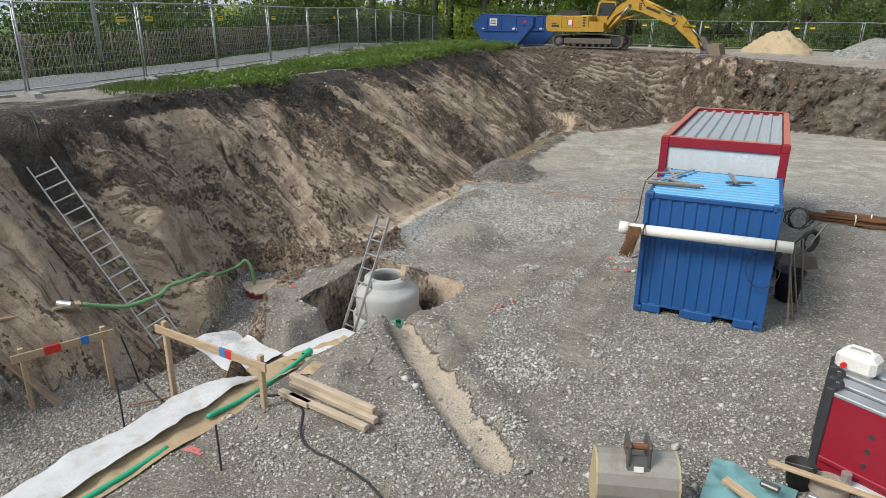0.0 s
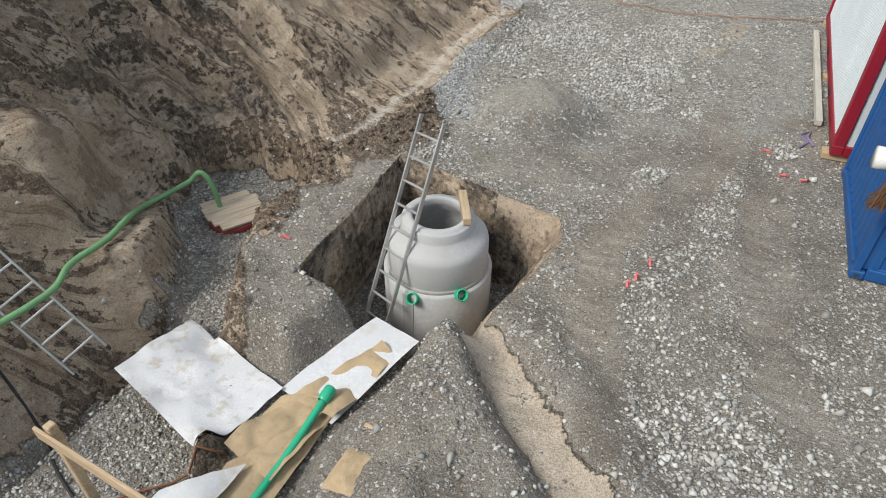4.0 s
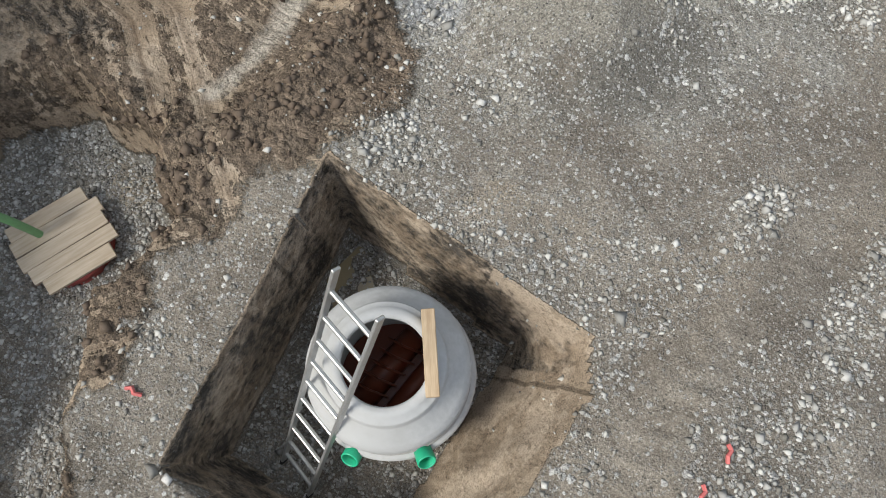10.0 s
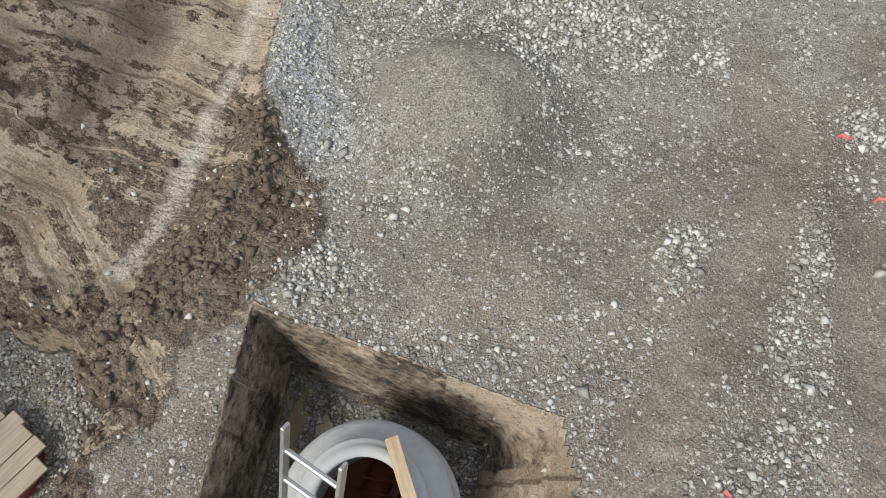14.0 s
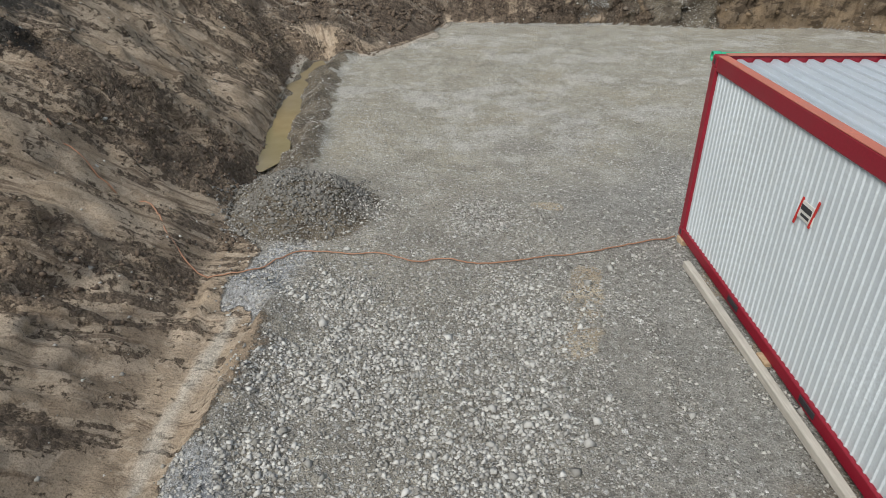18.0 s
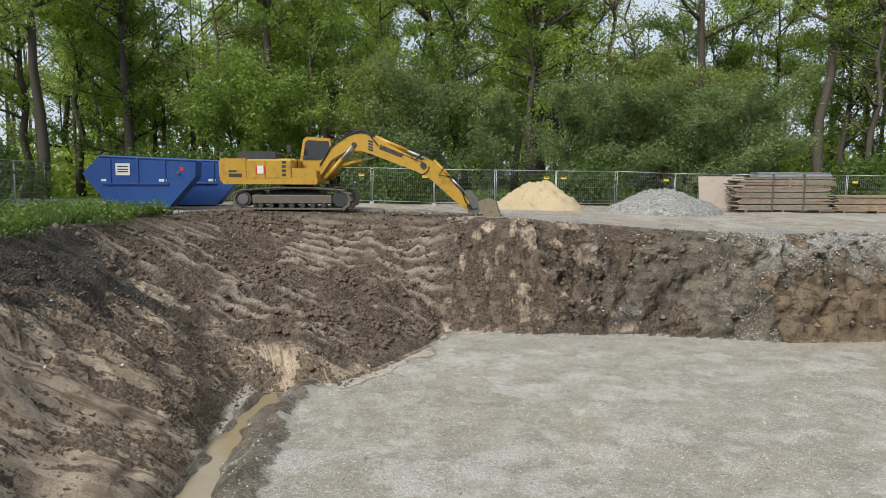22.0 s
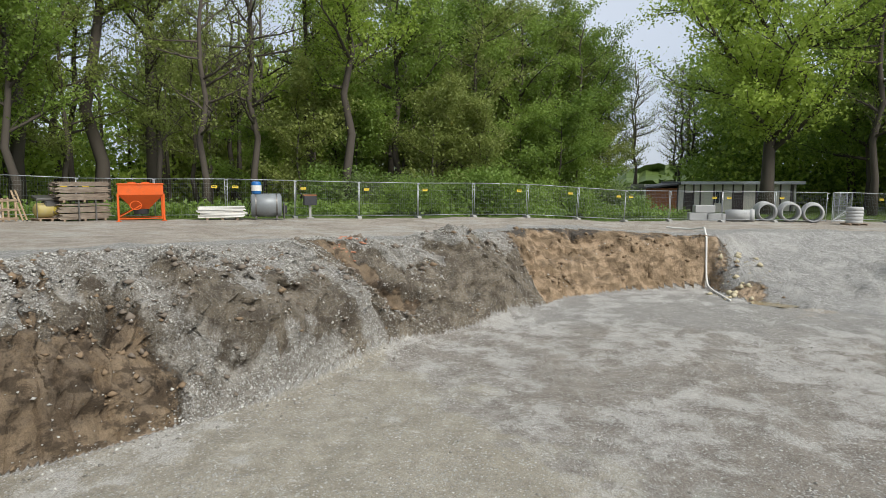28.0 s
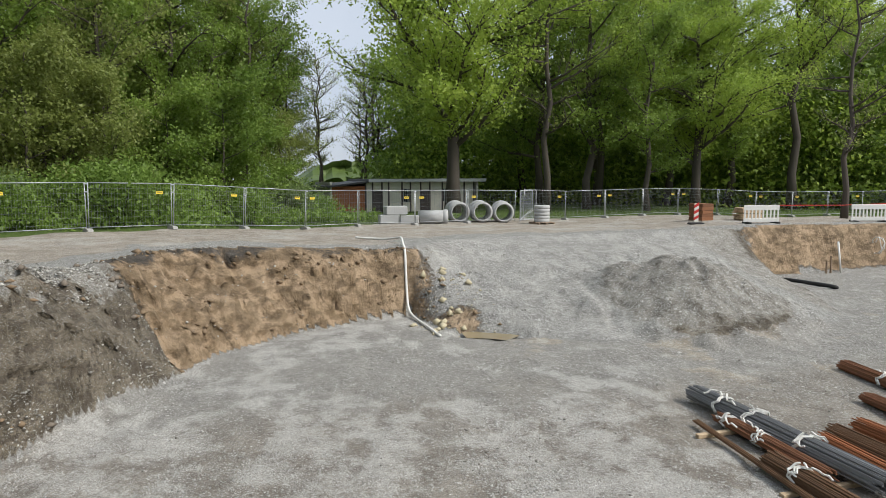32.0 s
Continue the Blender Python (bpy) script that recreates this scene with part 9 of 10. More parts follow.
heap("sand_heap", -0.7, 51.6, 2.2, 1.75, SAND_PALE, "heap of yellow building sand by the site fence", 3)
def chippings_material():
    """Heaped crushed stone: every chip its own tone."""
    m, nt, bs = material("heaped_chippings")
    v = texture(nt, "Voronoi", 15)
    sp = nt.nodes.new("ShaderNodeSeparateColor")
    nt.links.new(v.outputs["Color"], sp.inputs["Color"])
    col = mix(nt, sp.outputs["Red"], (0.13, 0.13, 0.122), (0.47, 0.47, 0.45))
    big = texture(nt, "Noise", 1.4, 5)
    col = mix(nt, ramp(nt, big.outputs["Fac"], 0.45, 0.6, (0, 0, 0, 1), (0.45, 0.45, 0.45, 1)), col, (0.3, 0.285, 0.25))
    nt.links.new(col, bs.inputs["Base Color"])
    bs.inputs["Roughness"].default_value = 0.95
    relief(nt, bs, v.outputs["Distance"], 1.0, 0.07)
    return m


GREY_HEAP = chippings_material()
heap("gravel_heap", 5.2, 50.4, 2.9, 1.35, GREY_HEAP, "heap of pale grey gravel on the site road", 5, 1.1)


def board_stack(name, label, m, length, depth, layers, mat, seed, per=4, board=0.045, group="timber stacks", straps=0, gapz=0.012):
    """Boards stacked in layers on bearers; every board a part."""
    rng = random.Random(seed)
    t = thing(name, label, "timber stack", m, group)
    for x in (-0.38, 0, 0.38):
        part("bearer", Shape().box((x * length, 0, 0.05), (0.1, depth, 0.1), 0.008), WOOD_OLD, t)
    z = 0.1
    for i in range(layers):
        th = board * rng.uniform(0.8, 1.25)
        w = depth / per
        for j in range(per):
            ln = length * rng.uniform(0.9, 1.02)
            part("board", Shape().box((rng.uniform(-0.04, 0.04) * length, -depth / 2 + w * (j + 0.5), z + th / 2), (ln, w * 0.93, th * 0.94), 0.006, (0, 0, rng.uniform(-0.6, 0.6))), mat, t)
        z += th + gapz * (4 if i % 5 == 4 else 0)
    for k in range(straps):
        x = (-0.12, 0.2, -0.3, 0.34)[k] * length
        for y in (-1, 1):
            part("stack_post", Shape().box((x, y * (depth / 2 + 0.04), z / 2 + 0.08), (0.07, 0.06, z + 0.2), 0.01), STEEL, t)
        part("stack_bar", Shape().box((x, 0, z + 0.14), (0.06, depth + 0.14, 0.05), 0.008), STEEL, t)
    return z


def on(x, y, rz=0, dz=0.0):
    return pose(x, y, ground(x, y) + dz, 0, 0, rz)


zt = board_stack("formwork_stack", "tall stack of grey formwork boards held by steel posts", on(12.2, 52.6, 1), 5.2, 1.1, 26, WOOD_GREY, 1, 3, 0.055, straps=2)
fr = thing("scaffold_frame_stack", "flat silver scaffold frames lying on a board stack", "scaffold frame", on(12.8, 52.6, 2, zt + 0.02))
for i in range(4):
    f = part("frame_rail", Shape().tube([(-2.0, -0.4, 0.03 + 0.07 * i), (2.0, -0.4 + 0.05 * i, 0.03 + 0.07 * i)], 0.025, 8), GALV, fr)
    part("frame_rail", Shape().tube([(-2.0, 0.4, 0.03 + 0.07 * i), (2.0, 0.4, 0.03 + 0.07 * i)], 0.025, 8), GALV, fr)
    for j in range(9):
        part("frame_rung", Shape().tube([(-1.9 + 0.47 * j, -0.4, 0.03 + 0.07 * i), (-1.9 + 0.47 * j, 0.4, 0.03 + 0.07 * i)], 0.018, 6), GALV, f)
single("formwork_sheet", Shape().box((0, 0, 0.95), (2.6, 0.04, 1.9), 0.006, (-8, 0, 0)), plain("pale_plywood", (0.46, 0.39, 0.33), 0.8, 0, 0.3, 2), "large pale plywood sheet leaning by the board stack", "board", on(9.6, 53.6, 4))
board_stack("plank_stack", "low stack of yellowish planks on bearers", on(17.3, 52.6, -6), 4.4, 1.0, 12, WOOD_OLD, 2, 4, 0.06)
board_stack("plank_stack", "grey weathered planks stacked beside the site road", on(21.3, 53.6, -14), 2.6, 1.0, 18, WOOD_GREY, 3, 4, 0.055)
board_stack("formwork_stack", "stack of grey boards strapped on a pallet, lower tier", on(26.2, 51.4, -28), 2.3, 1.0, 12, WOOD_GREY, 4, 3, 0.055, straps=2)
board_stack("formwork_stack", "stack of grey boards resting on another stack, upper tier", on(26.2, 51.4, -27, 0.88), 2.3, 1.0, 14, WOOD_GREY, 5, 3, 0.05)
pal = thing("timber_rack", "wooden crate rack with white bags beside the planks", "crate", on(23.0, 52.6, -20))
for x in (-0.5, 0, 0.5):
    for y in (-0.35, 0.35):
        part("rack_post", Shape().box((x, y, 0.5), (0.07, 0.07, 1.0), 0.006), WOOD, pal)
for z in (0.12, 0.5, 0.9):
    for y in (-0.4, 0.4):
        part("rack_rail", Shape().box((0, y, z), (1.15, 0.03, 0.1), 0.004), WOOD_OLD, pal)
single("cement_bag", Shape().box((0, 0, 0.4), (0.45, 0.5, 0.8), 0.12), WHITE_PLASTIC, "white filled plastic bag in a wooden rack", "bag", on(22.8, 52.6, -20, 0.02))
x0, y0 = 23.9, 52.2
ladder("wooden_trestle", "pale wooden trestle frame leaning beside the crate", (x0, y0, ground(x0, y0)), (x0 - 0.2, y0 + 0.35, ground(x0, y0) + 1.35), 0.5, 4, 0.07, WOOD)
mc = thing("plate_compactor", "yellowish muddy compressor machine on a pallet", "machine", on(25.1, 52.2, -22))
for x in (-0.5, 0, 0.5):
    part("pallet_bearer", Shape().box((x, 0, 0.06), (0.1, 0.9, 0.12), 0.006), WOOD_OLD, mc)
part("pallet_deck", Shape().box((0, 0, 0.14), (1.2, 0.9, 0.04), 0.006), WOOD_OLD, mc)
part("tank_body", Shape().tube([(-0.55, 0, 0.5), (-0.45, 0, 0.5), (0.45, 0, 0.5), (0.55, 0, 0.5)], [0.2, 0.34, 0.34, 0.2], 20), plain("muddy_yellow_paint", (0.42, 0.34, 0.12), 0.6, 0, 0.6, 4, (0.3, 0.28, 0.25)), mc, "", True)
part("motor_block", Shape().box((0.1, -0.05, 0.78), (0.6, 0.5, 0.3), 0.06), STEEL, mc)
part("machine_frame", Shape().tube([(-0.6, -0.4, 0.16), (-0.6, -0.4, 1.0), (0.6, -0.4, 1.0), (0.6, -0.4, 0.16)], 0.03, 8), STEEL, mc)
part("spare_wheel", Shape().tube([(0.35, -0.42, 0.5), (0.35, -0.34, 0.5)], 0.24, 20), plain("yellow_wheel", (0.5, 0.4, 0.06), 0.6, 0, 0.5, 4), mc)
part("grey_tray", Shape().box((-0.1, 0.1, 1.06), (0.8, 0.6, 0.12), 0.02, (14, 0, 0)), STEEL, mc)


def hopper(m):
    """Concrete silo bucket: square funnel in a leg frame."""
    t = thing("concrete_hopper", "orange steel concrete hopper on four legs by the fence", "hopper", m)
    top, bot = 0.95, 0.28
    for i in range(4):
        a0, a1 = math.radians(45 + 90 * i), math.radians(135 + 90 * i)
        c = [(math.cos(a) * s * 1.0, math.sin(a) * s * 0.85, z) for a, s, z in ((a0, top * 1.2, 1.75), (a1, top * 1.2, 1.75), (a1, top * 1.2, 1.25), (a0, top * 1.2, 1.25), (a1, bot * 1.4, 0.55), (a0, bot * 1.4, 0.55))]
        part("funnel_plate", Shape().add(c, [(0, 1, 2, 3), (3, 2, 4, 5)]), ORANGE, t)
        part("rim_bar", Shape().tube([c[0], c[1]], 0.035, 6), ORANGE, t)
        x, y = math.cos(a0) * top * 1.2, math.sin(a0) * top * 1.02
        part("leg", Shape().box((x, y, 0.65), (0.08, 0.08, 1.3), 0.01), ORANGE, t)
        part("foot_plate", Shape().box((x, y, 0.012), (0.18, 0.18, 0.024), 0.004), ORANGE, t)
    for y in (-1, 1):
        part("brace", Shape().tube([(-0.8, y * 0.68, 0.12), (0.8, y * 0.68, 0.12)], 0.03, 6), ORANGE, t)
        part("brace", Shape().tube([(-0.8, y * 0.68, 0.2), (0.0, y * 0.4, 0.75)], 0.025, 6), ORANGE, t)
    part("outlet", Shape().lathe([(0.3, 0.55), (0.26, 0.3), (0.24, 0.3), (0.28, 0.55)], 16), DARK, t)
    part("hand_wheel", Shape().lathe([(0.2, -0.015), (0.22, 0.0), (0.2, 0.015), (0.18, 0.0)], 18, True).mesh("hand_wheel", ORANGE), ORANGE, t).matrix_basis = pose(-0.2, -0.8, 0.75, 80, 0, 0)
    for x in (-0.3, 0.2):
        part("lifting_lug", Shape().box((x, 0.3, 1.8), (0.3, 0.05, 0.1), 0.01), ORANGE, t)
    return t


hopper(on(27.46, 49.15, -50) @ Matrix.Diagonal((1.2, 1.2, 0.98, 1.0)))
pw = thing("sheet_stack", "stack of pale foil-wrapped sheets on a pallet", "stack", on(29.51, 46.13, -55))
for x in (-0.7, 0, 0.7):
    part("pallet_bearer", Shape().box((x, 0, 0.06), (0.12, 0.9, 0.12), 0.006), WOOD_OLD, pw)
wr = random.Random(4)
for i in range(9):
    part("sheet", Shape().box((wr.uniform(-0.12, 0.12), wr.uniform(-0.03, 0.03), 0.15 + 0.06 * i), (2.15 + wr.uniform(-0.1, 0.1), 0.95, 0.05), 0.008, (0, wr.uniform(-0.6, 0.6), wr.uniform(-2, 2))), WHITE_PLASTIC, pw)
tk = thing("fuel_tank", "round grey steel fuel tank on a skid", "tank", on(30.47, 44.22, -60))
part("tank_body", Shape().tube([(-0.75, 0, 0.72), (-0.68, 0, 0.72), (0.68, 0, 0.72), (0.75, 0, 0.72)], [0.45, 0.58, 0.58, 0.45], 28), plain("grey_tank_paint", (0.24, 0.26, 0.27), 0.5, 0.2, 0.3, 3), tk, "", True)
for x in (-0.5, 0.5):
    part("saddle", Shape().box((x, 0, 0.1), (0.1, 0.9, 0.2), 0.01), STEEL, tk)
    part("tank_band", Shape().tube([(x - 0.03, 0, 0.72), (x + 0.03, 0, 0.72)], 0.592, 28), STEEL, tk)
part("pump_frame", Shape().tube([(0.85, -0.45, 0.02), (0.85, -0.45, 0.8), (0.85, 0.4, 0.8), (0.85, 0.4, 0.02)], 0.03, 8), STEEL, tk)
part("pump_box", Shape().box((0.9, 0.0, 0.5), (0.2, 0.6, 0.4), 0.03), DARK, tk)
part("fuel_hose", Shape().tube([(-0.76, 0.1, 0.9), (-0.95, 0.2, 0.5), (-0.9, 0.0, 0.15), (-0.8, -0.3, 0.4), (-0.78, -0.2, 0.8)], 0.02, 6), BLACK, tk)
bb = thing("barrel", "small blue plastic barrel with a white label standing on the tank", "barrel", on(30.23, 44.61, 0, 1.28))
part("barrel_body", Shape().lathe([(0.0, 0), (0.21, 0.0), (0.23, 0.05), (0.245, 0.3), (0.23, 0.55), (0.2, 0.6), (0.12, 0.62), (0.0, 0.62)], 24), plain("blue_plastic", (0.02, 0.15, 0.42), 0.4, 0, 0.15, 5), bb, "", True)
part("barrel_label", Shape().lathe([(0.248, 0.15), (0.25, 0.16), (0.25, 0.42), (0.248, 0.43)], 24), WHITE_PLASTIC, bb, "white paper label")
bp = thing("meter_box", "dark metal box on a short post by the fence", "box", on(32.27, 42.7, -55))
part("post", Shape().box((0, 0, 0.35), (0.12, 0.12, 0.7), 0.01), CONCRETE_OLD, bp)
part("foot_block", Shape().box((0, 0, 0.04), (0.35, 0.3, 0.08), 0.01), CONCRETE_OLD, bp)
part("box_body", Shape().box((0, 0, 0.95), (0.66, 0.4, 0.5), 0.03), DARK, bp)
part("box_lid", Shape().box((0, 0.02, 1.22), (0.7, 0.42, 0.05), 0.01, (6, 0, 0)), RUST, bp)


# ---- east side: pipes, hut, barriers ----
def concrete_pipe(m, label="large grey concrete drain pipe lying on the ground", r=0.64, ln=2.0):
    t = thing("concrete_pipe", label, "pipe", m, "concrete pipes")
    s = Shape()
    s.m = pose(0, 0, r, 0, 90, 0)
    part("pipe_wall", s.lathe([(r, -ln / 2), (r, ln / 2), (r - 0.06, ln / 2), (r - 0.06, ln / 2 + 0.1), (r - 0.14, ln / 2 + 0.1), (r - 0.14, -ln / 2 + 0.12), (r - 0.05, -ln / 2 + 0.12), (r - 0.05, -ln / 2)], 36, True), CONCRETE, t, "", True)
    s2 = Shape()
    s2.m = pose(0, 0, r, 0, 90, 0)
    part("socket_ring", s2.lathe([(r, -ln / 2), (r + 0.05, -ln / 2 + 0.02), (r + 0.05, -ln / 2 + 0.22), (r, -ln / 2 + 0.3)], 36), CONCRETE, t, "", True)
    return t


for px, py, a in ((50.2, 17.0, 176), (49.9, 15.55, 172), (49.7, 14.15, 168)):
    concrete_pipe(on(px, py, a))


def ring(name, label, m, r, h, wall=0.1, steps_=False):
    t = thing(name, label, "concrete ring", m, "concrete shaft parts")
    part("ring_wall", Shape().lathe([(r, 0), (r, h), (r - wall, h), (r - wall, 0)], 36, True), CONCRETE, t, "", True)
    part("rim", Shape().lathe([(r - wall * 0.6, h), (r - wall * 0.6, h + 0.05), (r - wall, h + 0.05), (r - wall, h)], 36), CONCRETE, t, "", True)
    return t


for bx, by, bz, w, a in ((48.6, 21.6, 0.0, 1.2, 4), (48.5, 20.4, 0.0, 1.1, -3), (48.65, 21.2, 0.52, 1.3, 8)):
    single("concrete_block", Shape().box((0, 0, 0.25), (0.8, w, 0.5), 0.03), CONCRETE, "pale grey concrete block stacked by the fence", "concrete block", on(bx, by, a, bz), "concrete blocks")
concrete_pipe(on(48.4, 18.9, 82), "smaller grey concrete pipe lying by the blocks", 0.4, 1.7)
pl = thing("pallet", "wooden pallet under stacked concrete rings", "pallet", on(47.3, 12.4, 10))
for y in (-0.5, 0, 0.5):
    part("pallet_bearer", Shape().box((0, y, 0.05), (1.2, 0.1, 0.1), 0.006), WOOD_OLD, pl)
for x in (-0.5, -0.25, 0, 0.25, 0.5):
    part("pallet_board", Shape().box((x, 0, 0.115), (0.14, 1.2, 0.025), 0.004), WOOD_OLD, pl)
for i in range(5):
    q = thing("adjusting_ring", "flat grey concrete adjusting ring in a stack", "concrete ring", on(47.3, 12.4, 0, 0.128 + 0.205 * i), "stacked adjusting rings")
    part("ring_wall", Shape().lathe([(0.46, 0), (0.48, 0.02), (0.48, 0.17), (0.44, 0.2), (0.31, 0.2), (0.31, 0.0)], 28, True), CONCRETE, q, "", True)


def gate_leaf(m):
    t = thing("site_gate_panel", "spare mesh fence panels propped as a gate", "fence panel", m)
    for x in (0, 1.2):
        part("post_tube", Shape().tube([(x, 0, 0), (x, 0, 2.0)], 0.022, 8), GALV, t)
    for z in (0.1, 1.98):
        part("cross_tube", Shape().tube([(0, 0, z), (1.2, 0, z)], 0.02, 8), GALV, t)
    part("diagonal_tube", Shape().tube([(0, 0, 0.12), (1.2, 0, 0.8)], 0.018, 8), GALV, t)
    s = Shape()
    for i in range(1, 24):
        s.tube([(0.05 * i, 0, 0.1), (0.05 * i, 0, 1.98)], 0.004, 3, False)
    for i in range(1, 12):
        s.tube([(0, 0, 0.16 * i), (1.2, 0, 0.16 * i)], 0.004, 3, False)
    part("wire_mesh", s, GALV, t)


gate_leaf(on(49.6, 13.0, -60))
gate_leaf(on(50.3, 12.7, -75))


def hut():
    """Low flat-roofed hut: timber bay, pale rendered bays with dark posts and doors."""
    hx, hy = 70.25, 16.9
    z0 = ground(hx, hy)
    t = thing("park_hut", "low flat-roofed hut with brown timber bay and pale walls", "hut", pose(hx, hy, z0 - 0.05, 0, 0, -76) @ Matrix.Scale(0.95, 4))
    PALE = plain("pale_render", (0.74, 0.71, 0.62), 0.9, 0, 0.4, 1.5, (0.35, 0.32, 0.26))
    BAY = timber("orange_brown_boards", (0.46, 0.17, 0.06), (0.3, 0.1, 0.035))
    DOOR = plain("dark_door_paint", (0.06, 0.045, 0.045), 0.6, 0, 0.3, 3)
    part("wall_back", Shape().box((0, 5.0, 1.5), (15.6, 0.2, 3.0)), PALE, t)
    part("wall_side", Shape().box((-7.8, 2.5, 1.5), (0.2, 5.0, 3.0)), PALE, t)
    part("wall_side", Shape().box((7.8, 2.5, 1.5), (0.2, 5.0, 3.0)), PALE, t)
    # timber bay of upright boards
    bay = part("timber_bay", Shape().box((-6.1, 0.12, 1.3), (3.4, 0.12, 2.5)), BAY, t, "red-brown boarded timber wall")
    for i in range(13):
        part("board", Shape().box((-6.1, 0.04, 0.16 + 0.195 * i), (3.4, 0.04, 0.185), 0.008), BAY, bay)
    x = -4.4
    for w, kind in ((0.7, "wall"), (0.95, "door"), (0.7, "wall"), (1.4, "wall"), (0.9, "window"), (1.1, "wall"), (1.0, "door"), (1.4, "wall"), (1.3, "window"), (1.2, "wall"), (1.1, "wall")):
        c = x + w / 2
        if kind == "wall":
            part("wall_panel", Shape().box((c, 0.1, 1.5), (w - 0.02, 0.2, 3.0), 0.01), PALE, t)
        elif kind == "door":
            d = part("door", Shape().box((c, 0.14, 1.05), (w - 0.06, 0.1, 2.1), 0.01), DOOR, t, "dark brown door")
            part("door_panel", Shape().box((c, 0.08, 1.5), (w - 0.3, 0.03, 0.8), 0.01), DOOR, d)
            part("lintel", Shape().box((c, 0.1, 2.55), (w - 0.02, 0.2, 0.88), 0.01), PALE, t)
        else:
            part("wall_panel", Shape().box((c, 0.1, 0.5), (w - 0.02, 0.2, 1.0), 0.01), PALE, t)
            w_ = part("window", Shape().box((c, 0.14, 1.65), (w - 0.1, 0.06, 1.25), 0.005), GLASS, t, "dark window")
            for dx in (-0.25, 0.25):
                part("window_bar", Shape().box((c + dx * w, 0.09, 1.65), (0.06, 0.06, 1.3), 0.006), WHITE, w_)
            part("lintel", Shape().box((c, 0.1, 2.65), (w - 0.02, 0.2, 0.7), 0.01), PALE, t)
        part("post", Shape().box((x, -0.02, 1.5), (0.14, 0.12, 3.0), 0.012), DOOR, t)
        x += w
    part("post", Shape().box((x, -0.02, 1.5), (0.14, 0.12, 3.0), 0.012), DOOR, t)
    part("roof", Shape().box((1.9, 2.2, 3.15), (12.6, 6.4, 0.26), 0.03), DARK, t, "flat dark bitumen roof")
    part("roof", Shape().prism([(-8.3, 2.5), (-4.3, 2.95), (-4.3, 3.1), (-8.3, 2.65)], 6.0).mesh("roof", DARK), DARK, t, "sloping dark roof over the timber bay").location = (0, 2.3, 0)
    part("fascia", Shape().box((1.9, -1.02, 3.14), (12.7, 0.06, 0.32), 0.01), GALV, t, "pale metal roof edge")
    return t


hut()


def barrier(m):
    t = thing("barrier_board", "white plastic site barrier board standing on the rim", "barrier", m, "white barriers")
    for z, h in ((0.18, 0.2), (0.86, 0.28)):
        part("rail_panel", Shape().box((0, 0, z), (2.0, 0.05, h), 0.015), WHITE_PLASTIC, t)
    for i in range(10):
        part("slat", Shape().box((-0.93 + 0.206 * i, 0, 0.5), (0.085, 0.045, 0.48), 0.01), WHITE_PLASTIC, t)
    for x in (-0.8, 0.8):
        part("foot", Shape().box((x, 0, 0.05), (0.18, 0.7, 0.1), 0.02), BLACK, t)
    return t


barrier(on(40.4, 2.5, 82))
barrier(on(40.6, -4.6, 78))
bc = thing("beacon_board", "red and white striped warning beacon in a black foot", "beacon", on(41.2, 5.9, -100))
part("foot", Shape().box((0, 0, 0.05), (0.8, 0.4, 0.1), 0.03), BLACK, bc)
part("board", Shape().box((0, 0, 0.62), (0.25, 0.06, 1.0), 0.02), WHITE_PLASTIC, bc)
for i in range(3):
    part("stripe", Shape().prism([(-0.125, 0.22 + 0.33 * i), (0.125, 0.36 + 0.33 * i), (0.125, 0.52 + 0.33 * i), (-0.125, 0.38 + 0.33 * i)], 0.066), SIGNAL_RED, bc, "red stripe")
ck = thing("brick_pallet", "stack of rusty brown bricks on a pallet", "bricks", on(44.5, 3.4, 10))
br = random.Random(3)
for i in range(5):
    for j in range(5):
        part("brick", Shape().box((-0.44 + 0.22 * j, 0, 0.14 + 0.2 * i), (0.21, 0.85, 0.19), 0.01, (0, 0, br.uniform(-3, 3))), RUST, ck)
part("pallet_base", Shape().box((0, 0, 0.03), (1.2, 0.9, 0.05), 0.006), WOOD_OLD, ck)
board_stack("board_pile", "pale yellow boards piled on bearers", on(43.6, 0.9, 95), 1.5, 0.8, 10, WOOD, 8, 3, 0.06)
# red-white tape along the fence
single("barrier_tape", Shape().tube([(0, 0, 0.85), (0, -7, 0.78), (0, -14, 0.9)], 0.03, 4), SIGNAL_RED, "red and white barrier tape strung along the rim", "tape", on(45.0, 0))
# signs of work in the second cut: stakes, white pipes, black pipe
for x, y, h in ((37.9, 0.5, 0.75), (38.05, 0.1, 1.0)):
    single("timber_stake", Shape().box((0, 0, h / 2 - 0.1), (0.1, 0.05, h), 0.006, (3, 4, 0)), WOOD_OLD, "wooden stake driven at the foot of the cut", "stake", on(x, y))
single("white_pipe", Shape().tube([(0, 0, -0.1), (0.25, 0.05, 1.6)], 0.05, 14), WHITE_PLASTIC, "white plastic pipe standing out of the cut's floor", "pipe", on(38.0, -0.5), smooth_faces=True)
single("cable_coil", Shape().tube([(0.3 * math.cos(a * 0.7), 0.15 * math.sin(a * 1.1), 0.7 + 0.45 * math.sin(a * 0.7)) for a in range(28)], 0.02, 6), WHITE_PLASTIC, "pale cable coil hanging out of the cut wall", "cable", on(38.5, -3.2), smooth_faces=True)
pts = [(33.6, 3.9), (34.3, 3.7), (35.0, 3.9), (35.8, 4.0), (36.4, 4.2)]
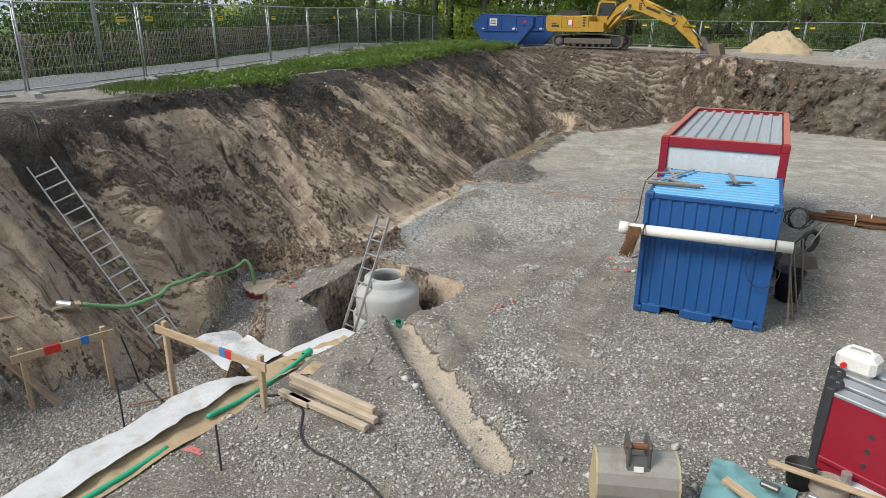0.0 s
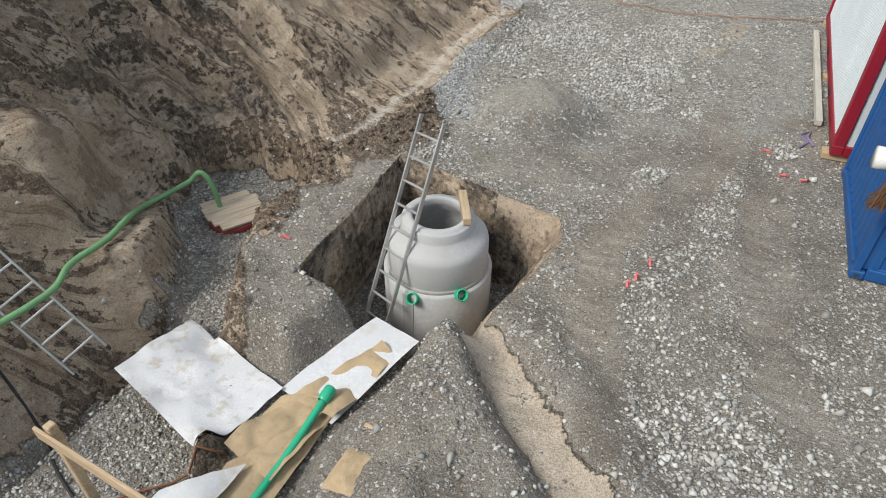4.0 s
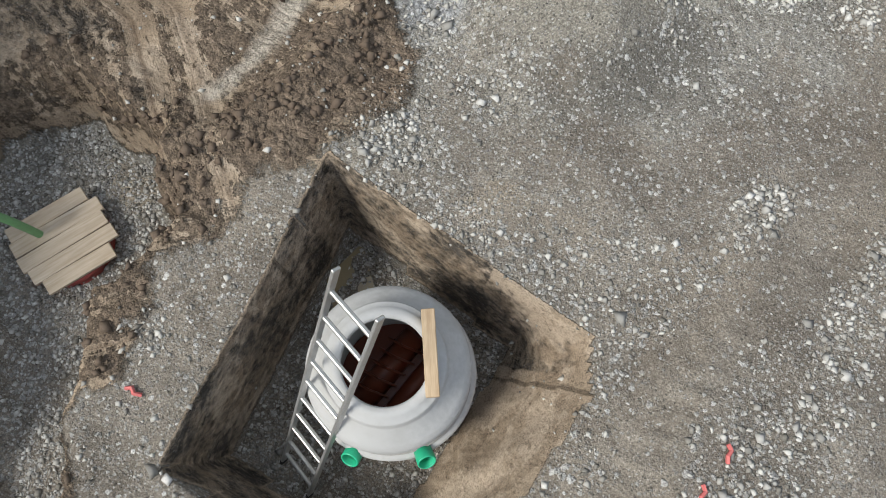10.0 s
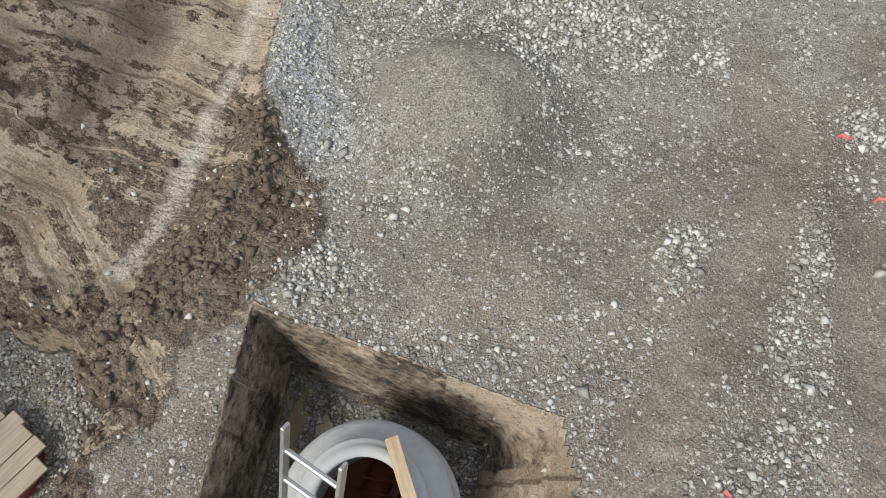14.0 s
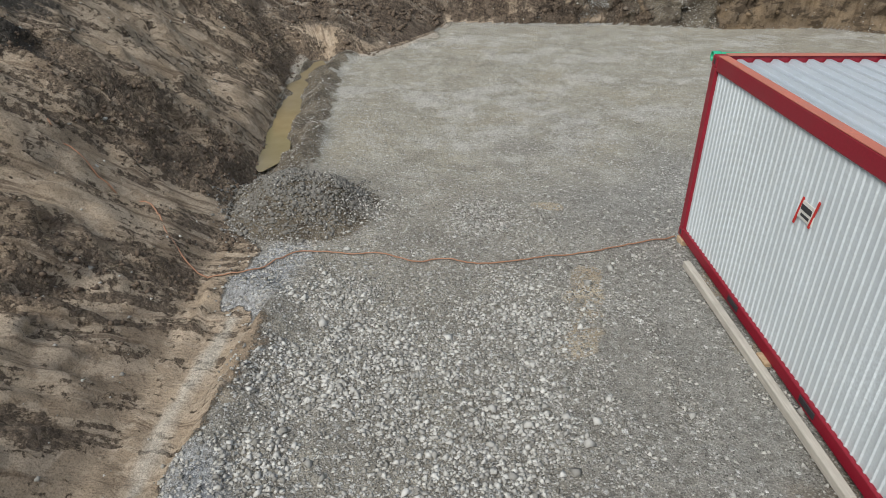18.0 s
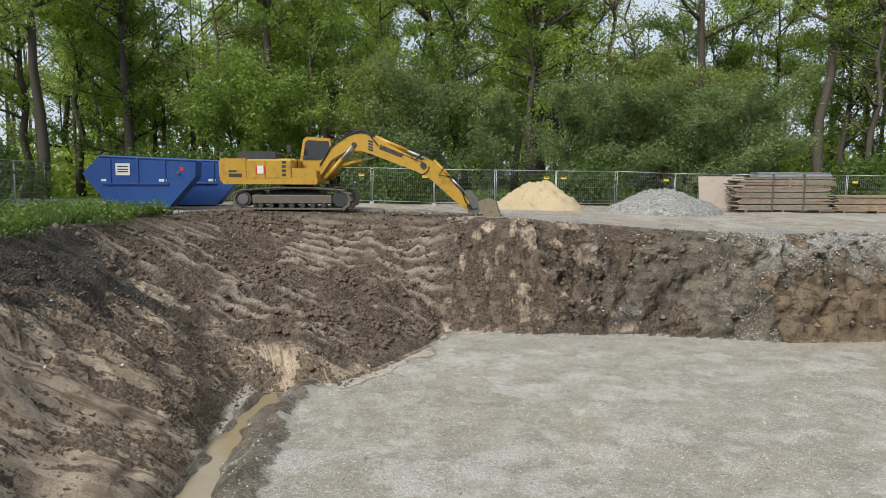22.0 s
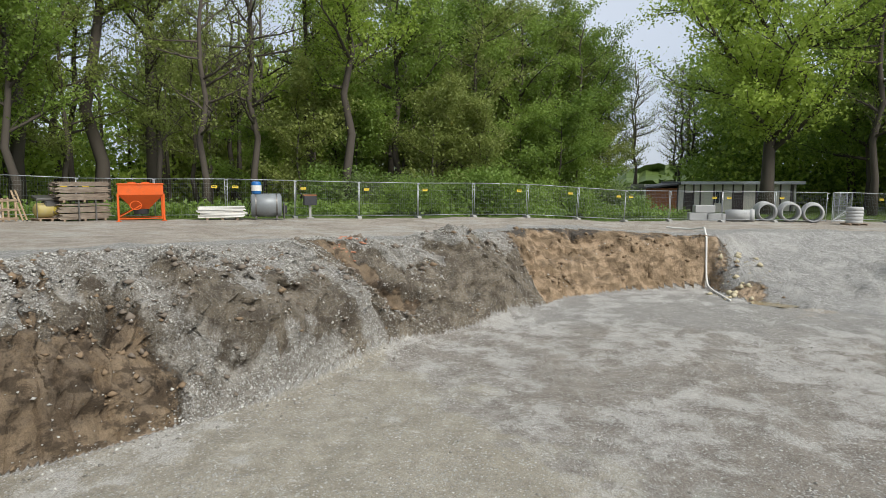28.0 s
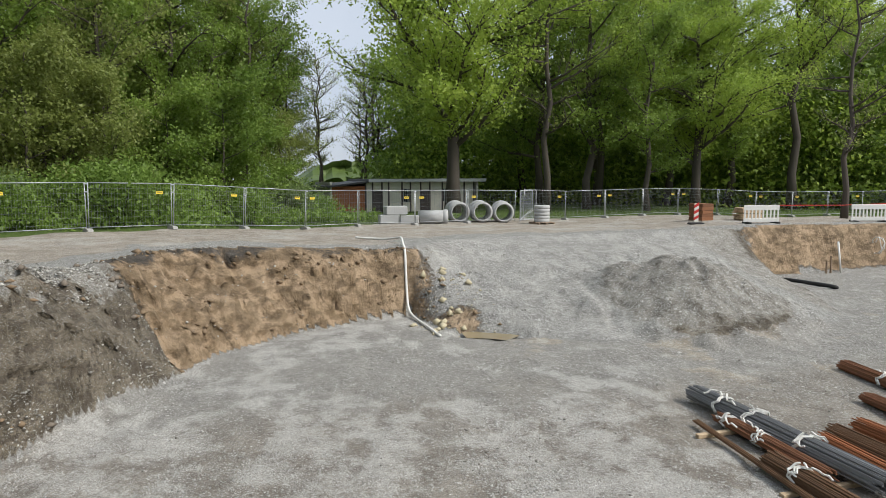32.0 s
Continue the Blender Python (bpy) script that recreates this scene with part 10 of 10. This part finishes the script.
single("drain_hose", Shape().tube([(x - 35, y - 4, ground(x, y) + 0.07 - ground(35, 4)) for x, y in pts], 0.09, 12), BLACK, "black corrugated pipe lying at the ramp's foot", "pipe", on(35, 4), smooth_faces=True)
# pale hose hanging over the corner of the bank
hx, hy = 32.35, 23.1
hose = [(36.4, 24.6, 2.55), (35.8, 23.6, 2.5), (35.0, 23.05, 2.62), (34.2, 23.05, 2.72), (33.5, 23.1, 2.6), (33.0, 23.1, 1.9), (32.7, 23.1, 1.0), (32.4, 23.1, 0.25), (31.8, 22.95, 0.07), (30.6, 22.75, 0.05), (29.0, 22.65, 0.06)]
for _ in range(2):
    hose = [hose[0]] + [tuple(p[c] * w + q[c] * (1 - w) for c in (0, 1, 2)) for p, q in zip(hose, hose[1:]) for w in (0.75, 0.25)] + [hose[-1]]
single("water_hose", Shape().tube([(x - hx, y - hy, max(z, ground(x, y) + 0.05)) for x, y, z in hose], 0.045, 10), WHITE_PLASTIC, "pale hose hanging down the bank to the pit floor", "hose", pose(hx, hy, 0), smooth_faces=True)
net = Shape()
nr_ = random.Random(2)
for i in range(26):
    a, b = nr_.uniform(-0.6, 0.6), nr_.uniform(-0.4, 0.4)
    net.box((a, b, ground(20.5 + a, 35.7 + b) - ground(20.5, 35.7) + 0.03), (nr_.uniform(0.1, 0.35), nr_.uniform(0.05, 0.16), 0.04), 0.01, (nr_.uniform(-20, 20), nr_.uniform(-20, 20), nr_.uniform(0, 180)))
single("brick_rubble", net, plain("brick_rubble", (0.5, 0.22, 0.13), 0.9, 0, 0.3, 9), "scattered orange-red rubble on the stone mound", "rubble", on(20.5, 35.7))


# ---- bundles of reinforcing steel ----
def bundle(label, a, b, r, bars, mat, z, seed, tapes=(0.15, 0.5), bar_r=0.014):
    rng = random.Random(seed)
    a, b = Vector((*a, 0)), Vector((*b, 0))
    ln = (b - a).length
    yaw = math.degrees(math.atan2(b.y - a.y, b.x - a.x))
    t = thing("steel_bundle", label, "rebar", pose(a.x, a.y, z, 0, 0, yaw), "bundles of reinforcing steel")
    count = int(2 * math.pi * r * 1.12 / (2 * bar_r)) + 2
    for i in range(count):
        an = 2 * math.pi * (i + rng.uniform(-0.3, 0.3)) / count
        q = rng.uniform(0.84, 1.06)
        y, zz = r * 1.3 * q * math.cos(an), r * 0.8 * (1 + q * math.sin(an))
        s0, s1 = rng.uniform(-0.06, 0.08), ln + rng.uniform(-0.1, 0.12)
        part("bar", Shape().tube([(s0, y, zz), (ln * 0.5, y + rng.uniform(-0.015, 0.015), zz + rng.uniform(-0.008, 0.008)), (s1, y + rng.uniform(-0.015, 0.015), zz)], bar_r, 5), mat, t)
    part("bar_core", Shape().box((ln / 2, 0, r * 0.8), (ln * 0.93, r * 1.75, r * 1.1), r * 0.45), mat, t)
    for u in tapes:
        for w in (0, rng.uniform(0.03, 0.09)):
            pts = [(ln * u + w + 0.05 * math.sin(k * 2.1 + u * 9), r * 1.45 * math.cos(k * math.pi / 8), r * 0.82 + r * 0.95 * math.sin(k * math.pi / 8)) for k in range(17)]
            part("tie_tape", Shape().tube(pts, 0.02, 4), WHITE_PLASTIC, t, "white tie tape")
        for e in range(2):
            x, y, an = ln * u, rng.uniform(-0.6, 0.6) * r, rng.uniform(0, 6.28)
            loop = []
            for k in range(9):
                loop.append((x, y, r * 1.75 * math.sqrt(max(0.05, 1 - (y / (r * 1.9)) ** 2)) + 0.012 + 0.06 * abs(math.sin(k * 1.1 + u * 7))))
                x, y, an = x + 0.075 * math.cos(an), max(-1.5 * r, min(1.5 * r, y + 0.075 * math.sin(an))), an + rng.uniform(-0.5, 0.9)
            part("tape_end", Shape().tube(loop, 0.019, 4), WHITE_PLASTIC, t, "loose white tape end")
    return t


RB = "bundle of rusty reinforcing bars tied with white tape"
BRIGHT = "bundle of bright rust-red bars tied with white tape"
bundle("bundle of dark grey reinforcing bars tied with white tape", (22.15, 18.36), (17.5, 18.06), 0.19, 34, GREY_BAR, 0.08, 1, (0.2, 0.38, 0.66), 0.016)
bundle(RB, (20.8, 18.68), (18.1, 18.62), 0.12, 22, RUST, 0.08, 2, (0.1, 0.42))
bundle(RB, (18.85, 19.1), (14.6, 19.0), 0.15, 24, RUST_DARK, 0.08, 3, (0.16, 0.7))
bundle("few loose brown steel bars lying on timber bearers", (20.8, 19.2), (15.9, 19.5), 0.04, 6, RUST_DARK, 0.1, 4, ())
bundle("thick bundle of dark rusty bars tied with white tape", (19.75, 17.0), (14.2, 16.8), 0.17, 28, RUST_DARK, 0.03, 5, (0.45, 0.62))
bundle(RB, (19.55, 17.4), (14.2, 17.5), 0.12, 16, RUST_BRIGHT, 0.03, 6, ())
bundle(RB, (16.85, 18.5), (13.0, 18.2), 0.17, 28, RUST, 0.03, 7, (0.75,))
bundle(BRIGHT, (19.85, 16.3), (14.0, 16.0), 0.17, 26, RUST_BRIGHT, 0.03, 8, (0.4, 0.55))
bundle(BRIGHT, (19.1, 15.68), (14.0, 15.3), 0.14, 22, RUST_BRIGHT, 0.03, 9, (0.4,))
bundle(RB, (23.4, 13.25), (18.0, 13.85), 0.16, 22, RUST, 0.03, 10, (0.25, 0.5))
bundle(RB, (21.25, 14.72), (16.0, 15.0), 0.13, 18, RUST, 0.03, 11, (0.55,))
for x, y in ((20.3, 18.7), (18.0, 18.75), (15.6, 18.85), (14.25, 18.8)):
    single("timber_bearer", Shape().box((0, 0, 0.04), (0.1, 1.7, 0.08), 0.006), WOOD, "pale timber bearer under the steel bundles", "beam", on(x, y, 4), "bearers under the steel")
# bent stirrup bars, fanned out
fan = thing("stirrup_bundle", "tangle of bent rusty reinforcing bars tied with white tape", "rebar", pose(15.3, 20.5, 0.0))
fr_ = random.Random(6)
for i in range(46):
    u, w = fr_.uniform(0, 1), fr_.gauss(0, 0.09)
    z = 0.3 + fr_.uniform(0, 0.14)
    ye = 0.1 - 0.5 * u
    part("bent_bar", Shape().tube([(0.33 + w, 0.8 + fr_.uniform(-0.15, 0.1), z - 0.06), (0.28 + w, 0.35, z), (0.24 + w, ye + 0.06, z + 0.02), (0.2 + w, ye, z), (-0.18 - 0.1 * u + fr_.uniform(-.05, .05), ye + 0.12 + fr_.uniform(-.08, .08), 0.02)], 0.012, 5), RUST_DARK, fan)
for i in range(44):
    an, y = fr_.uniform(-0.9, 0.9), -0.3 - fr_.uniform(0, 0.65)
    z = 0.12 + fr_.uniform(0, 0.3)
    x1, y1 = -0.35 - 0.75 * math.cos(an) * fr_.uniform(0.6, 1), y + 0.35 + 0.5 * math.sin(an)
    part("bent_bar", Shape().tube([(0.3 + fr_.uniform(-.2, .2), y + fr_.uniform(-.1, .1), z), (-0.05, y + 0.1, z + 0.05), (x1 + 0.12, y1, z * 0.9), (x1, y1 + fr_.uniform(-.1, .1), max(0.02, z - 0.28))], 0.012, 5), RUST if i % 3 else RUST_DARK, fan)
for y in (0.62, 0.42):
    part("tie_tape", Shape().tube([(0.3 + 0.24 * math.cos(k * math.pi / 7), y + 0.05 * math.sin(k), 0.36 + 0.14 * math.sin(k * math.pi / 7)) for k in range(15)], 0.02, 4), WHITE_PLASTIC, fan, "white tie tape")
part("tape_end", Shape().tube([(0.3, 0.65, 0.52), (0.25, 0.4, 0.53), (0.27, 0.1, 0.52), (0.2, -0.2, 0.5), (0.22, -0.45, 0.5)], 0.02, 4), WHITE_PLASTIC, fan, "loose white tape end")
part("tie_tape", Shape().tube([(0.0, -0.35, 0.5), (-0.3, -0.15, 0.45), (-0.6, 0.05, 0.2), (-0.72, 0.1, 0.03), (-0.75, -0.05, 0.05), (-0.5, -0.2, 0.3), (-0.1, -0.45, 0.5)], 0.022, 4), WHITE_PLASTIC, fan, "white tie tape")
# stacked steel channels
ch = thing("channel_stack", "stack of rusty steel channel sections", "steel channels", pose(12.5, 19.85, 0.02, 0, 0, -4))
CH = plain("brown_channel_steel", (0.2, 0.13, 0.085), 0.75, 0.2, 0.5, 7, (0.11, 0.07, 0.05))
for i in range(3):
    for j in range(3):
        part("channel", Shape().prism([(-0.12, 0), (0.12, 0), (0.12, 0.015), (-0.1, 0.015), (-0.1, 0.185), (0.12, 0.185), (0.12, 0.2), (-0.12, 0.2)], 2.2, "y").mesh("channel", CH), CH, ch).matrix_basis = pose(0.2 * i - 0.1, -0.28 + 0.27 * j, 0.21 * i, 0, 0, 90)
single("web_strap", Shape().tube([(0, 0, 0.03), (0.35, 0.12, 0.05), (0.6, -0.05, 0.04), (0.9, 0.05, 0.16), (1.2, 0.1, 0.03)], 0.03, 5), plain("orange_webbing", (0.4, 0.12, 0.06), 0.8), "faded orange lashing strap on the gravel", "strap", pose(13.3, 21.15, 0.0, 0, 0, -60))
